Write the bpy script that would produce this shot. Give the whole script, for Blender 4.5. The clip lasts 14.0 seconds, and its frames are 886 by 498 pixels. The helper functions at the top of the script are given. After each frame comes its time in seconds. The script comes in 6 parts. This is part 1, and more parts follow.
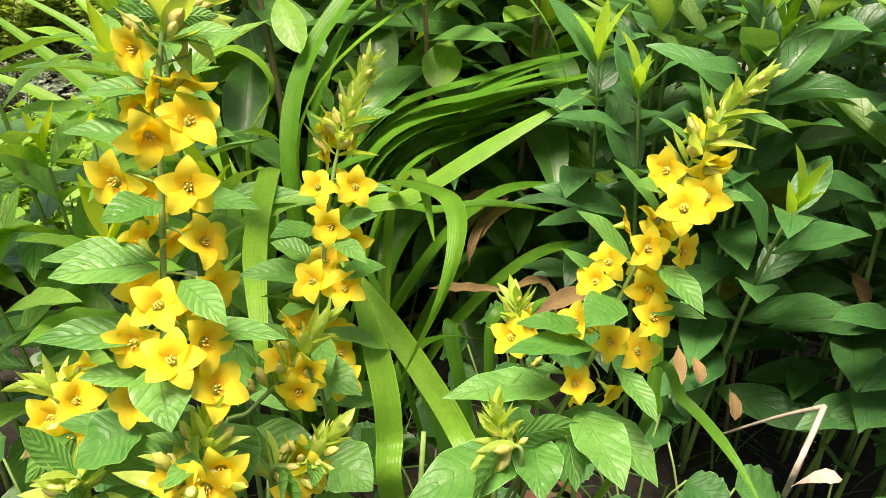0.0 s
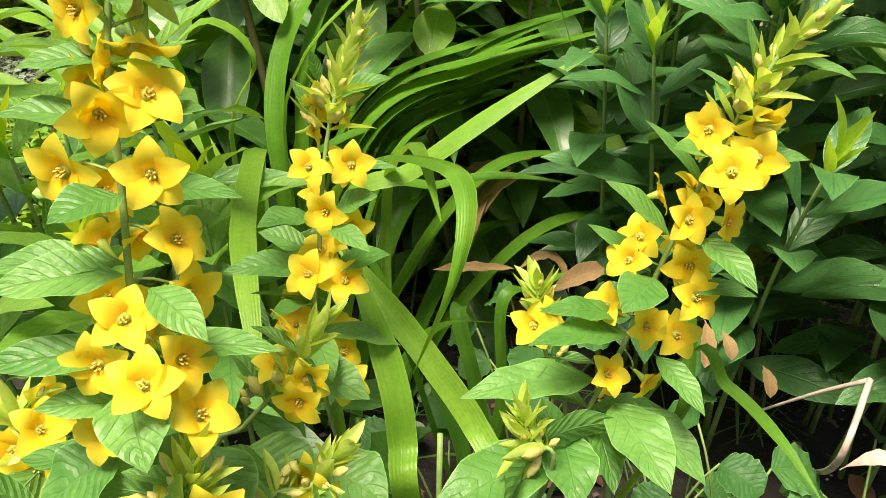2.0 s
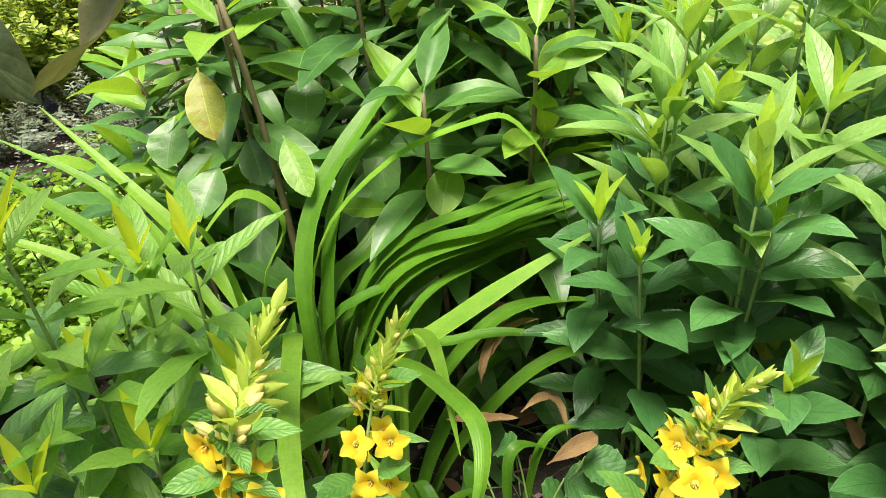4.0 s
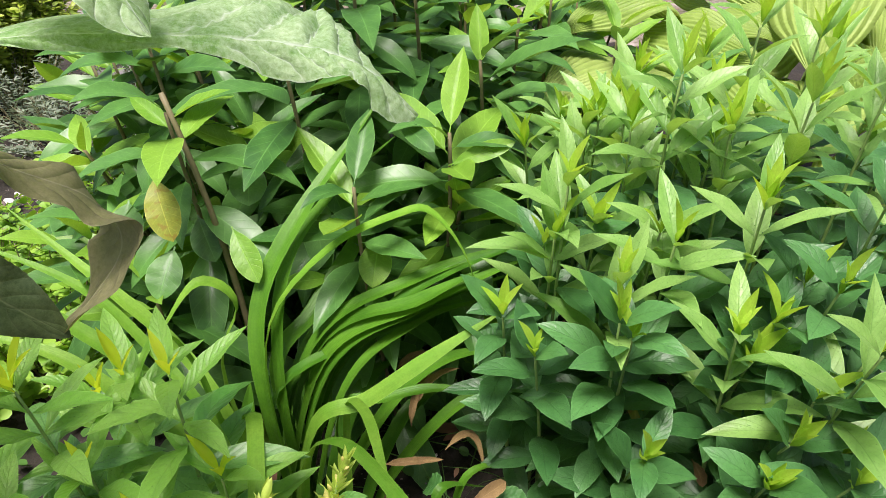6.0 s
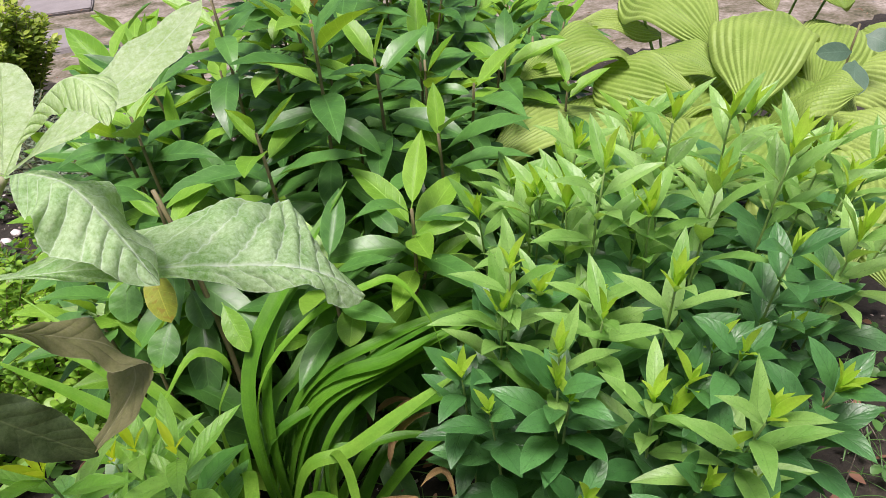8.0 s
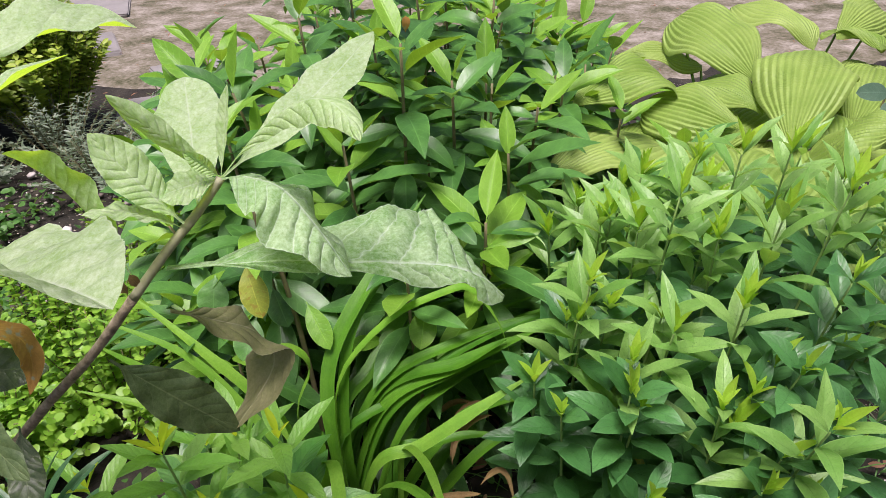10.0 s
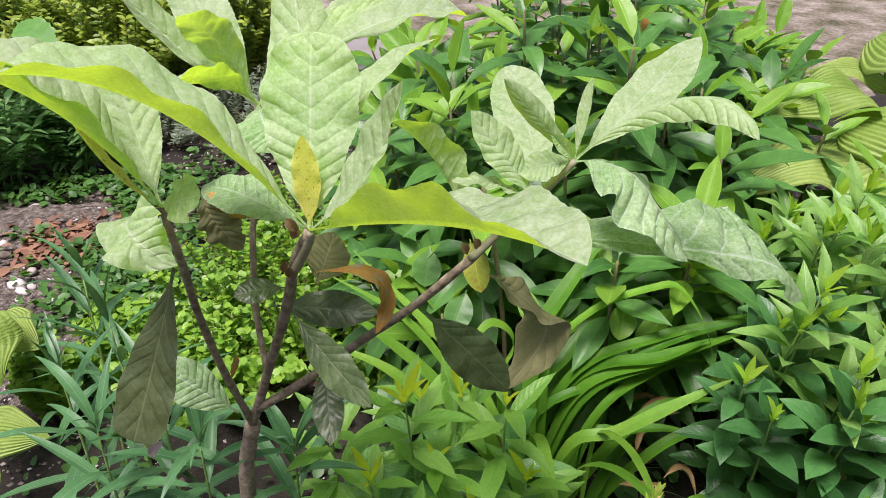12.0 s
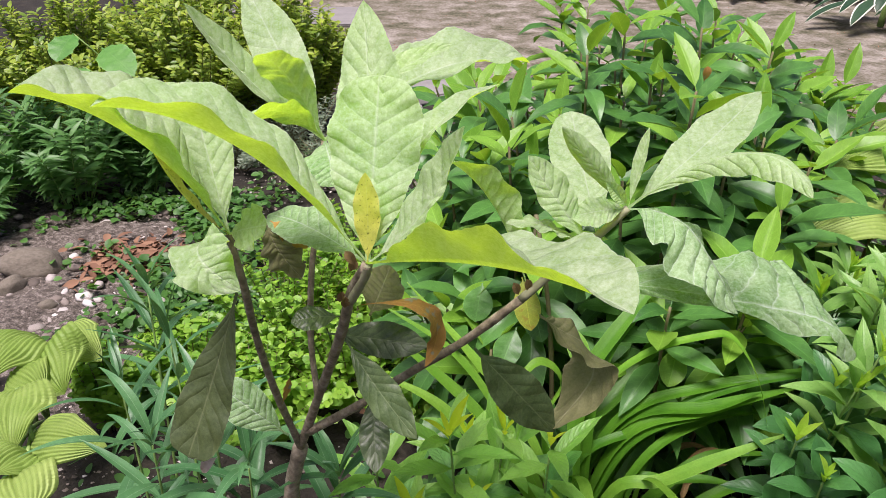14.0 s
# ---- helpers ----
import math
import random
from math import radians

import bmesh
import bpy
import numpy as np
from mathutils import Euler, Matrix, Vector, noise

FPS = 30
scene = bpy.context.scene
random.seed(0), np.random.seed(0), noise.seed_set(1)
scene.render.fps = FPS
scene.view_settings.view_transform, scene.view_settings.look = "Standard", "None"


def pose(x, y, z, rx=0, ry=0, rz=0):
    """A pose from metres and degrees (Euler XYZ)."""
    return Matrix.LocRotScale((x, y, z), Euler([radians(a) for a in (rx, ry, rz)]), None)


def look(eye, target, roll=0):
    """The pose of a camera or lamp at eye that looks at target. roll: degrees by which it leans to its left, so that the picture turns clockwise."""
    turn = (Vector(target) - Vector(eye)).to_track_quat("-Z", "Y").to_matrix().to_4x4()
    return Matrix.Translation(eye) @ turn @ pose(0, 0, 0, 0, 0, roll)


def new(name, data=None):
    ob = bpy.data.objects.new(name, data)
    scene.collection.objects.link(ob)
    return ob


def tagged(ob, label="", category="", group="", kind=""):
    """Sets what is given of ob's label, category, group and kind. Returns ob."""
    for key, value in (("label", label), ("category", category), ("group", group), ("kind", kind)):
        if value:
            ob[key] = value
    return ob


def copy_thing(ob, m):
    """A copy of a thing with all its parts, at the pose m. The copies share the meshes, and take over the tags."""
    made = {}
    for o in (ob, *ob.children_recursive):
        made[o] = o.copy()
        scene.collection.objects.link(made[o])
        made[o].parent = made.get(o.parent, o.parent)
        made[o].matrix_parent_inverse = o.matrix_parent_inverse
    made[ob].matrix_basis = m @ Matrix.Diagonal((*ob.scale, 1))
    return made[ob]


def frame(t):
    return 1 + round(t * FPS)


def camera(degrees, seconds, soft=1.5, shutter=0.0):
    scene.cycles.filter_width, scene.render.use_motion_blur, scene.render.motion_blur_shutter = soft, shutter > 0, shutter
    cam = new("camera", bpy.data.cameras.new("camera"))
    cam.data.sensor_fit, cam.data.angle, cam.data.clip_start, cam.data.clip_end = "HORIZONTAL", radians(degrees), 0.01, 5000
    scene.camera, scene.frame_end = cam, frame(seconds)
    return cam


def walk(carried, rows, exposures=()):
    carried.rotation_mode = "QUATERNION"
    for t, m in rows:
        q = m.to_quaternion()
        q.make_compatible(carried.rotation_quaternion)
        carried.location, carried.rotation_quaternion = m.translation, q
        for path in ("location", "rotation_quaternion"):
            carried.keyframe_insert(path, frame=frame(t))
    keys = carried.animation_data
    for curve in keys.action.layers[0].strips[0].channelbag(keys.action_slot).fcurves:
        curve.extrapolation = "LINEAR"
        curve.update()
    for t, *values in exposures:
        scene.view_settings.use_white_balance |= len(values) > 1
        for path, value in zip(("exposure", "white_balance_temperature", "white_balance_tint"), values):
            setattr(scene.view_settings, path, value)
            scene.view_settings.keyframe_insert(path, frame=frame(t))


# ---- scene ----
cam = camera(59.7, 14.0, soft=0.4)
PATH = [
    (0, (0.045, 0.013, 0.626), (-0.036, 1.864, -0.127), -0.6),
    (0.5, (0.039, 0.032, 0.618), (-0.029, 1.882, -0.141), -0.6),
    (1, (0.035, 0.055, 0.606), (-0.026, 1.899, -0.167), -1.2),
    (1.5, (0.038, 0.066, 0.598), (-0.032, 1.898, -0.202), -3.1),
    (2, (0.033, 0.068, 0.609), (-0.034, 1.893, -0.207), -3.1),
    (2.5, (0.033, 0.07, 0.649), (-0.038, 1.889, -0.179), -3.5),
    (3, (0.035, 0.062, 0.687), (-0.043, 1.878, -0.147), -3.7),
    (3.5, (0.026, 0.056, 0.757), (-0.041, 1.882, -0.056), -3.2),
    (4, (0.028, 0.048, 0.819), (-0.035, 1.876, 0.01), -3.4),
    (4.2, (0.031, 0.044, 0.842), (-0.027, 1.87, 0.03), -3.4),
    (6.3, (0.045, -0.028, 1.101), (0.173, 1.706, 0.113), -2.8),
    (6.5, (0.064, -0.032, 1.115), (0.19, 1.7, 0.122), -3.2),
    (7, (0.078, -0.055, 1.165), (0.212, 1.665, 0.154), -3.9),
    (7.5, (0.087, -0.078, 1.224), (0.221, 1.638, 0.205), -4.5),
    (7.7, (0.089, -0.081, 1.245), (0.223, 1.631, 0.22), -4.9),
    (9.8, (-0.027, -0.145, 1.313), (0.112, 1.588, 0.324), -2.5),
    (10, (-0.045, -0.155, 1.314), (0.088, 1.58, 0.328), -2.3),
    (10.5, (-0.106, -0.179, 1.318), (-0.006, 1.557, 0.328), -2.0),
    (11, (-0.166, -0.197, 1.324), (-0.138, 1.536, 0.326), -1.5),
    (11.5, (-0.22, -0.203, 1.335), (-0.271, 1.524, 0.327), -0.8),
    (12, (-0.257, -0.217, 1.341), (-0.381, 1.512, 0.342), -0.3),
    (12.5, (-0.272, -0.231, 1.346), (-0.44, 1.502, 0.362), 0.7),
    (13, (-0.265, -0.23, 1.333), (-0.475, 1.515, 0.379), 1.1),
    (13.5, (-0.258, -0.227, 1.346), (-0.508, 1.518, 0.401), 0.6),
    (14, (-0.255, -0.233, 1.356), (-0.521, 1.52, 0.431), 0.5),
]
walk(cam, [(t, look(eye, target, roll)) for t, eye, target, roll in PATH], exposures=((0, 0.93, 7500, 22), (3, 0.92, 7400, 22), (4, 0.94, 7000, 23), (7, 0.48, 6500, 29), (10, 0.3, 6400, 29), (14, 0.3, 6400, 28)))

# ---- world, sun, exposure ----
world = bpy.data.worlds.new("sky")
scene.world = world
world.use_nodes = True
wn = world.node_tree
sky = wn.nodes.new("ShaderNodeTexSky")
sky.sky_type, sky.sun_disc = "NISHITA", False
sky.sun_elevation, sky.sun_rotation = radians(70), radians(201)
sky.air_density, sky.dust_density, sky.ozone_density = 1.0, 4.0, 1.0
wn.links.new(sky.outputs[0], wn.nodes["Background"].inputs[0])
wn.nodes["Background"].inputs[1].default_value = 0.076
sun = new("sun", bpy.data.lights.new("sun", "SUN"))
sun.data.energy, sun.data.angle, sun.data.color = 4.5, radians(24), (1.0, 0.97, 0.92)
sun.matrix_world = look((-0.7, -1.3, 6), (0.0, 0.5, 0.5))


# ---- materials ----
def nodes_of(name):
    m = bpy.data.materials.new(name)
    m.use_nodes = True
    return m, m.node_tree, m.node_tree.nodes["Principled BSDF"]


def math_node(t, op, a, b=None, clamp=False):
    n = t.nodes.new("ShaderNodeMath")
    n.operation, n.use_clamp = op, clamp
    for i, v in enumerate((a, b)):
        if v is None:
            continue
        if isinstance(v, (int, float)):
            n.inputs[i].default_value = v
        else:
            t.links.new(v, n.inputs[i])
    return n.outputs[0]


def mix_col(t, fac, a, b, blend="MIX"):
    n = t.nodes.new("ShaderNodeMix")
    n.data_type, n.blend_type = "RGBA", blend
    for i, v in ((0, fac), (6, a), (7, b)):
        if isinstance(v, (int, float)):
            n.inputs[i].default_value = v
        elif isinstance(v, tuple):
            n.inputs[i].default_value = (*v, 1)
        else:
            t.links.new(v, n.inputs[i])
    return n.outputs[2]


def noise_tex(t, scale, detail=3.0, coord=None, rough=0.55):
    n = t.nodes.new("ShaderNodeTexNoise")
    n.inputs["Scale"].default_value, n.inputs["Detail"].default_value = scale, detail
    n.inputs["Roughness"].default_value = rough
    if coord is not None:
        t.links.new(coord, n.inputs["Vector"])
    return n.outputs["Fac"]


def ramp(t, fac, stops):
    n = t.nodes.new("ShaderNodeValToRGB")
    e = n.color_ramp.elements
    while len(e) < len(stops):
        e.new(0.5)
    for el, (p, c) in zip(e, stops):
        el.position, el.color = p, (*c, 1)
    t.links.new(fac, n.inputs[0])
    return n.outputs[0]


def leaf_material(name, dark, light, glow, rough=0.45, trans=0.38, veins=8, slant=5.0, vein_gain=0.35,
                  parallel=False, bump=0.25, vein_col=None, gloss=0.3, quilt=0.0, relief=0.002, spots=0.0, spot_col=(0.25, 0.2, 0.03), spread=0.35, coat=0.0, speck=90, glow_mix=0.55, grain=0.5, mottle=0.42, margin=0.6):
    """A leaf: two greens that vary by leaf and by blotch, paler midrib and side veins, light that comes through."""
    m, t, b = nodes_of(name)
    uv = t.nodes.new("ShaderNodeUVMap").outputs[0]
    sep = t.nodes.new("ShaderNodeSeparateXYZ")
    t.links.new(uv, sep.inputs[0])
    u, v = sep.outputs[0], sep.outputs[1]
    off = math_node(t, "ABSOLUTE", math_node(t, "SUBTRACT", v, 0.5))
    obj = t.nodes.new("ShaderNodeTexCoord").outputs["Object"]
    info = t.nodes.new("ShaderNodeObjectInfo").outputs["Random"]
    blotch = noise_tex(t, 38, 3, obj)
    fac = math_node(t, "ADD", math_node(t, "MULTIPLY", info, spread), math_node(t, "MULTIPLY", blotch, 1 - spread))
    fac = math_node(t, "MULTIPLY_ADD", fac, 1.7)
    fac.node.inputs[2].default_value = -0.35
    fac.node.use_clamp = True
    col = mix_col(t, fac, dark, light)
    fine = math_node(t, "MULTIPLY", math_node(t, "SUBTRACT", noise_tex(t, 300, 4, obj, 0.75), 0.42), 2.8, True)
    col = mix_col(t, math_node(t, "MULTIPLY", fine, mottle), col, tuple(0.45 * c for c in dark))
    if parallel:
        wave = math_node(t, "COSINE", math_node(t, "MULTIPLY", off, veins * 6.283))
        side = math_node(t, "MULTIPLY", math_node(t, "SUBTRACT", 1, wave), 0.5)
    else:
        ph = math_node(t, "SUBTRACT", math_node(t, "MULTIPLY", u, veins), math_node(t, "MULTIPLY", off, slant))
        saw = math_node(t, "ABSOLUTE", math_node(t, "SUBTRACT", math_node(t, "FRACT", ph), 0.5))
        side = math_node(t, "MULTIPLY", math_node(t, "SUBTRACT", saw, 0.44), 17.0, True)
    mid = math_node(t, "SUBTRACT", 1.0, math_node(t, "MULTIPLY", off, 34.0), True)
    vein = math_node(t, "MAXIMUM", math_node(t, "MULTIPLY", side, 0.55), mid)
    vfac = math_node(t, "MULTIPLY", vein, vein_gain)
    rim = math_node(t, "MULTIPLY", math_node(t, "SUBTRACT", off, 0.475), 60.0, True)
    col = mix_col(t, math_node(t, "MULTIPLY", rim, margin), col, tuple(min(1, 1.3 * c + 0.03) for c in light))
    col = mix_col(t, vfac, col, vein_col or tuple(min(1, c * 1.9 + 0.02) for c in light))
    if spots:
        sp = noise_tex(t, speck, 2, obj)
        sf = math_node(t, "MULTIPLY", math_node(t, "SUBTRACT", sp, 0.66 - 0.12 * spots), 14.0, True)
        col = mix_col(t, sf, col, spot_col)
    t.links.new(col, b.inputs["Base Color"])
    b.inputs["Roughness"].default_value = rough
    rn = math_node(t, "MULTIPLY_ADD", noise_tex(t, 120, 2, obj), 0.25)
    rn.node.inputs[2].default_value = rough - 0.12
    t.links.new(rn, b.inputs["Roughness"])
    b.inputs["Coat Weight"].default_value = coat
    b.inputs["Specular IOR Level"].default_value = gloss
    b.inputs["Coat Roughness"].default_value = 0.22
    bp = t.nodes.new("ShaderNodeBump")
    bp.inputs["Strength"].default_value, bp.inputs["Distance"].default_value = bump, relief
    h = math_node(t, "ADD", math_node(t, "MULTIPLY", vein, -0.6), math_node(t, "MULTIPLY", noise_tex(t, 300, 2, obj), grain))
    if quilt:
        h = math_node(t, "ADD", h, math_node(t, "MULTIPLY", saw, -2.0 * quilt))
        net = t.nodes.new("ShaderNodeTexVoronoi")
        net.inputs["Scale"].default_value = 200
        t.links.new(obj, net.inputs["Vector"])
        h = math_node(t, "SUBTRACT", h, math_node(t, "MULTIPLY", net.outputs["Distance"], 0.5 * quilt))
    t.links.new(h, bp.inputs["Height"])
    t.links.new(bp.outputs[0], b.inputs["Normal"])
    tr = t.nodes.new("ShaderNodeBsdfTranslucent")
    t.links.new(mix_col(t, glow_mix, col, glow), tr.inputs[0])
    mx = t.nodes.new("ShaderNodeMixShader")
    mx.inputs[0].default_value = trans
    t.links.new(b.outputs[0], mx.inputs[1])
    t.links.new(tr.outputs[0], mx.inputs[2])
    t.links.new(mx.outputs[0], t.nodes["Material Output"].inputs[0])
    return m


def loquat_material(name, dark, light, glow, rough=0.6, trans=0.4, veins=11, slant=3.2, relief=0.004, bump=0.6, rib_col=(0.72, 0.8, 0.6), rib=0.7, down=0.5, gloss=0.25, coat=0.0, glow_mix=0.8, net_gain=0.5, tint=0.22, vein_gain=0.0):
    """A felted leaf, quilted between its side veins: pale down over green, a pale midrib, soft sunken veins."""
    m, t, b = nodes_of(name)
    uv = t.nodes.new("ShaderNodeUVMap").outputs[0]
    sep = t.nodes.new("ShaderNodeSeparateXYZ")
    t.links.new(uv, sep.inputs[0])
    u, v = sep.outputs[0], sep.outputs[1]
    obj = t.nodes.new("ShaderNodeTexCoord").outputs["Object"]
    off = math_node(t, "ABSOLUTE", math_node(t, "SUBTRACT", v, 0.5))
    bend = math_node(t, "MULTIPLY", math_node(t, "SUBTRACT", noise_tex(t, 45, 2, obj), 0.5), 0.5)
    ph = math_node(t, "ADD", math_node(t, "SUBTRACT", math_node(t, "MULTIPLY", u, veins), math_node(t, "MULTIPLY", off, slant)), bend)
    saw = math_node(t, "MULTIPLY", math_node(t, "ABSOLUTE", math_node(t, "SUBTRACT", math_node(t, "FRACT", ph), 0.5)), 2.0)
    pillow = math_node(t, "SUBTRACT", 1.0, math_node(t, "POWER", saw, 3.0))
    mid = math_node(t, "SUBTRACT", 1.0, math_node(t, "MULTIPLY", off, 40.0), True)
    fuzz = noise_tex(t, 330, 5, obj, 0.8)
    blotch = noise_tex(t, 26, 3, obj)
    net = t.nodes.new("ShaderNodeTexVoronoi")
    net.inputs["Scale"].default_value = 150
    t.links.new(obj, net.inputs["Vector"])
    rim = math_node(t, "MULTIPLY", math_node(t, "SUBTRACT", off, 0.485), 80.0, True)
    cell = math_node(t, "SUBTRACT", 1.0, math_node(t, "MULTIPLY", net.outputs["Distance"], 1.2), True)
    f = math_node(t, "ADD", math_node(t, "MULTIPLY", math_node(t, "SUBTRACT", fuzz, 0.5), 3.0 * down), math_node(t, "MULTIPLY", math_node(t, "SUBTRACT", blotch, 0.5), 1.2))
    f = math_node(t, "ADD", f, math_node(t, "ADD", math_node(t, "MULTIPLY", pillow, tint), math_node(t, "MULTIPLY", math_node(t, "SUBTRACT", cell, 0.45), 0.3 * net_gain)))
    f = math_node(t, "ADD", f, 0.5 - 0.6 * tint, True)
    col = mix_col(t, f, dark, light)
    streak = math_node(t, "MULTIPLY", math_node(t, "POWER", saw, 16.0), vein_gain)
    col = mix_col(t, math_node(t, "MAXIMUM", math_node(t, "MAXIMUM", math_node(t, "MULTIPLY", mid, rib), math_node(t, "MULTIPLY", rim, 0.7 * rib)), streak), col, rib_col)
    t.links.new(col, b.inputs["Base Color"])
    rn = math_node(t, "MULTIPLY_ADD", fuzz, 0.3)
    rn.node.inputs[2].default_value = rough - 0.15
    t.links.new(rn, b.inputs["Roughness"])
    b.inputs["Specular IOR Level"].default_value = gloss
    b.inputs["Coat Weight"].default_value, b.inputs["Coat Roughness"].default_value = coat, 0.25
    h = math_node(t, "ADD", math_node(t, "MULTIPLY", pillow, 0.8), math_node(t, "MULTIPLY", cell, 0.3 * net_gain))
    h = math_node(t, "ADD", h, math_node(t, "MULTIPLY", fuzz, 0.5 * net_gain))
    h = math_node(t, "SUBTRACT", h, math_node(t, "MULTIPLY", mid, 0.4))
    bp = t.nodes.new("ShaderNodeBump")
    bp.inputs["Strength"].default_value, bp.inputs["Distance"].default_value = bump, relief
    t.links.new(h, bp.inputs["Height"])
    t.links.new(bp.outputs[0], b.inputs["Normal"])
    tr = t.nodes.new("ShaderNodeBsdfTranslucent")
    t.links.new(mix_col(t, glow_mix, col, glow), tr.inputs[0])
    mx = t.nodes.new("ShaderNodeMixShader")
    mx.inputs[0].default_value = trans
    t.links.new(b.outputs[0], mx.inputs[1])
    t.links.new(tr.outputs[0], mx.inputs[2])
    t.links.new(mx.outputs[0], t.nodes["Material Output"].inputs[0])
    return m


def hosta_material(name, dark, light, glow):
    """A matt leaf with dark narrow furrows that run from stalk to tip, cross-wrinkled, yellower towards the rim."""
    m, t, b = nodes_of(name)
    uv = t.nodes.new("ShaderNodeUVMap").outputs[0]
    sep = t.nodes.new("ShaderNodeSeparateXYZ")
    t.links.new(uv, sep.inputs[0])
    u, v = sep.outputs[0], sep.outputs[1]
    obj = t.nodes.new("ShaderNodeTexCoord").outputs["Object"]
    info = t.nodes.new("ShaderNodeObjectInfo").outputs["Random"]
    off = math_node(t, "MULTIPLY", math_node(t, "ABSOLUTE", math_node(t, "SUBTRACT", v, 0.5)), 2.0)
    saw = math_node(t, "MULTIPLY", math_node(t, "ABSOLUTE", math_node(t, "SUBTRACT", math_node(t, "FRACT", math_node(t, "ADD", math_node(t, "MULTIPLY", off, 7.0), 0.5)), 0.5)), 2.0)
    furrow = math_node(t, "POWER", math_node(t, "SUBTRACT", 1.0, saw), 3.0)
    blotch, fine = noise_tex(t, 16, 4, obj), noise_tex(t, 120, 4, obj, 0.7)
    f = math_node(t, "ADD", math_node(t, "MULTIPLY", blotch, 0.8), math_node(t, "MULTIPLY", info, 0.45))
    f = math_node(t, "ADD", f, math_node(t, "MULTIPLY", math_node(t, "SUBTRACT", fine, 0.5), 0.5))
    f = math_node(t, "ADD", f, math_node(t, "MULTIPLY", math_node(t, "POWER", off, 3.0), 0.2))
    f = math_node(t, "SUBTRACT", f, 0.2, True)
    col = mix_col(t, f, dark, light)
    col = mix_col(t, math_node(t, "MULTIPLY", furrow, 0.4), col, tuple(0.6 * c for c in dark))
    t.links.new(col, b.inputs["Base Color"])
    b.inputs["Roughness"].default_value, b.inputs["Specular IOR Level"].default_value = 0.5, 0.35
    cross = math_node(t, "SINE", math_node(t, "ADD", math_node(t, "MULTIPLY", u, 150.0), math_node(t, "MULTIPLY", blotch, 40.0)))
    h = math_node(t, "ADD", math_node(t, "MULTIPLY", saw, 1.0), math_node(t, "MULTIPLY", math_node(t, "MULTIPLY", cross, fine), 0.35))
    bp = t.nodes.new("ShaderNodeBump")
    bp.inputs["Strength"].default_value, bp.inputs["Distance"].default_value = 0.5, 0.004
    t.links.new(h, bp.inputs["Height"])
    t.links.new(bp.outputs[0], b.inputs["Normal"])
    tr = t.nodes.new("ShaderNodeBsdfTranslucent")
    t.links.new(mix_col(t, 0.5, col, glow), tr.inputs[0])
    mx = t.nodes.new("ShaderNodeMixShader")
    mx.inputs[0].default_value = 0.25
    t.links.new(b.outputs[0], mx.inputs[1])
    t.links.new(tr.outputs[0], mx.inputs[2])
    t.links.new(mx.outputs[0], t.nodes["Material Output"].inputs[0])
    return m


def petal_material(name):
    """A satin yellow petal, deeper at its foot, with faint lengthwise lines."""
    m, t, b = nodes_of(name)
    sep = t.nodes.new("ShaderNodeSeparateXYZ")
    t.links.new(t.nodes.new("ShaderNodeUVMap").outputs[0], sep.inputs[0])
    u, v = sep.outputs[0], sep.outputs[1]
    obj = t.nodes.new("ShaderNodeTexCoord").outputs["Object"]
    info = t.nodes.new("ShaderNodeObjectInfo").outputs["Random"]
    wob = math_node(t, "ADD", u, math_node(t, "MULTIPLY", math_node(t, "SUBTRACT", noise_tex(t, 400, 3, obj), 0.5), 0.3))
    col = ramp(t, wob, [(0.02, (0.93, 0.57, 0.06)), (0.14, (0.98, 0.7, 0.04)), (0.3, (1.0, 0.8, 0.04)), (0.85, (1.0, 0.88, 0.09))])
    col = mix_col(t, math_node(t, "MULTIPLY", info, 0.4), col, (1.0, 0.85, 0.06))
    line = math_node(t, "MULTIPLY_ADD", math_node(t, "COSINE", math_node(t, "MULTIPLY", v, 50.0)), 0.5)
    line.node.inputs[2].default_value = 0.5
    col = mix_col(t, math_node(t, "MULTIPLY", line, 0.03), col, (0.85, 0.5, 0.01))
    t.links.new(col, b.inputs["Base Color"])
    b.inputs["Roughness"].default_value, b.inputs["Specular IOR Level"].default_value = 0.55, 0.25
    bp = t.nodes.new("ShaderNodeBump")
    bp.inputs["Strength"].default_value, bp.inputs["Distance"].default_value = 0.1, 0.0003
    t.links.new(line, bp.inputs["Height"])
    t.links.new(bp.outputs[0], b.inputs["Normal"])
    tr = t.nodes.new("ShaderNodeBsdfTranslucent")
    t.links.new(col, tr.inputs[0])
    mx = t.nodes.new("ShaderNodeMixShader")
    mx.inputs[0].default_value = 0.5
    t.links.new(b.outputs[0], mx.inputs[1])
    t.links.new(tr.outputs[0], mx.inputs[2])
    t.links.new(mx.outputs[0], t.nodes["Material Output"].inputs[0])
    return m


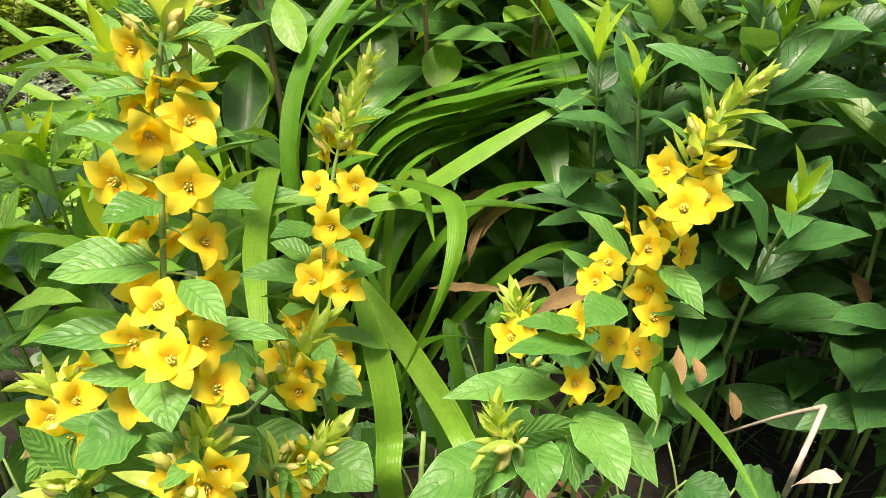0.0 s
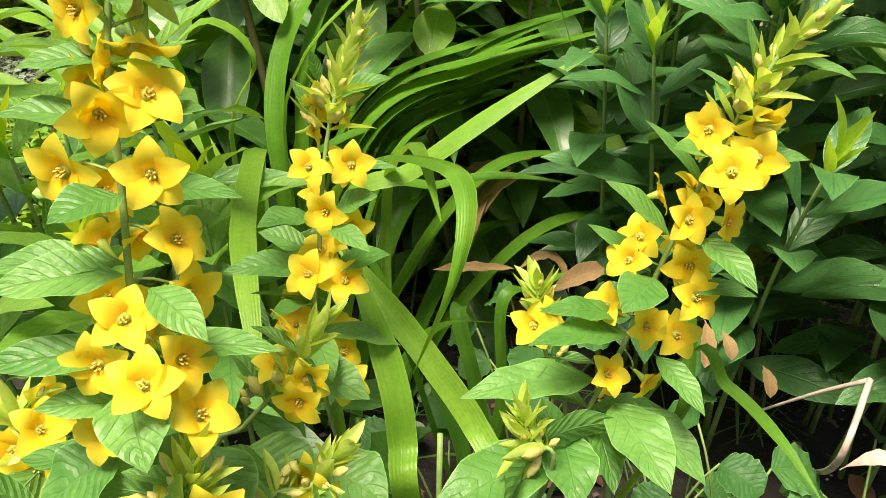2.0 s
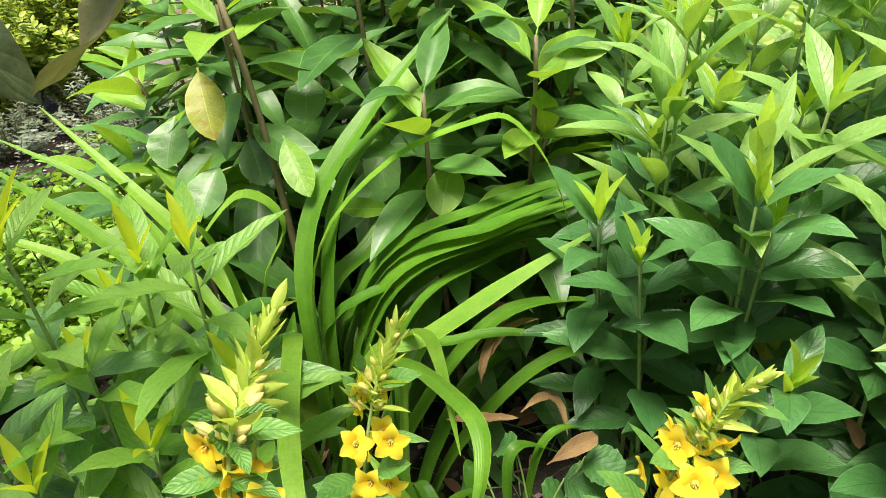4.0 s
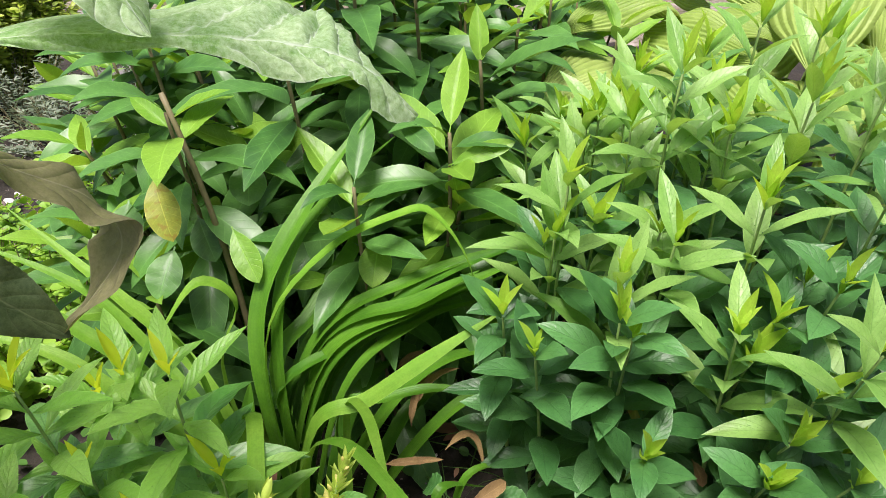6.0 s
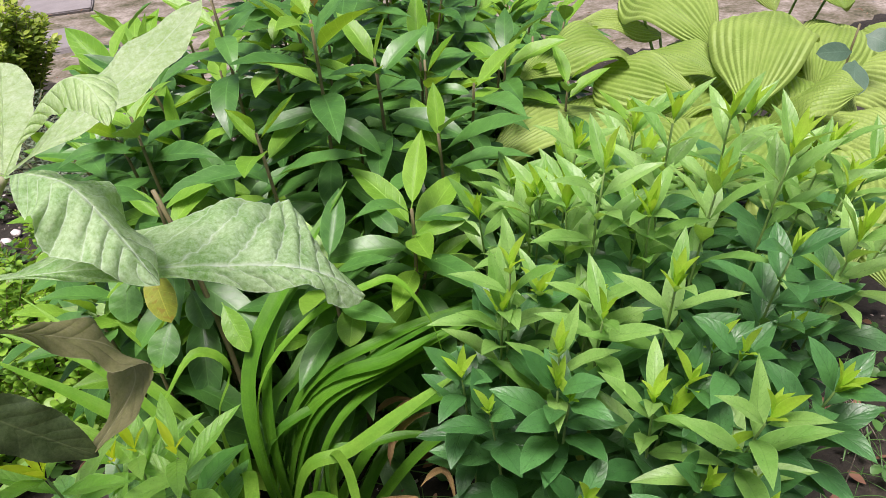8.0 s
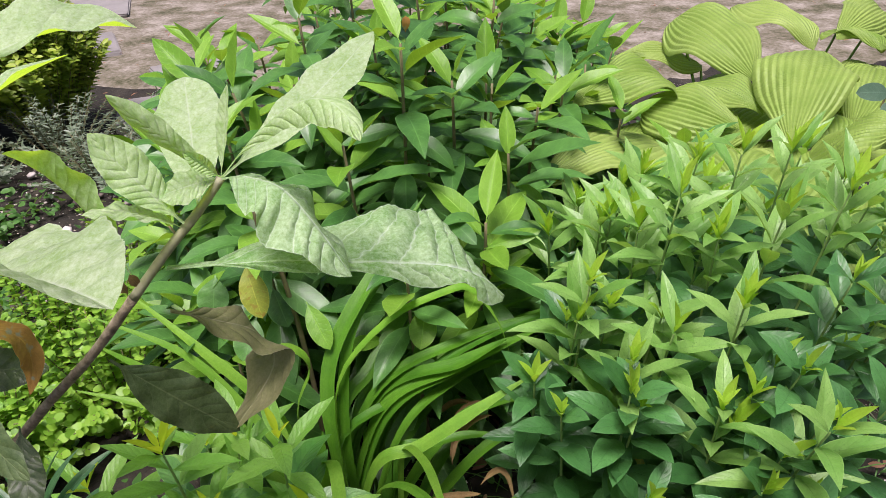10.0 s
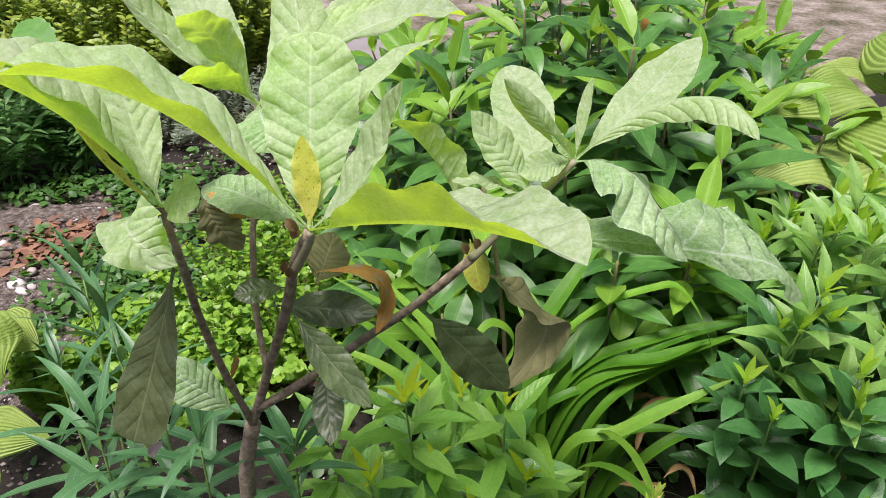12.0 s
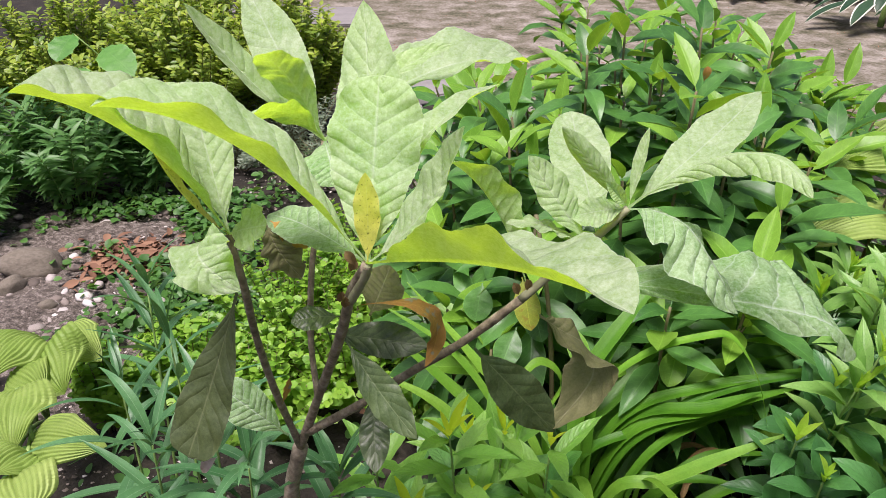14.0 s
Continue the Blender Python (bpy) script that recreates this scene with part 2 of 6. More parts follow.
def rough_material(name, stops, scale=20, rough=0.8, bump=0.4, dist=0.004, fine=160, vary=0.0):
    """A matt surface: a ramp over coarse noise, finer grain over it, and relief."""
    m, t, b = nodes_of(name)
    obj = t.nodes.new("ShaderNodeTexCoord").outputs["Object"]
    n1 = noise_tex(t, scale, 5, obj)
    n2 = noise_tex(t, fine, 3, obj)
    f = math_node(t, "ADD", math_node(t, "MULTIPLY", n1, 0.65), math_node(t, "MULTIPLY", n2, 0.35))
    if vary:
        info = t.nodes.new("ShaderNodeObjectInfo").outputs["Random"]
        isl = t.nodes.new("ShaderNodeNewGeometry").outputs["Random Per Island"]
        r = math_node(t, "FRACT", math_node(t, "ADD", info, isl))
        f = math_node(t, "ADD", math_node(t, "MULTIPLY", f, 1 - vary), math_node(t, "MULTIPLY", r, vary))
    t.links.new(ramp(t, f, stops), b.inputs["Base Color"])
    b.inputs["Roughness"].default_value = rough
    bp = t.nodes.new("ShaderNodeBump")
    bp.inputs["Strength"].default_value, bp.inputs["Distance"].default_value = bump, dist
    t.links.new(f, bp.inputs["Height"])
    t.links.new(bp.outputs[0], b.inputs["Normal"])
    return m


def small_leaf_material(name, dark, light, glow, trans=0.35, rough=0.45):
    """Many small leaves in one mesh, each with a green of its own."""
    m, t, b = nodes_of(name)
    isl = t.nodes.new("ShaderNodeNewGeometry").outputs["Random Per Island"]
    obj = t.nodes.new("ShaderNodeTexCoord").outputs["Object"]
    f = math_node(t, "ADD", math_node(t, "MULTIPLY", isl, 0.7), math_node(t, "MULTIPLY", noise_tex(t, 9, 2, obj), 0.5), True)
    col = mix_col(t, f, dark, light)
    t.links.new(col, b.inputs["Base Color"])
    b.inputs["Roughness"].default_value = rough
    tr = t.nodes.new("ShaderNodeBsdfTranslucent")
    t.links.new(mix_col(t, 0.5, col, glow), tr.inputs[0])
    mx = t.nodes.new("ShaderNodeMixShader")
    mx.inputs[0].default_value = trans
    t.links.new(b.outputs[0], mx.inputs[1])
    t.links.new(tr.outputs[0], mx.inputs[2])
    t.links.new(mx.outputs[0], t.nodes["Material Output"].inputs[0])
    return m


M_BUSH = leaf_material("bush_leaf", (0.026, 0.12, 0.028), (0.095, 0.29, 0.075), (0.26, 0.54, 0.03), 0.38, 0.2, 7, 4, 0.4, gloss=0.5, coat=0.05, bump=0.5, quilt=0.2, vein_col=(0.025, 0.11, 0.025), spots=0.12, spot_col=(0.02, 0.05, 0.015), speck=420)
M_BUSH_YOUNG = leaf_material("bush_leaf_young", (0.3, 0.57, 0.03), (0.5, 0.75, 0.09), (0.66, 0.9, 0.03), 0.45, 0.42, 8, 4, 0.35, vein_col=(0.2, 0.44, 0.02), quilt=0.2, bump=0.4)
M_FRONT = leaf_material("front_shoot_leaf", (0.055, 0.27, 0.035), (0.25, 0.54, 0.13), (0.42, 0.76, 0.02), 0.34, 0.22, 9, 4, 0.25, vein_col=(0.04, 0.18, 0.03), gloss=0.65, coat=0.3, spots=0.12, spot_col=(0.04, 0.12, 0.02), speck=420, bump=0.7, quilt=0.35)
M_LOOSE = leaf_material("loosestrife_leaf", (0.05, 0.21, 0.03), (0.18, 0.43, 0.09), (0.4, 0.68, 0.03), 0.45, 0.28, 8, 4, 0.25, bump=0.6, quilt=0.3, gloss=0.45, vein_col=(0.24, 0.47, 0.13))
M_BRACT = leaf_material("bract", (0.42, 0.62, 0.07), (0.64, 0.8, 0.2), (0.75, 0.92, 0.06), 0.55, 0.48, 5, 3, 0.2)
# Blade green darkened for shade in the clump; the pale copy serves lit blades.
M_DAYLILY_SHADED = leaf_material("daylily_blade_shaded", (0.035, 0.15, 0.01), (0.11, 0.3, 0.02), (0.3, 0.58, 0.02), 0.42, 0.22, 7, 0, 0.2, parallel=True, bump=0.25, vein_col=(0.03, 0.13, 0.012))
M_DAYLILY_PALE = leaf_material("daylily_blade_pale", (0.1, 0.32, 0.02), (0.28, 0.54, 0.06), (0.4, 0.68, 0.03), 0.4, 0.32, 7, 0, 0.2, parallel=True, bump=0.25, vein_col=(0.08, 0.27, 0.02))
M_LAUREL = leaf_material("laurel_leaf", (0.022, 0.1, 0.018), (0.11, 0.3, 0.055), (0.28, 0.54, 0.02), 0.4, 0.18, 9, 3, 0.25, coat=0.06, gloss=0.45, bump=0.2, quilt=0.1, grain=0.2)
M_LAUREL_YOUNG = leaf_material("laurel_leaf_young", (0.11, 0.31, 0.02), (0.27, 0.52, 0.06), (0.46, 0.74, 0.02), 0.42, 0.34, 9, 3, 0.3, coat=0.06, gloss=0.4, bump=0.4, quilt=0.1)
M_LAUREL_OLD = leaf_material("laurel_leaf_old", (0.15, 0.24, 0.03), (0.42, 0.42, 0.05), (0.5, 0.5, 0.03), 0.4, 0.25, 9, 3, 0.3, spots=0.6)
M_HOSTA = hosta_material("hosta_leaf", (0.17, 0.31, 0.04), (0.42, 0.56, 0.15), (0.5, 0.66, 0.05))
M_HOSTA_EDGE = leaf_material("hosta_leaf_dark", (0.02, 0.06, 0.03), (0.05, 0.11, 0.05), (0.1, 0.2, 0.05), 0.4, 0.2, 11, 0, 0.15, parallel=True)
M_LOQUAT = loquat_material("loquat_leaf", (0.3, 0.49, 0.19), (0.72, 0.85, 0.58), (0.66, 1.0, 0.02), 0.58, 0.5, glow_mix=0.95, bump=0.5, relief=0.004, net_gain=1.3, down=0.9, tint=0.1, vein_gain=0.3, rib_col=(0.78, 0.87, 0.68))
M_LOQUAT_GREEN = loquat_material("loquat_leaf_green", (0.13, 0.32, 0.08), (0.53, 0.71, 0.42), (0.56, 0.88, 0.02), 0.54, 0.34, gloss=0.35, bump=0.55, relief=0.0042, tint=0.1, net_gain=1.2, down=0.9, vein_gain=0.6, rib_col=(0.76, 0.85, 0.7))
M_LOQUAT_OLD = loquat_material("loquat_leaf_old", (0.025, 0.056, 0.014), (0.12, 0.175, 0.065), (0.16, 0.22, 0.02), 0.4, 0.1, 9, relief=0.0014, bump=0.3, rib_col=(0.2, 0.25, 0.11), rib=0.5, gloss=0.5, coat=0.12, down=0.6, tint=0.05, net_gain=0.9, vein_gain=0.25)
M_LOQUAT_OLIVE = loquat_material("loquat_leaf_olive", (0.026, 0.042, 0.012), (0.1, 0.135, 0.048), (0.14, 0.16, 0.02), 0.34, 0.08, 8, relief=0.003, bump=0.4, rib_col=(0.18, 0.21, 0.1), rib=0.6, gloss=0.5, coat=0.3, down=0.6, tint=0.06, net_gain=0.6, vein_gain=0.25)
M_LOQUAT_BROWN = loquat_material("loquat_leaf_brown", (0.12, 0.125, 0.045), (0.33, 0.32, 0.16), (0.3, 0.3, 0.06), 0.55, 0.2, 9, relief=0.003, bump=0.4, rib_col=(0.42, 0.4, 0.26), gloss=0.35, tint=0.1, net_gain=0.5)
M_LOQUAT_YELLOW = leaf_material("loquat_leaf_yellow", (0.78, 0.74, 0.1), (0.9, 0.88, 0.34), (0.9, 0.9, 0.03), 0.55, 0.6, 12, 5, 0.15, spots=0.35, spot_col=(0.05, 0.035, 0.02), speck=420)
M_ORANGE = leaf_material("orange_dead_leaf", (0.36, 0.16, 0.05), (0.58, 0.36, 0.08), (0.5, 0.3, 0.03), 0.6, 0.22, 9, 4, 0.2, spots=0.5, spot_col=(0.3, 0.3, 0.2))
M_DEAD = leaf_material("dead_leaf", (0.13, 0.08, 0.03), (0.36, 0.25, 0.1), (0.34, 0.22, 0.06), 0.75, 0.15, 8, 4, 0.25, bump=0.5)
M_NARROW = leaf_material("narrow_leaf", (0.03, 0.13, 0.04), (0.12, 0.3, 0.11), (0.24, 0.46, 0.06), 0.4, 0.2, 1, 0, 0.5, gloss=0.5, vein_col=(0.36, 0.52, 0.3))
M_PETAL = petal_material("petal")
M_EYE = rough_material("flower_eye", [(0.3, (0.88, 0.5, 0.06)), (0.7, (0.96, 0.7, 0.14))], 300, 0.6)
M_BUD = leaf_material("bud", (0.62, 0.62, 0.12), (0.9, 0.84, 0.32), (0.9, 0.85, 0.1), 0.5, 0.3, 4, 1, 0.1, parallel=True)
M_VIOLET = leaf_material("violet_leaf", (0.025, 0.13, 0.025), (0.09, 0.27, 0.06), (0.24, 0.5, 0.03), 0.5, 0.25, 7, 5, 0.25, bump=0.5, quilt=0.3, vein_col=(0.12, 0.3, 0.08))
M_STEM = rough_material("green_stem", [(0.3, (0.12, 0.25, 0.05)), (0.7, (0.27, 0.4, 0.11))], 60, 0.6, 0.2, 0.001)
M_STEM_DARK = rough_material("brown_green_stem", [(0.3, (0.12, 0.13, 0.05)), (0.7, (0.24, 0.19, 0.1))], 60, 0.6, 0.2, 0.001)
M_BARK = rough_material("loquat_bark", [(0.3, (0.1, 0.082, 0.05)), (0.5, (0.27, 0.22, 0.145)), (0.7, (0.48, 0.42, 0.31))], 75, 0.8, 1.0, 0.004)
M_BARK_GREEN = rough_material("loquat_young_bark", [(0.3, (0.24, 0.25, 0.13)), (0.7, (0.4, 0.4, 0.25))], 60, 0.7, 0.4, 0.002)
M_STRAW = rough_material("dry_stalk", [(0.3, (0.32, 0.25, 0.17)), (0.7, (0.62, 0.54, 0.42))], 50, 0.75, 0.3, 0.001)
M_SOIL = rough_material("soil", [(0.25, (0.007, 0.006, 0.004)), (0.52, (0.021, 0.018, 0.011)), (0.78, (0.062, 0.054, 0.036))], 7, 0.95, 0.9, 0.02, 70)
M_PATH = rough_material("sandy_path", [(0.36, (0.05, 0.055, 0.02)), (0.44, (0.12, 0.11, 0.065)), (0.52, (0.19, 0.17, 0.125)), (0.64, (0.33, 0.3, 0.25))], 4.5, 0.9, 0.8, 0.012, 45)
M_SLAB = rough_material("paving_slab", [(0.3, (0.17, 0.16, 0.15)), (0.7, (0.28, 0.27, 0.25))], 6, 0.85, 0.3, 0.004, 90, 0.2)
M_PEBBLE = rough_material("pebble", [(0.2, (0.08, 0.065, 0.05)), (0.55, (0.24, 0.2, 0.165)), (0.8, (0.6, 0.57, 0.53))], 25, 0.8, 0.3, 0.002, 120, 0.65)
M_STONE = rough_material("field_stone", [(0.3, (0.1, 0.085, 0.06)), (0.7, (0.24, 0.21, 0.16))], 9, 0.85, 0.5, 0.005)
M_SPIREA = small_leaf_material("round_small_leaf", (0.08, 0.25, 0.018), (0.31, 0.55, 0.06), (0.46, 0.72, 0.03))
M_EUON = small_leaf_material("golden_small_leaf", (0.04, 0.16, 0.02), (0.42, 0.54, 0.06), (0.45, 0.6, 0.03))
M_GREY = small_leaf_material("grey_small_leaf", (0.12, 0.2, 0.11), (0.3, 0.37, 0.26), (0.3, 0.4, 0.15))
M_GROUNDLEAF = small_leaf_material("low_green_leaf", (0.035, 0.12, 0.025), (0.1, 0.26, 0.05), (0.25, 0.45, 0.04))
M_ASTER = small_leaf_material("aster_leaf", (0.05, 0.17, 0.04), (0.15, 0.33, 0.09), (0.26, 0.5, 0.06))
M_LITTER = small_leaf_material("leaf_litter", (0.11, 0.045, 0.025), (0.34, 0.19, 0.11), (0.2, 0.1, 0.03), 0.1, 0.85)
M_TIMBER = rough_material("dark_timber", [(0.3, (0.03, 0.025, 0.02)), (0.7, (0.1, 0.085, 0.07))], 12, 0.8)


# ---- building tools ----
rnd = random.Random(7)
UP = Vector((0, 0, 1))


def mesh_of(name, verts, faces, mat, uvs=None, smooth=True):
    me = bpy.data.meshes.new(name)
    me.from_pydata([tuple(v) for v in verts], [], faces)
    if uvs is not None:
        lay = me.uv_layers.new(name="UVMap")
        for lp in me.loops:
            lay.data[lp.index].uv = uvs[lp.vertex_index]
    if smooth:
        me.shade_smooth()
    me.materials.append(mat)
    return me


def thing(name, at, label, category, group="", kind=""):
    e = new(name)
    e.empty_display_size = 0.05
    e.location = at
    return tagged(e, label, category, group, kind)


def part(name, me, parent, m=None, label=""):
    """A mesh under a thing or a part. m: its place relative to the parent."""
    ob = new(name, me)
    ob.parent = parent
    if m is not None:
        ob.matrix_basis = m
    return tagged(ob, label)


def axes(at, along, normal, scale=1.0):
    """A pose whose y runs along, whose z is nearest to normal."""
    y = Vector(along).normalized()
    z = Vector(normal)
    z = z - z.dot(y) * y
    if z.length < 1e-5:
        z = y.orthogonal()
    z.normalize()
    x = y.cross(z)
    m = Matrix((x, y, z)).transposed().to_4x4()
    return Matrix.Translation(at) @ m @ Matrix.Scale(scale, 4)


def bez(pts, n):
    """n + 1 points along a smooth curve through or towards the given points (Bernstein)."""
    k = len(pts) - 1
    out = []
    for i in range(n + 1):
        s = i / n
        p = Vector((0, 0, 0))
        for j, c in enumerate(pts):
            p += Vector(c) * (math.comb(k, j) * s ** j * (1 - s) ** (k - j))
        out.append(p)
    return out


def spline(pts, n):
    """n + 1 points along a Catmull-Rom curve through the given points."""
    pts = [Vector(p) for p in pts]
    ext = [2 * pts[0] - pts[1]] + pts + [2 * pts[-1] - pts[-2]]
    segs = len(pts) - 1
    out = []
    for i in range(n + 1):
        f = min(i / n * segs, segs - 1e-6)
        k, s = int(f), f - int(f)
        a, b, c, d = ext[k:k + 4]
        out.append(0.5 * (2 * b + (c - a) * s + (2 * a - 5 * b + 4 * c - d) * s * s + (3 * b - a - 3 * c + d) * s ** 3))
    return out


def tube(name, path, r0, r1, mat, sides=8, knots=0.0, seed=0):
    r = random.Random(seed)
    verts, faces, uvs = [], [], []
    n = len(path)
    for i, p in enumerate(path):
        tan = (path[min(i + 1, n - 1)] - path[max(i - 1, 0)]).normalized()
        a = tan.cross(Vector((0.3, 0.9, 0.2))).normalized()
        b = tan.cross(a)
        rad = r0 + (r1 - r0) * i / (n - 1)
        rad *= 1 + knots * r.uniform(-1, 1)
        for k in range(sides):
            an = 6.2832 * k / sides
            verts.append(p + rad * (math.cos(an) * a + math.sin(an) * b))
            uvs.append((i / (n - 1), k / sides))
    for i in range(n - 1):
        for k in range(sides):
            k2 = (k + 1) % sides
            faces.append((i * sides + k, i * sides + k2, (i + 1) * sides + k2, (i + 1) * sides + k))
    faces.append(tuple(range(sides))[::-1])
    faces.append(tuple((n - 1) * sides + k for k in range(sides)))
    return mesh_of(name, verts, faces, mat, uvs)


def outline(s, a, b):
    """The half width of a leaf along its length, 1 at its widest."""
    peak = a / (a + b)
    return max(0.0, (s / peak) ** a * ((1 - s) / (1 - peak)) ** b)


def sheet(name, path, normals, half, mat, cols=4, fold=0.2, edge=0.0, ripple=0.0, waves=4, pucker=0.0, ribs=12, teeth=0.0, furrow=0.0, lines=7, lop=(1.0, 1.0), seed=0):
    """A leaf surface along a path. half(s): half width; fold: how far the sides rise; edge: how far the rims turn down;
    ripple: waves of the rim; pucker: swell between the side veins; teeth: saw of the rim."""
    r = random.Random(seed)
    ph = r.uniform(0, 6.28)
    n = len(path) - 1
    verts, faces, uvs = [], [], []
    for i, p in enumerate(path):
        s = i / n
        tan = (path[min(i + 1, n)] - path[max(i - 1, 0)]).normalized()
        nz = normals[i] - normals[i].dot(tan) * tan
        nz.normalize()
        sx = tan.cross(nz)
        w = half(s)
        if teeth and i % 2:
            w *= 1 - teeth
        for j in range(2 * cols + 1):
            f = (j - cols) / cols
            x = f * w * (lop[0] if f < 0 else lop[1])
            z = fold * abs(x) - edge * f * f * w + ripple * abs(f) ** 1.5 * w * math.sin(waves * 6.283 * s + ph + (1.3 if f > 0 else 0))
            if furrow:
                z += furrow * w * (abs(math.sin(lines * 3.142 * abs(f))) ** 0.7 - 0.5) * min(1, 5 * (1 - s)) + 0.25 * furrow * w * math.sin(29 * s + 3 * math.sin(9 * f + ph)) * math.sin(7 * f + ph)
            if pucker:
                q = s * ribs - abs(f) * 1.6 + 0.3 * math.sin(5.3 * s * (2 if f > 0 else 1.6) + ph) + (0.35 if f > 0 else 0)
                big = 0.75 + 0.45 * math.sin(7.1 * s + 2.3 * f + 2 * ph)
                fine = 0.22 * math.sin(41 * s + 9 * f + ph) * math.sin(13 * f - 23 * s)
                z += pucker * w * (big * (abs(math.sin(math.pi * q)) - 0.6) + fine) * min(1, 4 * abs(f)) * (1 - 0.6 * f ** 4) * min(1, 6 * (1 - s), 6 * s)
            verts.append(p + x * sx + z * nz)
            uvs.append(((q + 1.6 * abs(f)) / ribs if pucker else s, 0.5 + 0.5 * f))
    m = 2 * cols + 1
    for i in range(n):
        for j in range(2 * cols):
            faces.append((i * m + j, i * m + j + 1, (i + 1) * m + j + 1, (i + 1) * m + j))
    return mesh_of(name, verts, faces, mat, uvs)


def flat_leaf(name, length, width, mat, a=0.8, b=0.9, bend=-0.6, stalk=0.06, n=10, cols=3, seed=0, **kw):
    """A leaf in its own frame: y along it from the stalk, z its upper side. bend: how far it turns down along its length, radians."""
    path, nor = [Vector((0, 0, 0))], []
    ang = 0.0
    for i in range(n):
        ang = bend * ((i + 0.5) / n) ** 1.2
        path.append(path[-1] + Vector((0, math.cos(ang), math.sin(ang))) * length / n)
    for i in range(n + 1):
        an = bend * (i / n) ** 1.2
        nor.append(Vector((0, -math.sin(an), math.cos(an))))

    def half(s):
        if s < stalk:
            return 0.025 * width
        return max(0.02 * width * (s < 0.5), 0.5 * width * outline(min(1, (s - stalk) / (1 - stalk)), a, b))
    return sheet(name, path, nor, half, mat, cols=cols, seed=seed, **kw)


def leaf_from_to(name, base, tip, up, width, mat, origin, bow=0.12, a=0.9, b=0.6, stalk=0.08, n=18, cols=5, roll=0.0, via=None, stops=None, turn=0.3, run=0.5, seed=0, **kw):
    """A leaf from base to tip (places in the world) that bows towards up; via: a place that it passes half way; stops: places along its whole length."""
    o = Vector(origin)
    p0, p2, upv = Vector(base) - o, Vector(tip) - o, Vector(up).normalized()
    if via is None:
        c = (p0 + p2) / 2 + upv * bow * 2 * (p2 - p0).length
    else:
        c = 2 * (Vector(via) - o) - (p0 + p2) / 2
    path = bez([p0, c, p2], n) if stops is None else spline([p0, *(Vector(p) - o for p in stops), p2], n)
    nor = []
    for i in range(n + 1):
        tan = (path[min(i + 1, n)] - path[max(i - 1, 0)]).normalized()
        z = upv - upv.dot(tan) * tan
        z.normalize()
        k = min(1.0, max(0.0, (i / n - turn) / run))
        nor.append(Matrix.Rotation(roll * k * k * (3 - 2 * k), 3, tan) @ z)

    def half(s):
        if s < stalk:
            return 0.03 * width
        return max(0.03 * width * (s < 0.5), 0.5 * width * outline(min(1, (s - stalk) / (1 - stalk)), a, b))
    return sheet(name, path, nor, half, mat, cols=cols, seed=seed, **kw)


# ---- ground ----
def lumpy_ground():
    verts, faces = [], []
    xs = [-900, -60, -12, -6] + [-4 + 0.05 * i for i in range(151)] + [5, 8, 14, 60, 900]
    ys = [-900, -60, -8, -3] + [-1 + 0.05 * i for i in range(106)] + [4.4 + 0.2 * i for i in range(16)] + [9, 12, 20, 60, 900]
    for y in ys:
        for x in xs:
            z = 0.0
            if abs(x) < 4.5 and -2 < y < 4.2:
                z = 0.035 * (noise.noise(Vector((x * 2.2, y * 2.2, 3))) - 0.3) + 0.02 * noise.noise(Vector((x * 9, y * 9, 1))) + 0.012 * noise.noise(Vector((x * 21, y * 21, 4)))
                z -= 0.03 * max(0.0, min(1.0, (y - 3.4) / 0.6))
            else:
                z = -0.04 if y < 12 else 0.0
            verts.append((x, y, z))
    nx = len(xs)
    for j in range(len(ys) - 1):
        for i in range(nx - 1):
            faces.append((j * nx + i, j * nx + i + 1, (j + 1) * nx + i + 1, (j + 1) * nx + i))
    return mesh_of("ground", verts, faces, M_SOIL)


ground = tagged(new("ground", lumpy_ground()), "dark crumbly garden soil with grit and moss", "soil", kind="structure")


M_GRAVEL = rough_material("gritty_soil", [(0.36, (0.03, 0.025, 0.018)), (0.5, (0.12, 0.1, 0.078)), (0.66, (0.33, 0.29, 0.25))], 55, 0.92, 1.0, 0.012, 220)


def gravel_patch():
    """A gritty patch of the soil whose ragged rim dips under the surface."""
    verts, faces = [], []
    nx, ny = 80, 70
    for j in range(ny + 1):
        for i in range(nx + 1):
            x, y = -3.3 + 2.15 * i / nx, 1.05 + 1.8 * j / ny
            z = 0.035 * (noise.noise(Vector((x * 2.2, y * 2.2, 3))) - 0.3) + 0.02 * noise.noise(Vector((x * 9, y * 9, 1))) + 0.012 * noise.noise(Vector((x * 21, y * 21, 4)))
            away = math.hypot((x + 2.1) / 0.95, (y - 1.85) / 0.75) + 0.35 * noise.noise(Vector((x * 3, y * 3, 8))) + 0.2 * noise.noise(Vector((x * 11, y * 11, 9)))
            z += 0.012 * max(-3.0, min(1.0, (0.85 - away) * 4)) + 0.006 * noise.noise(Vector((x * 60, y * 60, 2)))
            verts.append((x, y, z))
    for j in range(ny):
        for i in range(nx):
            k = j * (nx + 1) + i
            faces.append((k, k + 1, k + nx + 2, k + nx + 1))
    return mesh_of("gravel", verts, faces, M_GRAVEL)


tagged(new("gravel", gravel_patch()), "pale gritty gravel patch on the garden soil", "gravel", kind="structure")


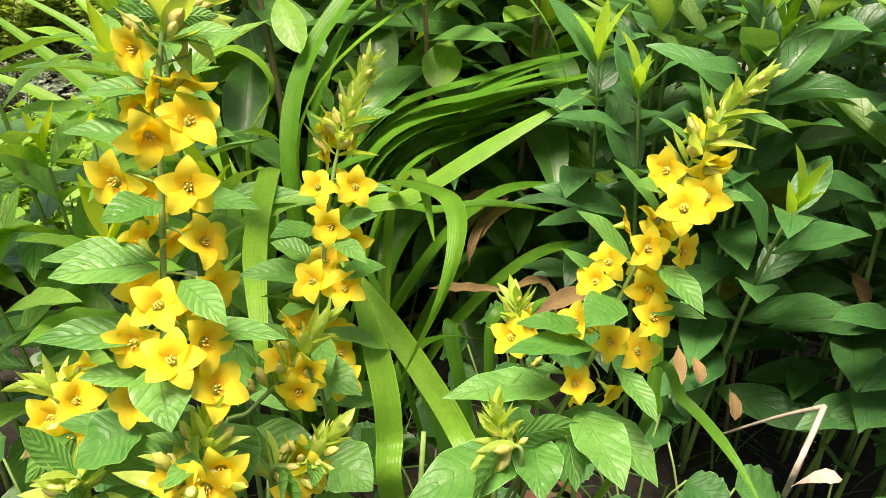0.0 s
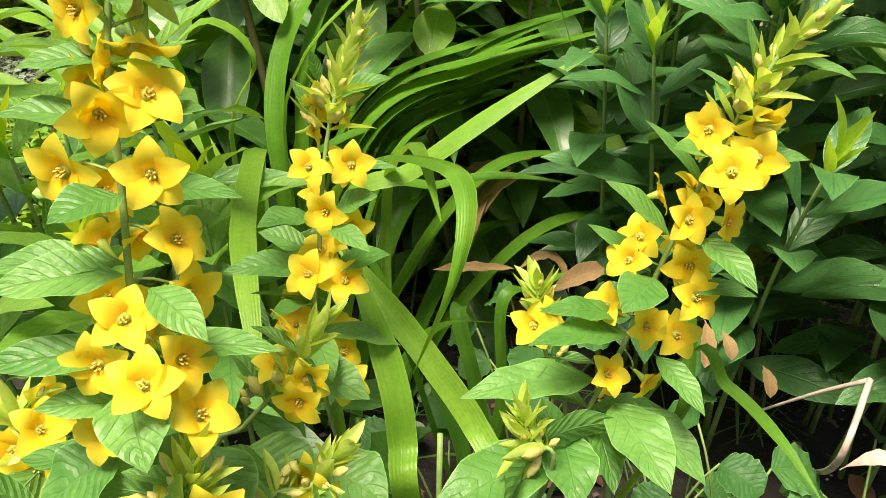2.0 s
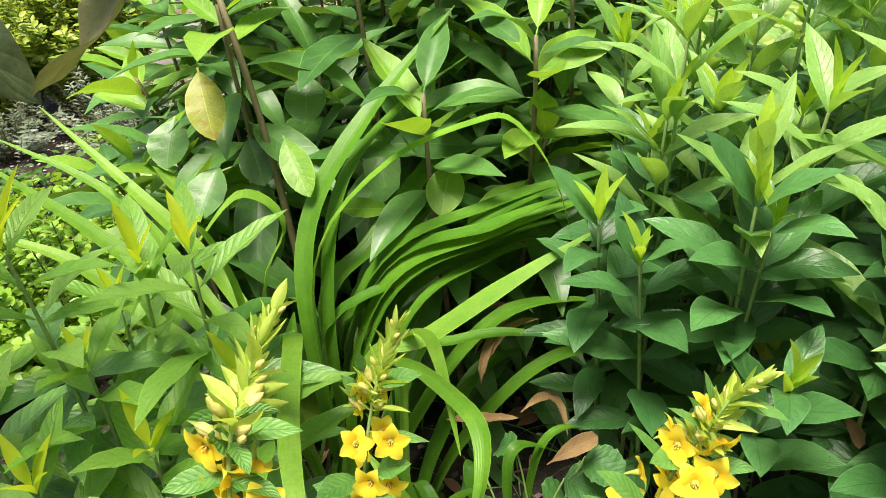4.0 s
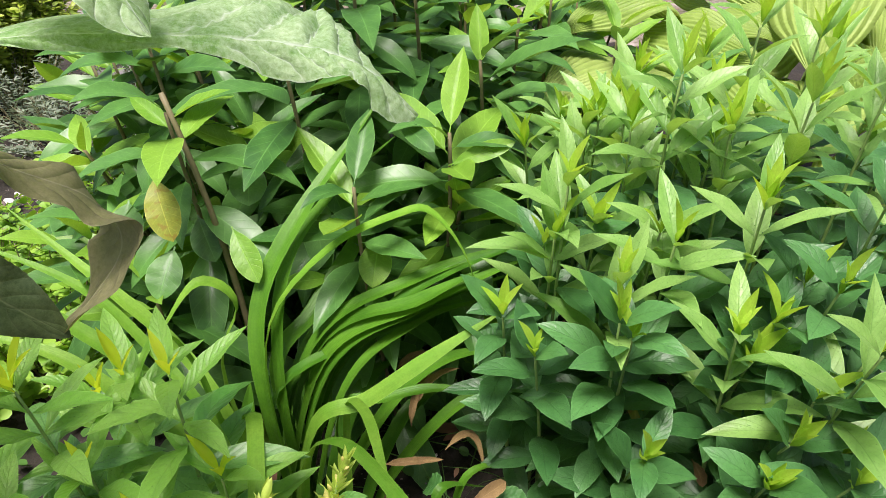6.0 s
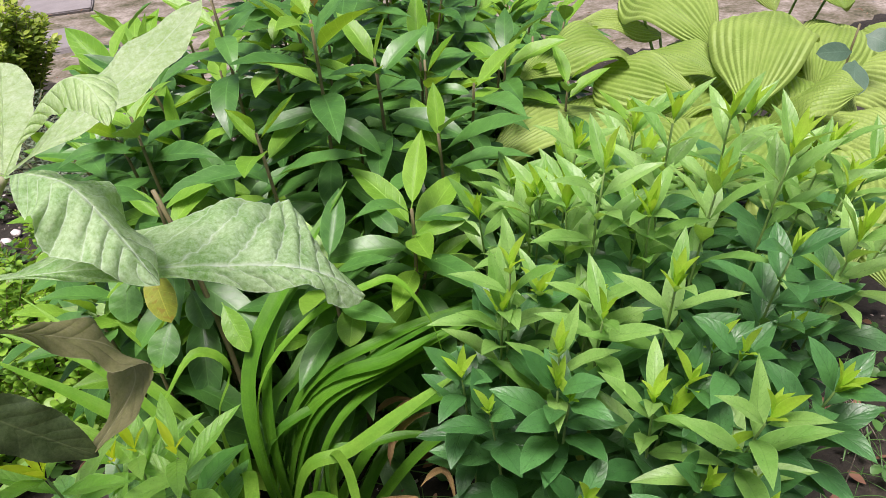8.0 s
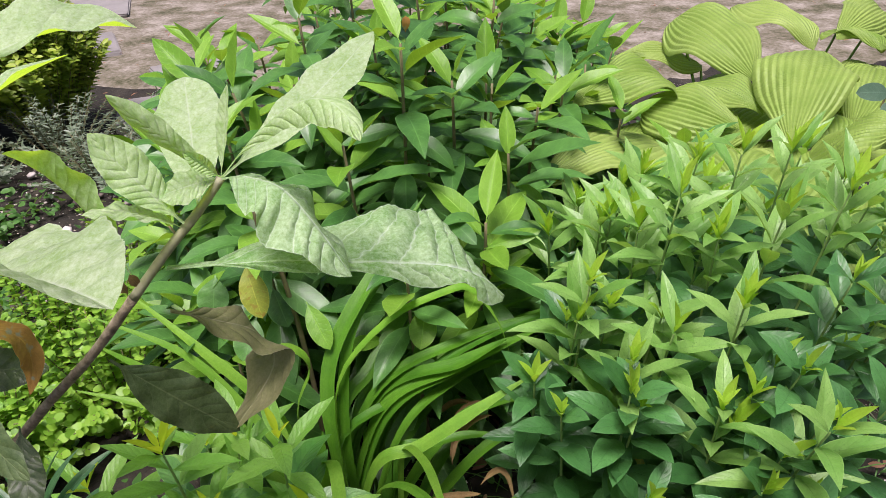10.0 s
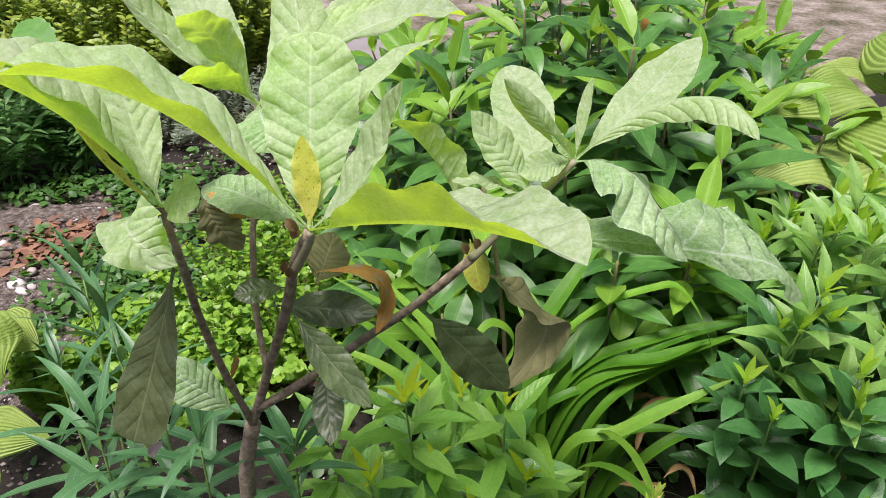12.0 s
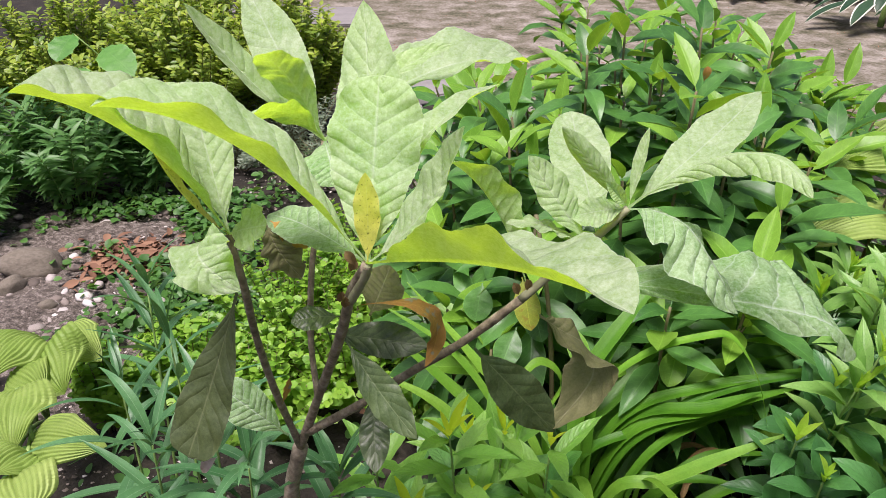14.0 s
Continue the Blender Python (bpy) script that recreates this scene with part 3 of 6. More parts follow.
def path_sheet():
    """The sandy path behind the bed, with a wavering near edge."""
    verts, faces = [], []
    n, rows = 60, 14
    for j in range(rows + 1):
        for i in range(n + 1):
            x = -3.2 + 11.5 * i / n
            near = 3.9 + 0.25 * noise.noise(Vector((x * 0.9, 0, 5))) - 0.12 * max(0, x - 1) + 0.5 * max(0.0, -x - 0.8)
            y = near + (13 - near) * j / rows
            z = 0.012 * noise.noise(Vector((x * 1.5, y * 1.5, 2))) - 0.012
            verts.append((x, y, z if j else z - 0.05))
    for j in range(rows):
        for i in range(n):
            k = j * (n + 1) + i
            faces.append((k, k + 1, k + n + 2, k + n + 1))
    return mesh_of("path", verts, faces, M_PATH)


tagged(new("path", path_sheet()), "pale sandy garden path with mossy stains", "path", kind="structure")


def stone_mesh(name, mat, seed, sub=2):
    bm = bmesh.new()
    bmesh.ops.create_icosphere(bm, subdivisions=sub, radius=1)
    for v in bm.verts:
        k = 1 + 0.28 * noise.noise(v.co * 1.3 + Vector((seed * 7.1, 0, 0))) + 0.07 * noise.noise(v.co * 4 + Vector((seed, 3, 0)))
        v.co *= k
    me = bpy.data.meshes.new(name)
    bm.to_mesh(me)
    bm.free()
    me.shade_smooth()
    me.materials.append(mat)
    return me


STONES = [stone_mesh("stone", M_STONE, i, 3) for i in range(3)]
PEBBLES = [stone_mesh("pebble", M_PEBBLE, i + 5, 1) for i in range(5)]
for at, sx, sy, sz, k, rz in (((-2.059, 1.922, 0), 0.115, 0.075, 0.06, 0, 20), ((-2.045, 1.79, 0), 0.05, 0.035, 0.035, 1, 70),
                          ((-1.861, 1.705, 0), 0.03, 0.022, 0.02, 1, 40)):
    s = new("garden_stone", STONES[k])
    s.matrix_basis = pose(at[0], at[1], sz * 0.45, 0, 0, rz) @ Matrix.Diagonal((sx, sy, sz, 1))
    tagged(s, "rounded grey-brown field stone lying on gritty soil", "stone", "stones at the bed's edge")
r = random.Random(11)
for i in range(260):
    x, y = r.uniform(-2.5, -1.2), r.uniform(1.3, 3.1)
    if i >= 150:
        x, y = r.gauss(-1.8, 0.22), r.gauss(1.75, 0.2)
    if r.random() < 0.35:
        x, y = r.uniform(-1.3, 0.5), r.uniform(2.0, 3.6)
    k = r.uniform(0.008, 0.024)
    p = new("pebble", PEBBLES[i % 5])
    p.matrix_basis = pose(x, y, k * 0.3, r.uniform(-20, 20), r.uniform(-20, 20), r.uniform(0, 360)) @ Matrix.Diagonal((k * 1.3, k, k * 0.75, 1))
    tagged(p, "small pale pebble lying on gritty soil", "pebble", "pebbles on the soil")


def scatter_mesh(name, mat, places, leaf, seed):
    """Many small copies of a leaf outline joined into one mesh. places: poses; leaf: (verts, faces)."""
    verts, faces = [], []
    for m in places:
        k = len(verts)
        verts += [m @ v for v in leaf[0]]
        faces += [tuple(i + k for i in f) for f in leaf[1]]
    return mesh_of(name, verts, faces, mat)


def tiny_leaf(length, width, fold=0.25, droop=0.2, a=0.7, b=0.8):
    """Verts and faces of a small folded leaf with a pointed end, y along it."""
    v, f = [], []
    n = 4
    for i in range(n + 1):
        s = i / n
        w = 0.5 * width * outline(min(max(s, 0.02), 0.98), a, b)
        z = -droop * length * s * s
        v += [Vector((-w, s * length, z + fold * w)), Vector((0, s * length, z)), Vector((w, s * length, z + fold * w))]
    for i in range(n):
        k = 3 * i
        f += [(k, k + 1, k + 4, k + 3), (k + 1, k + 2, k + 5, k + 4)]
    return v, f


# grit and leaf litter
r = random.Random(3)
chip = ([Vector((-1, -0.7, 0)), Vector((1, -0.6, 0.1)), Vector((0.7, 0.8, 0)), Vector((-0.8, 0.6, 0.2)), Vector((0, 0, 0.7))], [(0, 1, 4), (1, 2, 4), (2, 3, 4), (3, 0, 4)])
places = []
for i in range(9000):
    x, y = (r.uniform(-2.8, -0.9), r.uniform(0.9, 3.6)) if i % 3 else (r.uniform(-1.2, 1.6), r.uniform(0.5, 3.8))
    k = 0.0018 + 0.006 * r.random() ** 3
    places.append(pose(x, y, 0.004, r.uniform(-20, 20), r.uniform(-20, 20), r.uniform(0, 360)) @ Matrix.Scale(k, 4))
tagged(new("grit", scatter_mesh("grit", M_PEBBLE, places, chip, 1)), "loose pale grit and chips scattered on the soil", "grit", kind="stuff")
places = []
lit = tiny_leaf(0.05, 0.022, 0.3, 0.3)
for i in range(760):
    if i % 2:
        x, y = r.gauss(-1.74, 0.09), r.gauss(2.05, 0.07)
    else:
        x, y = r.uniform(-0.7, 1.3), r.uniform(0.55, 2.1)
    places.append(pose(x, y, 0.02 + r.uniform(-0.01, 0.012), r.uniform(-25, 25), r.uniform(-40, 40), r.uniform(0, 360)) @ Matrix.Scale(r.uniform(0.6, 1.5) if i % 2 else r.uniform(0.4, 1.0), 4))
tagged(new("leaf_litter", scatter_mesh("leaf_litter", M_LITTER, places, lit, 1)), "red-brown dead leaves and bark bits on the soil", "leaf litter", kind="stuff")


places = []
for i in range(900):
    x, y = r.uniform(-2.6, 4.5), 4.0 + 6.5 * r.random() ** 1.5
    places.append(pose(x, y, 0.012, r.uniform(-15, 15), r.uniform(-15, 15), r.uniform(0, 360)) @ Matrix.Scale(r.uniform(0.3, 1.3), 4))
tagged(new("path_debris", scatter_mesh("path_debris", M_LITTER, places, tiny_leaf(0.035, 0.01, 0.4, 0.2), 1)), "small dry twigs and leaf bits strewn over the path", "debris", kind="stuff")


# paving slabs set in the path
def slab(at, sx, sy, rz, seed):
    bm = bmesh.new()
    bmesh.ops.create_cube(bm, size=1)
    rr = random.Random(seed)
    for v in bm.verts:
        v.co.x *= sx * (1 + rr.uniform(-0.08, 0.08))
        v.co.y *= sy * (1 + rr.uniform(-0.08, 0.08))
        v.co.z *= 0.06
    bmesh.ops.bevel(bm, geom=bm.edges[:], offset=0.012, segments=2, affect="EDGES")
    me = bpy.data.meshes.new("paving_slab")
    bm.to_mesh(me)
    bm.free()
    me.materials.append(M_SLAB)
    ob = new("paving_slab", me)
    ob.matrix_basis = pose(at[0], at[1], -0.018 + 0.002 * seed, 0, 0, rz)
    tagged(ob, "flat grey stone paving slab set in the path", "paving slab", "slabs of the path")


for at, sx, sy, rz, sd in (((-2.323, 6.592, 0), 0.55, 0.8, 12, 1), ((-2.054, 5.297, 0), 0.5, 0.6, 20, 2), ((-3.107, 6.849, 0), 0.5, 0.6, 5, 3), ((-1.203, 3.865, 0), 0.42, 0.42, 15, 5), ((-1.126, 4.498, 0), 0.45, 0.5, 25, 6)):
    slab(at, sx, sy, rz, sd)


# ---- shoots with pairs of leaves: the dense bush and the shoots before the daylilies ----
BUSH_LEAVES = [flat_leaf("leaf", 0.105, 0.039, M_BUSH, 0.8, 1.05, bend, 0.05, 10, 3, seed=i, fold=fo, ripple=0.1, waves=2)
               for i, (bend, fo) in enumerate(((-0.5, 0.25), (-0.8, 0.2), (-1.1, 0.15), (-0.3, 0.4), (-0.7, 0.1)))]
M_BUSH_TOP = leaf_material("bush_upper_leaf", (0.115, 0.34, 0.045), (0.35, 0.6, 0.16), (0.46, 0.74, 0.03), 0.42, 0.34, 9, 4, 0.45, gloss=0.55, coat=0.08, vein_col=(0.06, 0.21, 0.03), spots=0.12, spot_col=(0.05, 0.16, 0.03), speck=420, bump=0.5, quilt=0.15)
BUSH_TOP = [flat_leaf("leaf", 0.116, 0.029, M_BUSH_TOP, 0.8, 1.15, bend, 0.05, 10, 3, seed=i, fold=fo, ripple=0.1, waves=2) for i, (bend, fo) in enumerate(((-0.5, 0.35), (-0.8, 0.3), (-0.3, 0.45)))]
BUSH_YOUNG = [flat_leaf("young_leaf", 0.07, 0.016, M_BUSH_YOUNG, 0.85, 1.1, bend, 0.04, 8, 2, seed=i, fold=fo) for i, (bend, fo) in enumerate(((-0.15, 0.5), (-0.4, 0.4), (0.12, 0.7)))]
FRONT_LEAVES = [flat_leaf("leaf", 0.128, 0.037, M_FRONT, 0.8, 1.1, bend, 0.05, 10, 3, seed=i, fold=fo, ripple=0.08, waves=3)
                for i, (bend, fo) in enumerate(((-0.3, 0.35), (-0.6, 0.25), (-0.15, 0.3), (-0.9, 0.2)))]

M_FRONT_TOP = leaf_material("front_upper_leaf", (0.15, 0.44, 0.04), (0.35, 0.64, 0.13), (0.58, 0.88, 0.03), 0.38, 0.3, 9, 4, 0.22, vein_col=(0.12, 0.37, 0.03), gloss=0.5, bump=0.6, quilt=0.3, spots=0.1, spot_col=(0.1, 0.26, 0.03), speck=420)
FRONT_TOP = [flat_leaf("leaf", 0.125, 0.032, M_FRONT_TOP, 0.8, 1.1, bend, 0.05, 10, 3, seed=i, fold=fo, ripple=0.1, waves=3) for i, (bend, fo) in enumerate(((-0.4, 0.35), (-0.7, 0.3), (-0.25, 0.45)))]
M_FRONT_YOUNG = leaf_material("front_young_leaf", (0.58, 0.76, 0.02), (0.8, 0.92, 0.08), (0.92, 1.0, 0.02), 0.42, 0.6, 8, 4, 0.12, gloss=0.4, mottle=0.08)
FRONT_YOUNG = [flat_leaf("young_leaf", 0.08, 0.018, M_FRONT_YOUNG, 0.85, 1.1, bend, 0.04, 9, 2, seed=i, fold=fo) for i, (bend, fo) in enumerate(((-0.2, 0.5), (-0.45, 0.35), (0.1, 0.6)))]


def leafy_shoot(name, base, tip, leaves, young, label, category, group, seed, bare=0.35, gap=0.034, size=1.0, spread=1.05, stem_mat=M_STEM, lean=0.5, steep=0.2, upper=None, tuft=(3, 6), rise=0.0):
    """One upright stem with crossed pairs of leaves, small bright upright ones at its tip."""
    rr = random.Random(seed)
    upper = upper or leaves
    b, tp = Vector(base), Vector(tip)
    root = thing(name, b, label, category, group)
    mid = b.lerp(tp, 0.6) + Vector(((b.x - tp.x) * 0.15 * lean, (b.y - tp.y) * 0.15 * lean, 0.03))
    path = [p - b for p in bez([b, mid, tp], 12)]
    part("stem", tube("stem", path, 0.0034, 0.0016, stem_mat, 6), root)
    length = sum((path[i + 1] - path[i]).length for i in range(12))
    count = max(4, int(length * (1 - bare) / gap))
    az = rr.uniform(0, 6.28)
    for k in range(count):
        f = 1 - (k / count) ** 0.95 * (1 - bare)
        i = min(11, int(f * 12))
        at = path[i].lerp(path[i + 1], min(1, f * 12 - i))
        ax = (path[i + 1] - path[i]).normalized()
        az += 1.571 + rr.uniform(-0.35, 0.35)
        top = k / count
        for side in (0, math.pi):
            an = az + side + rr.uniform(-0.25, 0.25)
            out = Vector((math.cos(an), math.sin(an), 0))
            if k < 4:
                el, sc = rr.uniform(0.55, 0.9) + 0.08 * (3 - k) - rise, size * (0.75 + 0.09 * k) * rr.uniform(0.9, 1.1)
            else:
                el, sc = spread * (0.68 - 0.7 * top) + rr.uniform(-steep, steep), size * rr.uniform(0.8, 1.15)
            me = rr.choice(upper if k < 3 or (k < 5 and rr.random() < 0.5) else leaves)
            along = out * math.cos(el) + ax * math.sin(el)
            nor = ax * math.cos(el) - out * math.sin(el) + 0.25 * Vector((rr.uniform(-1, 1), rr.uniform(-1, 1), 0))
            part("leaf", me, root, axes(at + out * 0.002, along, nor, sc))
    ax = (path[12] - path[11]).normalized()
    for k in range(rr.randint(*tuft)):
        an = 2.4 * k + rr.uniform(-0.3, 0.3)
        out = Vector((math.cos(an), math.sin(an), 0))
        el = rr.uniform(1.1, 1.45) - 0.6 * rise
        along = out * math.cos(el) + ax * math.sin(el)
        part("young_leaf", rr.choice(young), root, axes(path[12] + ax * (0.016 - 0.009 * (k // 2)), along, ax * math.cos(el) - out * math.sin(el), size * rr.uniform(0.4, 0.95)))
    return root


BUSH_LABEL = "green loosestrife shoot with paired pointed leaves and bright tip"
tips = [(0.169, 0.811, 0.5), (0.2, 0.75, 0.48), (0.286, 0.693, 0.56), (0.245, 0.797, 0.69), (0.39, 0.849, 0.8), (0.533, 0.806, 0.77),
        (0.5, 1.05, 0.76), (0.603, 0.718, 0.71), (0.492, 0.535, 0.61), (0.512, 0.92, 0.83), (0.398, 0.636, 0.57), (0.64, 1.0, 0.79), (0.66, 0.85, 0.79)]
more = [(0.33, 0.98, 0.7), (0.42, 1.1, 0.72), (0.56, 1.2, 0.7), (0.72, 1.1, 0.74), (0.78, 0.95, 0.74), (0.74, 0.78, 0.68), (0.82, 0.82, 0.66), (0.9, 1.0, 0.68),
        (0.62, 0.6, 0.58), (0.3, 0.86, 0.6), (0.36, 0.74, 0.63), (0.45, 0.72, 0.68), (0.46, 0.85, 0.72), (0.52, 0.66, 0.6), (0.24, 0.9, 0.55),
        (0.31, 0.64, 0.4), (0.42, 0.56, 0.42), (0.48, 0.6, 0.5)]
more2 = []
r = random.Random(31)
while len(more2) < 34:
    x, y = r.uniform(0.2, 1.05), r.uniform(0.52, 1.4)
    if (x - 0.62) ** 2 / 0.19 + (y - 0.92) ** 2 / 0.17 < 1 and not (x > 0.66 and y < 0.88):
        more2.append((x, y, 0.42 + 0.3 * min(1, (y - 0.45) / 0.5) + r.uniform(-0.06, 0.03) - 0.12 * max(0, y - 0.95) / 0.3))
low_right = [(0.615, 0.66, 0.44), (0.53, 0.6, 0.42), (0.45, 0.58, 0.46), (0.66, 0.78, 0.52), (0.75, 0.85, 0.52)]
for i, tp in enumerate(tips + more + more2 + low_right):
    base = (tp[0] + 0.12 * (0.5 - tp[0]) + rnd.uniform(-0.03, 0.03), tp[1] + 0.14 + rnd.uniform(-0.02, 0.06), 0.0)
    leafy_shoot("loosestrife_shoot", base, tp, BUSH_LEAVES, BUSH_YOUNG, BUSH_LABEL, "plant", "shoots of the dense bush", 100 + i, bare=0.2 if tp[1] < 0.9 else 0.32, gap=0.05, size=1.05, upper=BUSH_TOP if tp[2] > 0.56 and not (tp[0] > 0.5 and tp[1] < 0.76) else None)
gold = thing("loosestrife_shoot", (0.37, 0.86, 0.0), "yellowing low shoot with golden leaves inside the bush", "plant", "shoots of the dense bush")
part("stem", tube("stem", bez([Vector((0, 0, 0)), Vector((-0.01, -0.02, 0.25)), Vector((-0.02, -0.05, 0.4))], 8), 0.003, 0.002, M_STEM_DARK, 6), gold)
for k, (at, to, w) in enumerate(((( -0.02, -0.05, 0.4), (-0.035, -0.12, 0.36), 0.034), ((-0.012, -0.035, 0.33), (0.05, -0.09, 0.3), 0.03), ((-0.01, -0.02, 0.27), (-0.06, -0.08, 0.25), 0.028))):
    part("leaf", leaf_from_to("leaf", at, to, (0.0, -0.4, 0.9), w, M_LAUREL_OLD, (0, 0, 0), bow=0.08, a=0.8, b=1.0, n=12, cols=3, fold=0.2, ripple=0.08, seed=k), gold, None, "yellowed leaf")
front = [(-0.226, 0.69, 0.538), (-0.378, 0.662, 0.56), (-0.332, 0.66, 0.438), (-0.3, 0.745, 0.5), (-0.19, 0.67, 0.4), (-0.43, 0.62, 0.43), (-0.27, 0.62, 0.37), (-0.5, 0.68, 0.48), (-0.37, 0.82, 0.42), (-0.36, 0.58, 0.36)]
for i, tp in enumerate(front):
    base = (tp[0] + rnd.uniform(-0.03, 0.03), tp[1] + 0.06 + rnd.uniform(-0.02, 0.03), 0.0)
    leafy_shoot("leafy_shoot", base, tp, FRONT_LEAVES, FRONT_YOUNG, "fresh green shoot with long pointed paired leaves", "plant", "shoots before the daylilies", 300 + i, bare=0.2, gap=0.042, size=1.04, spread=0.6, tuft=(3, 5), upper=FRONT_TOP, rise=0.33)


# ---- daylilies ----
def blade(root, pts, width, mat, seed, n=26, fold=0.25, girth=1.0, across=None):
    """One strap leaf through the given places."""
    o = root.location
    path = spline([Vector(p) - o for p in pts], n)
    flat = (path[-1] - path[0])
    side = Vector((flat.y, -flat.x, 0))
    if side.length < 0.05:
        side = Vector((1, 0.2, 0))
    side.normalize()
    if across is not None:
        side = Vector(across).normalized()
    rr = random.Random(seed)
    side = (side + Vector((0, 0, rr.uniform(-0.25, 0.25)))).normalized()
    nor = []
    for i in range(n + 1):
        tan = (path[min(i + 1, n)] - path[max(i - 1, 0)]).normalized()
        nor.append(side.cross(tan).normalized() if side.cross(tan).length > 1e-4 else UP)

    def half(s):
        return 0.5 * girth * width * min(1.0, 0.75 + 0.6 * s) * min(1.0, (1 - s) * 3.2 + 0.03) ** 0.8
    me = sheet("blade", path, nor, half, mat, cols=3, fold=fold, seed=seed, ripple=0.03, waves=3)
    return part("blade", me, root)


dl = thing("daylily", (-0.12, 0.9, 0.0), "clump of long arching green daylily leaves", "daylily")
c = Vector((-0.12, 0.9, 0.0))


def dl_blade(pts, width, mat, seed, off=(0, 0), across=None):
    blade(dl, [c + Vector((off[0], off[1], 0.0))] + list(pts), width, mat, seed, across=across)


dl_blade([(-0.17, 0.884, 0.301), (-0.171, 0.954, 0.459), (-0.094, 1.031, 0.578), (0.026, 1.142, 0.696)], 0.03, M_DAYLILY_SHADED, 1, (-0.03, 0.02))
dl_blade([(-0.151, 0.907, 0.303), (-0.135, 0.988, 0.483), (-0.061, 1.082, 0.567), (0.051, 1.168, 0.63)], 0.026, M_DAYLILY_SHADED, 2, (-0.01, 0.03))
dl_blade([(-0.163, 0.887, 0.332), (-0.15, 0.939, 0.448), (-0.057, 0.98, 0.534), (0.044, 0.999, 0.569), (0.091, 1.001, 0.568), (0.135, 0.957, 0.517), (0.156, 0.904, 0.444)], 0.02, M_DAYLILY_PALE, 3, (-0.02, 0))
dl_blade([(-0.166, 0.91, 0.31), (-0.037, 0.95, 0.39), (0.054, 0.978, 0.446), (0.158, 0.998, 0.483), (0.295, 1.014, 0.51)], 0.024, M_DAYLILY_SHADED, 4, (0, 0.02))
dl_blade([(-0.148, 0.939, 0.3), (-0.024, 0.974, 0.37), (0.086, 1.028, 0.432), (0.23, 1.067, 0.46), (0.357, 1.103, 0.458)], 0.028, M_DAYLILY_SHADED, 5, (0.02, 0.03))
blade(dl, [c + Vector((-0.06, -0.04, 0)), (-0.109, 0.853, 0.301), (-0.022, 0.847, 0.355), (0.074, 0.856, 0.415), (0.181, 0.873, 0.471)], 0.023, M_DAYLILY_PALE, 6, fold=0.15, across=(-0.2, 0.8, 0.5))
dl_blade([(-0.162, 0.951, 0.329), (-0.1, 1.01, 0.407), (-0.02, 1.103, 0.486), (0.041, 1.195, 0.568)], 0.03, M_DAYLILY_SHADED, 7, (0, 0.05))
dl_blade([(-0.07, 0.885, 0.296), (0.004, 0.887, 0.32), (0.075, 0.893, 0.326), (0.153, 0.89, 0.315)], 0.02, M_DAYLILY_SHADED, 8, (0.05, 0))
dl_blade([(-0.121, 0.978, 0.312), (-0.059, 1.009, 0.328), (0.039, 1.057, 0.38), (0.141, 1.107, 0.434), (0.246, 1.15, 0.449)], 0.026, M_DAYLILY_SHADED, 9, (0.03, 0.05))
dl_blade([(-0.138, 0.969, 0.292), (-0.074, 1.053, 0.378), (0.01, 1.109, 0.448), (0.095, 1.148, 0.457)], 0.03, M_DAYLILY_SHADED, 10, (0.0, 0.06))
dl_blade([(-0.227, 0.884, 0.304), (-0.293, 0.929, 0.413), (-0.382, 0.966, 0.503), (-0.517, 1.031, 0.611)], 0.021, M_DAYLILY_PALE, 11, (-0.05, 0), (0.45, 0.75, 0.3))
dl_blade([(-0.239, 0.869, 0.297), (-0.326, 0.92, 0.419), (-0.42, 0.959, 0.515), (-0.566, 0.987, 0.588)], 0.016, M_DAYLILY_PALE, 12, (-0.05, 0.02), (0.45, 0.75, 0.3))
dl_blade([(-0.242, 0.844, 0.289), (-0.34, 0.891, 0.403), (-0.434, 0.921, 0.478), (-0.55, 0.934, 0.567)], 0.024, M_DAYLILY_PALE, 13, (-0.06, -0.01), (0.45, 0.75, 0.3))
dl_blade([(-0.25, 0.824, 0.295), (-0.357, 0.853, 0.393), (-0.448, 0.879, 0.459), (-0.581, 0.894, 0.504)], 0.022, M_DAYLILY_PALE, 14, (-0.06, -0.03), (0.45, 0.75, 0.3))
dl_blade([(-0.237, 0.924, 0.347), (-0.21, 0.972, 0.453), (-0.253, 0.969, 0.499), (-0.296, 0.919, 0.464), (-0.311, 0.887, 0.442)], 0.02, M_DAYLILY_PALE, 15, (-0.04, -0.02))
dl_blade([(-0.219, 0.815, 0.347), (-0.238, 0.813, 0.466), (-0.267, 0.786, 0.532), (-0.295, 0.672, 0.475)], 0.016, M_DAYLILY_PALE, 16, (-0.05, -0.05))
rr = random.Random(21)
for i in range(7):
    an = rr.uniform(0.2, 1.5)
    reach, hi = rr.uniform(0.25, 0.45), rr.uniform(0.22, 0.4)
    d = Vector((math.cos(an), math.sin(an) * 0.8, 0))
    off = (rr.uniform(-0.07, 0.07), rr.uniform(-0.04, 0.08))
    b = c + Vector((off[0], off[1], 0))
    dl_blade([b + d * reach * 0.2 + UP * hi * 0.55, b + d * reach * 0.55 + UP * hi * 0.95, b + d * reach + UP * hi * rr.uniform(0.6, 1.0)], rr.uniform(0.024, 0.032), M_DAYLILY_SHADED, 40 + i, off)

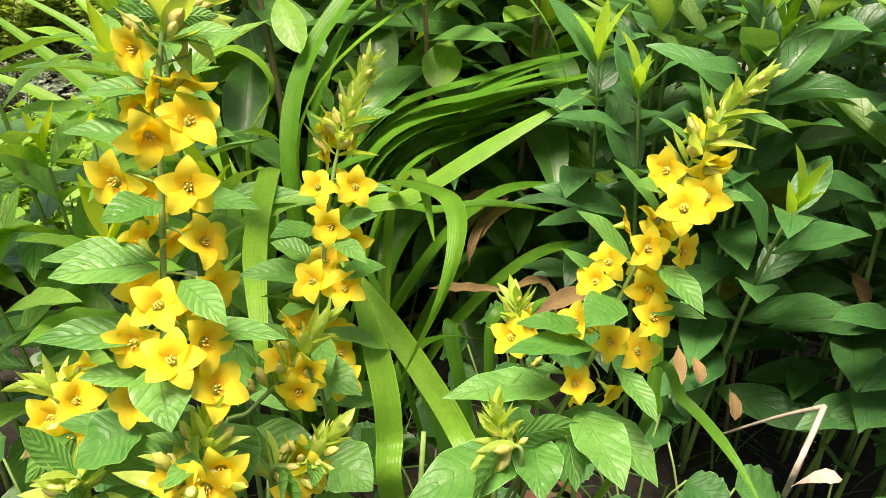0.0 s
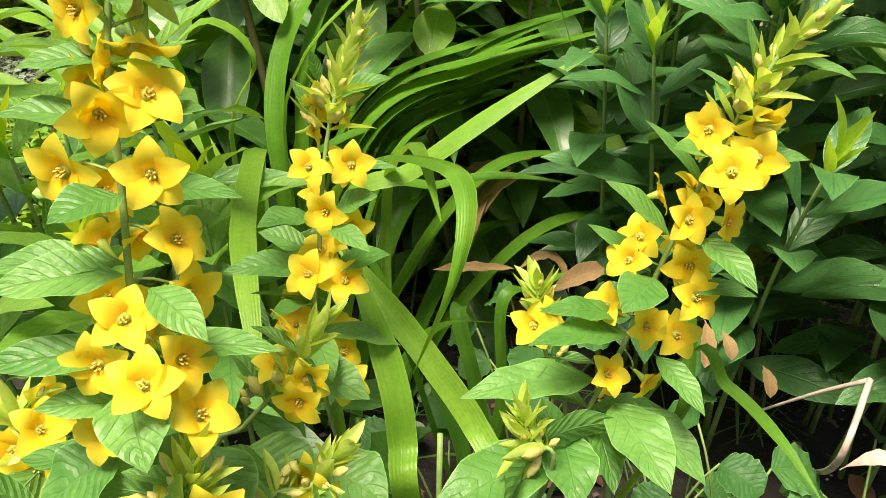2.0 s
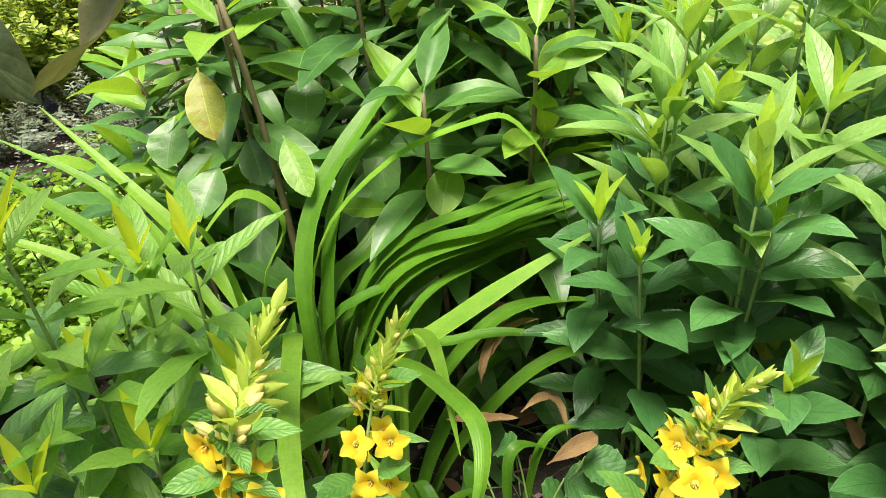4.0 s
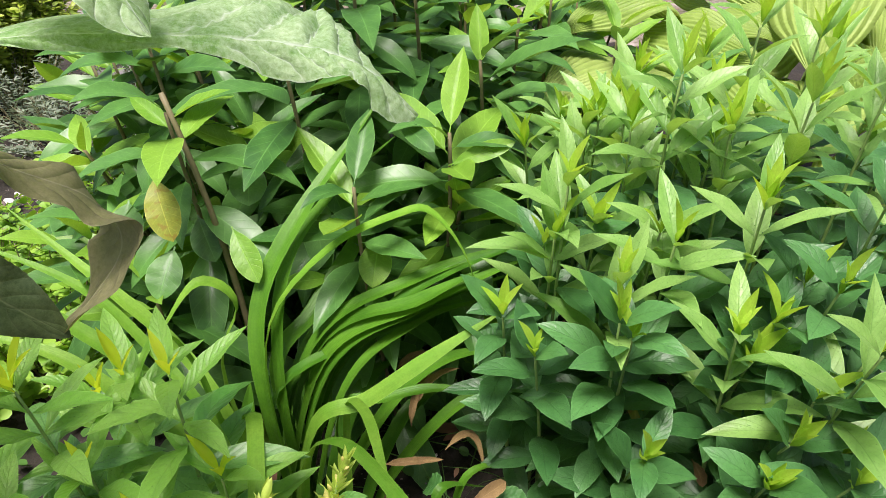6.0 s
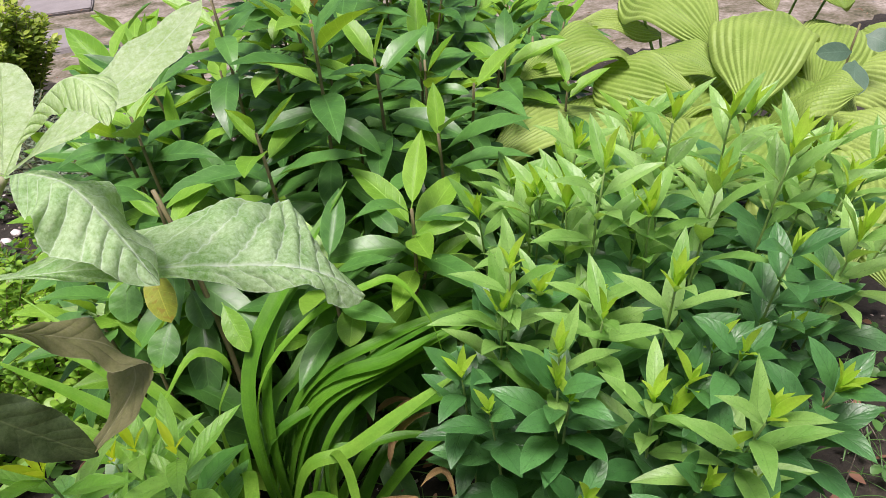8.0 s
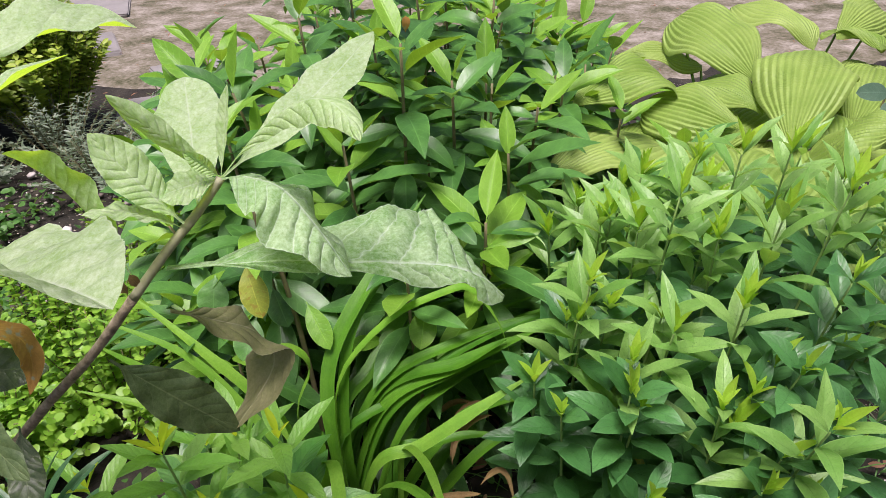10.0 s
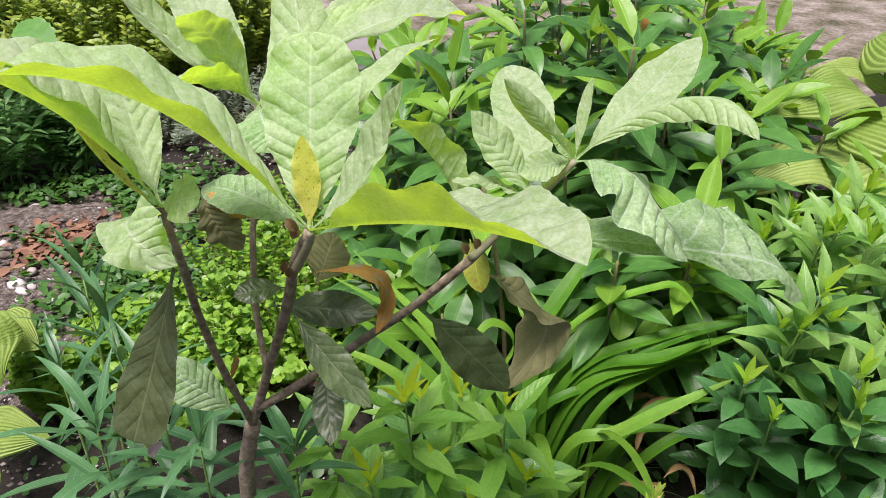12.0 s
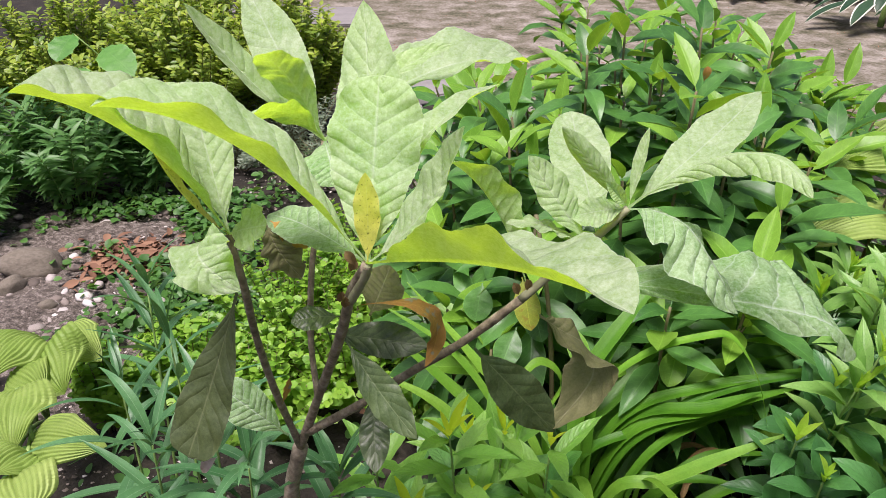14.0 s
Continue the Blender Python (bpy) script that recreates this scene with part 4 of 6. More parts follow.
upper_arc = [(-0.17, 0.9, 0.335), (-0.107, 0.93, 0.374), (-0.016, 0.95, 0.43), (0.066, 0.97, 0.46), (0.165, 1.0, 0.487), (0.272, 1.02, 0.503)]
lower_arc = [(-0.12, 0.9, 0.29), (-0.06, 0.91, 0.33), (-0.0, 0.93, 0.365), (0.06, 0.95, 0.395), (0.13, 0.97, 0.41), (0.2, 1.0, 0.4)]
for k in range(7):
    f = k / 6
    pts = [Vector(a).lerp(Vector(b), f) + Vector((0, rr.uniform(-0.02, 0.03), 0)) for a, b in zip(upper_arc, lower_arc)]
    dl_blade([pts[1], pts[3], pts[5 - k % 2]], rr.uniform(0.024, 0.031), M_DAYLILY_SHADED, 80 + k, (-0.1 + 0.07 * f, -0.02 + rr.uniform(0, 0.05)))

near = thing("daylily", (0.0, 0.62, 0.0), "small daylily clump with folded and bent pale leaves", "daylily")


def near_blade(pts, width, mat, seed, off=(0, 0), fold=0.3, across=None):
    b = near.location + Vector((off[0], off[1], 0))
    blade(near, [b] + list(pts), width, mat, seed, 30, fold, 1.0, across)


near_blade([(-0.012, 0.454, 0.256), (-0.014, 0.465, 0.296), (-0.017, 0.474, 0.332), (-0.03, 0.496, 0.374), (-0.051, 0.529, 0.416)], 0.019, M_DAYLILY_PALE, 61, (0, -0.03), 0.3, (1, 0.2, 0))
near_blade([(0.051, 0.497, 0.221), (0.033, 0.516, 0.27), (-0, 0.535, 0.319), (-0.039, 0.562, 0.364), (-0.07, 0.593, 0.39)], 0.019, M_DAYLILY_PALE, 62, (0.04, 0), 0.3, (1, 0.2, 0.2))
near_blade([(-0.2, 0.83, 0.2), (-0.186, 0.82, 0.35), (-0.162, 0.76, 0.411), (-0.145, 0.63, 0.386), (-0.122, 0.54, 0.344), (-0.118, 0.528, 0.294)], 0.021, M_DAYLILY_PALE, 63, (-0.2, 0.2), 0.25, (1, 0.1, 0))
near_blade([(-0.207, 0.788, 0.168), (-0.204, 0.837, 0.261), (-0.2, 0.872, 0.32), (-0.191, 0.892, 0.369)], 0.028, M_DAYLILY_SHADED, 59, (-0.15, 0.27), 0.4)
near_blade([(-0.12, 0.765, 0.2), (-0.1, 0.755, 0.35), (-0.046, 0.703, 0.412), (0.014, 0.585, 0.445), (0.033, 0.54, 0.436), (0.024, 0.5, 0.395), (-0.007, 0.5, 0.326)], 0.0165, M_DAYLILY_PALE, 64, (-0.11, 0.13), 0.3, (0.75, 0.6, 0.1))
near_blade([(-0.065, 0.865, 0.2), (-0.052, 0.86, 0.34), (-0.02, 0.76, 0.408), (0.0, 0.65, 0.428), (0.015, 0.55, 0.414)], 0.014, M_DAYLILY_PALE, 65, (-0.07, 0.24), 0.3, (0.8, 0.5, 0.1))
near_blade([(-0.008, 0.541, 0.284), (-0.028, 0.574, 0.338), (-0.05, 0.607, 0.369), (-0.074, 0.646, 0.39)], 0.02, M_DAYLILY_SHADED, 66, (0.03, 0.02))
near_blade([(0.233, 0.421, 0.28), (0.217, 0.45, 0.302), (0.189, 0.471, 0.328), (0.162, 0.492, 0.33)][::-1], 0.0085, M_DAYLILY_SHADED, 67, (0.1, 0.05))
near_blade([(0.173, 0.518, 0.261), (0.186, 0.534, 0.297), (0.188, 0.549, 0.334), (0.188, 0.559, 0.358)], 0.014, M_DAYLILY_SHADED, 68, (0.14, 0.05))
near_blade([(-0.026, 0.564, 0.235), (-0.016, 0.621, 0.268), (0.013, 0.674, 0.263), (0.057, 0.702, 0.248)], 0.016, M_DAYLILY_SHADED, 70)
for i in range(1, 5):
    b = near.location
    near_blade([b + Vector((0.02 * i, 0.04 * i, 0.12)), b + Vector((0.05 * i - 0.08, 0.06 + 0.03 * i, 0.24)), b + Vector((0.1 * i - 0.16, 0.1 + 0.03 * i, 0.2))], 0.016, M_DAYLILY_SHADED, 70 + i, (0.02 * i - 0.04, 0.03 * i))


# ---- yellow loosestrife ----
def petal_mesh(length, width, cup, seed):
    n = 7
    path, nor = [], []
    for i in range(n + 1):
        s = i / n
        path.append(Vector((0, 0.0016 + length * s * 0.93, cup * length * s * (1.25 - s))))
    for i in range(n + 1):
        tan = path[min(i + 1, n)] - path[max(i - 1, 0)]
        nor.append(Vector((0, -tan.z, tan.y)).normalized())
    return sheet("petal", path, nor, lambda s: 0.5 * width * outline(min(0.985, 0.27 + 0.73 * s), 0.7, 0.85), M_PETAL, cols=3, fold=0.12, edge=-0.05, ripple=0.1, waves=1, seed=seed)


PETALS = [petal_mesh(0.0146, 0.0124, cup, i) for i, cup in enumerate((0.45, 0.7, 0.95, 0.6))]


def calyx_mesh():
    """The green cup behind the petals, on a short stalk."""
    path = [Vector((0, 0, -0.012)), Vector((0, 0.0004, -0.006)), Vector((0, 0, -0.002)), Vector((0, 0, 0.0008))]
    me = tube("calyx", path, 0.0006, 0.0032, M_BRACT, 7)
    return me


def stamens_mesh():
    bm = bmesh.new()
    bmesh.ops.create_uvsphere(bm, u_segments=10, v_segments=5, radius=0.0017, matrix=Matrix.Diagonal((1, 1, 0.5, 1)))
    for k in range(5):
        an = 6.283 * k / 5 + 0.6
        bmesh.ops.create_cone(bm, cap_ends=True, segments=5, radius1=0.00035, radius2=0.0005, depth=0.0028,
                              matrix=pose(0.0014 * math.cos(an), 0.0014 * math.sin(an), 0.0022, 14 * math.sin(an) * -1, 14 * math.cos(an), 0))
    me = bpy.data.meshes.new("flower_eye")
    bm.to_mesh(me)
    bm.free()
    me.shade_smooth()
    me.materials.append(M_EYE)
    return me


def bud_mesh(seed):
    path = [Vector((0, 0.0, 0)), Vector((0, 0.002, 0)), Vector((0, 0.005, 0.0002)), Vector((0, 0.008, 0.0002)), Vector((0, 0.0105, 0))]
    rad = (0.0007, 0.0019, 0.0027, 0.002, 0.0003)
    verts, faces, uvs = [], [], []
    for i, p in enumerate(path):
        for k in range(6):
            an = 6.283 * k / 6 + 0.4 * i
            verts.append(p + rad[i] * Vector((math.cos(an), 0, math.sin(an))))
            uvs.append((i / 4, k / 6))
    for i in range(4):
        for k in range(6):
            faces.append((i * 6 + k, (i + 1) * 6 + k, (i + 1) * 6 + (k + 1) % 6, i * 6 + (k + 1) % 6))
    return mesh_of("bud", verts, faces, M_BUD, uvs)


CALYX, STAMENS, BUD = calyx_mesh(), stamens_mesh(), bud_mesh(0)
BRACTS = [flat_leaf("bract", 0.021, 0.0068, M_BRACT, 0.7, 1.0, b, 0.03, 7, 2, seed=i, fold=0.5) for i, b in enumerate((-0.3, 0.3, 0.5))]
LOOSE_LEAVES = [flat_leaf("leaf", 0.07, 0.026, M_LOOSE, 0.85, 1.0, b, 0.05, 10, 3, seed=i, fold=f, ripple=0.1, waves=2)
                for i, (b, f) in enumerate(((-0.5, 0.25), (-0.2, 0.35), (-0.9, 0.15)))]


def flower(root, at, facing, size, seed):
    """Five pointed petals round an orange eye, facing out from the stem."""
    rr = random.Random(seed)
    z = Vector(facing).normalized()
    y = z.orthogonal().normalized()
    y = Matrix.Rotation(rr.uniform(0, 6.28), 3, z) @ y
    m = Matrix.Translation(Vector(at) - root.location) @ Matrix((y.cross(z), y, z)).transposed().to_4x4() @ Matrix.Scale(size, 4)
    head = part("flower", CALYX, root, m, "bright yellow star flower")
    me = rr.choice(PETALS)
    for k in range(5):
        part("petal", me, head, pose(0, 0, 0, 0, 0, 72 * k + rr.uniform(-7, 7)) @ pose(0, 0, 0, rr.uniform(-10, 8)))
    part("flower_eye", STAMENS, head)
    return head


def loosestrife(stem, flowers, whorls, label, seed, spike=0.09, radius=0.0019, size=1.0, buds=16, tuft=1.0, leaf_size=1.0, eye=(0.04, 0.0, 0.68)):
    """A flowering stem: stem places from the ground to the tip; flowers: their places; whorls: share of the stem, leaf size."""
    rr = random.Random(seed)
    root = thing("yellow_loosestrife", stem[0], label, "flower", "flowering yellow loosestrife")
    o = root.location
    path = spline([Vector(p) - o for p in stem], 30)
    part("stem", tube("stem", path, radius, radius * 0.55, M_STEM, 7), root)

    def at_share(f):
        i = min(29, int(f * 30))
        return path[i].lerp(path[i + 1], f * 30 - i), (path[i + 1] - path[i]).normalized()
    for k, p in enumerate(flowers):
        w = Vector(p) - o
        q = min(path, key=lambda v: (v - w).length)
        out = w - q
        face = (Vector(eye) - Vector(p)).normalized() * 0.75 + out.normalized() * 0.65 + UP * rr.uniform(-0.45, 0.4) + Vector((rr.uniform(-0.8, 0.8), 0, 0))
        flower(root, p, face, size * rr.uniform(0.9, 1.06), seed * 50 + k)
        part("flower_stalk", tube("flower_stalk", bez([q, q.lerp(w, 0.5) + UP * 0.004, w - face.normalized() * 0.009 * size], 4), 0.0007, 0.0006, M_STEM, 5), root)
        if rr.random() < 0.8:
            back = q - out * 0.7 + Vector((rr.uniform(-0.006, 0.006), 0.008, rr.uniform(-0.012, 0.012)))
            flower(root, back + o, Vector((rr.uniform(-0.9, 0.9), rr.uniform(-0.7, 0.5), rr.uniform(-0.1, 0.5))), size * rr.uniform(0.8, 1.0), seed * 50 + k + 25)
    az = rr.uniform(0, 6)
    for f, big in whorls:
        at, ax = at_share(f)
        az += 0.8
        for k in range(3):
            an = (0.15, 2.95, 1.6)[k] + rr.uniform(-0.55, 0.55) if rr.random() < 0.85 else rr.uniform(-2.6, -0.6)
            out = Vector((math.cos(an), math.sin(an), 0))
            out = (out - out.dot(ax) * ax).normalized()
            el = rr.uniform(-0.25, 0.35)
            part("leaf", rr.choice(LOOSE_LEAVES), root, axes(at, out * math.cos(el) + ax * math.sin(el), ax * math.cos(el) - out * math.sin(el) + Vector((0, -0.15, 0)), big * leaf_size * rr.uniform(0.85, 1.1)))
        for k in range(3):
            an = rr.uniform(0, 6.28)
            out = Vector((math.cos(an), math.sin(an), 0.4))
            if f > 0.5:
                part("bud", BUD, root, axes(at + out * 0.008, out + ax * 0.6, UP, rr.uniform(0.6, 1.0)))
    total = sum((path[i + 1] - path[i]).length for i in range(30))
    f0 = 1 - spike / total
    run = [0.0]
    for i in range(30):
        run.append(run[-1] + (path[i + 1] - path[i]).length / total)

    def at_arc(g):
        i = min(29, max(k for k in range(31) if run[k] <= g))
        return path[i].lerp(path[i + 1], (g - run[i]) / (run[i + 1] - run[i])), (path[i + 1] - path[i]).normalized()
    for k in range(buds):
        g = k / buds
        at, ax = at_arc(min(0.999, f0 + (1 - f0) * g))
        an = 2.4 * k + rr.uniform(-0.3, 0.3)
        out = Vector((math.cos(an), math.sin(an), 0))
        out = (out - out.dot(ax) * ax).normalized()
        el = 0.35 + 0.8 * g
        for side in (0, 1):
            o2 = Matrix.Rotation(3.14 * side + rr.uniform(-0.4, 0.4), 3, ax) @ out
            along = o2 * math.cos(el) + ax * math.sin(el)
            part("bract", rr.choice(BRACTS), root, axes(at, along, ax * math.cos(el) - o2 * math.sin(el), tuft * size * (1.5 - 0.6 * g) * rr.uniform(0.75, 1.1)))
        if k % 2 == 0 or g < 0.35:
            part("bud", BUD, root, axes(at + along * 0.005, along + ax * 0.3 - out * 0.3, UP, size * (1.4 if g < 0.3 else 1.1 - 0.5 * g)))
    return root


stem_one = loosestrife(
    [(-0.085, 0.37, 0.0), (-0.08, 0.365, 0.15), (-0.111, 0.33, 0.36), (-0.102, 0.324, 0.41), (-0.099, 0.329, 0.463), (-0.097, 0.343, 0.522), (-0.097, 0.353, 0.561), (-0.091, 0.361, 0.594), (-0.094, 0.386, 0.588), (-0.085, 0.402, 0.612), (-0.077, 0.415, 0.627)],
    [(-0.097, 0.337, 0.547), (-0.081, 0.344, 0.551), (-0.115, 0.338, 0.526), (-0.079, 0.329, 0.526), (-0.078, 0.334, 0.498), (-0.099, 0.348, 0.496), (-0.094, 0.313, 0.476), (-0.106, 0.311, 0.459),
     (-0.086, 0.3, 0.456), (-0.076, 0.312, 0.459), (-0.072, 0.309, 0.436), (-0.112, 0.314, 0.427), (-0.078, 0.335, 0.476), (-0.086, 0.362, 0.569), (-0.102, 0.362, 0.558)],
    ((0.22, 0.95), (0.27, 0.9), (0.6, 0.45), (0.66, 0.4), (0.71, 0.35)),
    "tall yellow loosestrife stem in full flower, green bud spike", 1, spike=0.09, buds=24, tuft=1.0)
stem_two = loosestrife(
    [(-0.06, 0.545, 0.0), (-0.06, 0.54, 0.15), (-0.064, 0.475, 0.353), (-0.058, 0.49, 0.415), (-0.051, 0.501, 0.468), (-0.043, 0.511, 0.504), (-0.034, 0.521, 0.528), (-0.025, 0.53, 0.549)],
    [(-0.058, 0.492, 0.474), (-0.033, 0.494, 0.474), (-0.047, 0.478, 0.452), (-0.037, 0.494, 0.436), (-0.06, 0.469, 0.417), (-0.04, 0.472, 0.41), (-0.075, 0.484, 0.39), (-0.055, 0.492, 0.421), (-0.047, 0.474, 0.361), (-0.044, 0.463, 0.347), (-0.05, 0.488, 0.369), (-0.041, 0.52, 0.5)],
    ((0.25, 0.9), (0.32, 0.75), (0.36, 0.6)),
    "slim yellow loosestrife stem with open flowers and pale buds", 2, spike=0.066, buds=18, leaf_size=1.05)
stem_three = loosestrife(
    [(0.07, 0.53, 0.0), (0.075, 0.53, 0.14), (0.095, 0.476, 0.285), (0.124, 0.474, 0.357), (0.142, 0.463, 0.421), (0.153, 0.46, 0.453), (0.163, 0.453, 0.486), (0.174, 0.444, 0.516), (0.186, 0.443, 0.538), (0.199, 0.438, 0.553)],
    [(0.156, 0.447, 0.499), (0.163, 0.43, 0.482), (0.175, 0.432, 0.488), (0.148, 0.444, 0.452), (0.169, 0.449, 0.448), (0.122, 0.458, 0.423), (0.155, 0.458, 0.419), (0.156, 0.446, 0.405), (0.132, 0.453, 0.384),
     (0.153, 0.465, 0.37), (0.112, 0.459, 0.348), (0.136, 0.463, 0.341), (0.113, 0.47, 0.389), (0.156, 0.464, 0.461), (0.177, 0.44, 0.507)],
    ((0.2, 0.95), (0.26, 0.85)),
    "leaning yellow loosestrife stem, leafy and covered in flowers", 3, spike=0.066, buds=18, leaf_size=1.1)
loosestrife(
    [(-0.12, 0.46, 0.0), (-0.13, 0.46, 0.13), (-0.107, 0.397, 0.339), (-0.09, 0.402, 0.361), (-0.069, 0.406, 0.382), (-0.053, 0.41, 0.403), (-0.04, 0.412, 0.421)],
    [(-0.056, 0.395, 0.381), (-0.053, 0.404, 0.389), (-0.07, 0.414, 0.389)], ((0.6, 0.6), (0.8, 0.4)),
    "small leaning yellow loosestrife side stem with few flowers", 4, spike=0.06, buds=14)
loosestrife(
    [(0.06, 0.55, 0.0), (0.065, 0.55, 0.12), (0.09, 0.475, 0.296), (0.079, 0.484, 0.346), (0.075, 0.491, 0.377), (0.074, 0.493, 0.396)],
    [(0.07, 0.478, 0.372), (0.079, 0.485, 0.374)], ((0.6, 0.5),),
    "short yellow loosestrife side stem with green buds", 5, spike=0.03, buds=8)
loosestrife(
    [(-0.17, 0.4, 0.0), (-0.18, 0.4, 0.12), (-0.145, 0.353, 0.367), (-0.164, 0.355, 0.387), (-0.176, 0.356, 0.404), (-0.188, 0.357, 0.407)],
    [(-0.161, 0.346, 0.404), (-0.167, 0.343, 0.384), (-0.178, 0.35, 0.391)], ((0.55, 0.7), (0.8, 0.4)),
    "short yellow loosestrife stem with drooping flowers", 6, spike=0.045, buds=12)
loosestrife(
    [(-0.08, 0.36, 0.0), (-0.08, 0.355, 0.14), (-0.088, 0.296, 0.38), (-0.08, 0.299, 0.4), (-0.075, 0.303, 0.422)],
    [(-0.086, 0.289, 0.401), (-0.069, 0.296, 0.403), (-0.074, 0.288, 0.399)], ((0.7, 0.7), (0.85, 0.4)),
    "low yellow loosestrife stem topped with green buds", 7, spike=0.045, buds=14)
loosestrife(
    [(-0.02, 0.42, 0.0), (-0.02, 0.415, 0.12), (-0.062, 0.347, 0.344), (-0.045, 0.351, 0.364), (-0.028, 0.354, 0.383)],
    [(-0.043, 0.345, 0.362), (-0.051, 0.341, 0.353)], ((0.6, 0.8), (0.8, 0.45)),
    "low leaning yellow loosestrife shoot with green bud tip", 8, spike=0.05, buds=12)
loosestrife(
    [(0.03, 0.5, 0.0), (0.03, 0.5, 0.1), (0.075, 0.424, 0.305), (0.064, 0.426, 0.325), (0.06, 0.43, 0.347)],
    [(0.114, 0.457, 0.302)], ((0.7, 0.8),),
    "low yellow loosestrife shoot ending in pale green buds", 9, spike=0.035, buds=14)
loosestrife(
    [(-0.2, 0.38, 0.0), (-0.2, 0.375, 0.12), (-0.146, 0.31, 0.366), (-0.148, 0.311, 0.383)], [], ((0.8, 0.6),),
    "low green loosestrife shoot still in bud", 10, spike=0.03, buds=12)
# the leaves between the flowers of the three tall stems
def stem_leaves(root, rows):
    for k, (b, tp, w) in enumerate(rows):
        part("leaf", leaf_from_to("leaf", b, tp, (0.03 * (k % 3 - 1), -0.35 - 0.12 * (k % 2), 0.85), w, M_LOOSE, root.location, bow=0.07, a=0.8, b=1.1, stalk=0.04, n=12, cols=4, seed=k, fold=0.25, ripple=0.1, waves=2), root)


stem_leaves(stem_one, (((-0.1, 0.35, 0.54), (-0.137, 0.34, 0.547), 0.017), ((-0.094, 0.335, 0.516), (-0.112, 0.312, 0.515), 0.021), ((-0.099, 0.334, 0.489), (-0.149, 0.323, 0.493), 0.018), ((-0.098, 0.328, 0.487), (-0.14, 0.311, 0.49), 0.022),
                       ((-0.086, 0.322, 0.484), (-0.06, 0.302, 0.472), 0.016), ((-0.099, 0.321, 0.456), (-0.15, 0.305, 0.462), 0.018), ((-0.092, 0.327, 0.455), (-0.039, 0.319, 0.457), 0.015), ((-0.099, 0.318, 0.436), (-0.132, 0.304, 0.444), 0.015),
                       ((-0.093, 0.351, 0.488), (-0.063, 0.347, 0.502), 0.02), ((-0.092, 0.35, 0.513), (-0.05, 0.336, 0.513), 0.013), ((-0.09, 0.355, 0.538), (-0.062, 0.348, 0.544), 0.013), ((-0.099, 0.359, 0.562), (-0.129, 0.347, 0.562), 0.014),
                       ((-0.094, 0.359, 0.575), (-0.101, 0.35, 0.593), 0.016), ((-0.092, 0.363, 0.584), (-0.057, 0.36, 0.586), 0.012)))
stem_leaves(stem_two, (((-0.058, 0.491, 0.444), (-0.085, 0.465, 0.449), 0.021), ((-0.061, 0.484, 0.414), (-0.108, 0.464, 0.423), 0.02), ((-0.063, 0.497, 0.419), (-0.095, 0.5, 0.432), 0.018), ((-0.05, 0.484, 0.412), (-0.012, 0.47, 0.427), 0.018),
                       ((-0.047, 0.475, 0.444), (-0.021, 0.452, 0.437), 0.014), ((-0.046, 0.497, 0.445), (-0.019, 0.492, 0.455), 0.018), ((-0.052, 0.507, 0.497), (-0.065, 0.507, 0.523), 0.009), ((-0.041, 0.513, 0.509), (-0.007, 0.508, 0.52), 0.015),
                       ((-0.046, 0.507, 0.468), (-0.005, 0.498, 0.469), 0.01), ((-0.057, 0.485, 0.39), (-0.084, 0.479, 0.403), 0.018), ((-0.05, 0.516, 0.518), (-0.053, 0.513, 0.537), 0.008)))
stem_leaves(stem_three, (((0.143, 0.459, 0.437), (0.107, 0.46, 0.47), 0.016), ((0.136, 0.465, 0.412), (0.1, 0.47, 0.441), 0.012), ((0.157, 0.449, 0.439), (0.176, 0.412, 0.424), 0.018), ((0.135, 0.45, 0.415), (0.111, 0.42, 0.411), 0.027),
                         ((0.162, 0.451, 0.482), (0.136, 0.438, 0.493), 0.017), ((0.173, 0.447, 0.483), (0.204, 0.438, 0.484), 0.012), ((0.146, 0.457, 0.406), (0.187, 0.438, 0.408), 0.014), ((0.172, 0.447, 0.511), (0.146, 0.443, 0.531), 0.006),
                         ((0.177, 0.445, 0.519), (0.168, 0.448, 0.554), 0.006), ((0.174, 0.448, 0.513), (0.159, 0.446, 0.537), 0.006), ((0.186, 0.446, 0.533), (0.218, 0.433, 0.524), 0.01), ((0.162, 0.459, 0.461), (0.129, 0.473, 0.499), 0.008)))
# broad lower leaves of the flowering clump
low = thing("yellow_loosestrife", (0.0, 0.45, 0.0), "leafy lower growth of the loosestrife clump, broad leaves", "plant", "flowering yellow loosestrife")
low_leaves_one = [((0.112, 0.471, 0.336), (0.024, 0.439, 0.348), 0.028), ((0.084, 0.445, 0.303), (0.003, 0.388, 0.303), 0.04), ((0.116, 0.466, 0.325), (0.137, 0.397, 0.311), 0.036), ((0.131, 0.466, 0.322), (0.165, 0.423, 0.293), 0.026),
                  ((0.139, 0.46, 0.361), (0.16, 0.422, 0.343), 0.017), ((0.085, 0.458, 0.308), (0.088, 0.4, 0.299), 0.034), ((-0.098, 0.313, 0.448), (-0.082, 0.28, 0.433), 0.027), ((-0.109, 0.319, 0.413), (-0.141, 0.301, 0.397), 0.032),
                  ((-0.086, 0.346, 0.395), (-0.071, 0.314, 0.368), 0.034)]
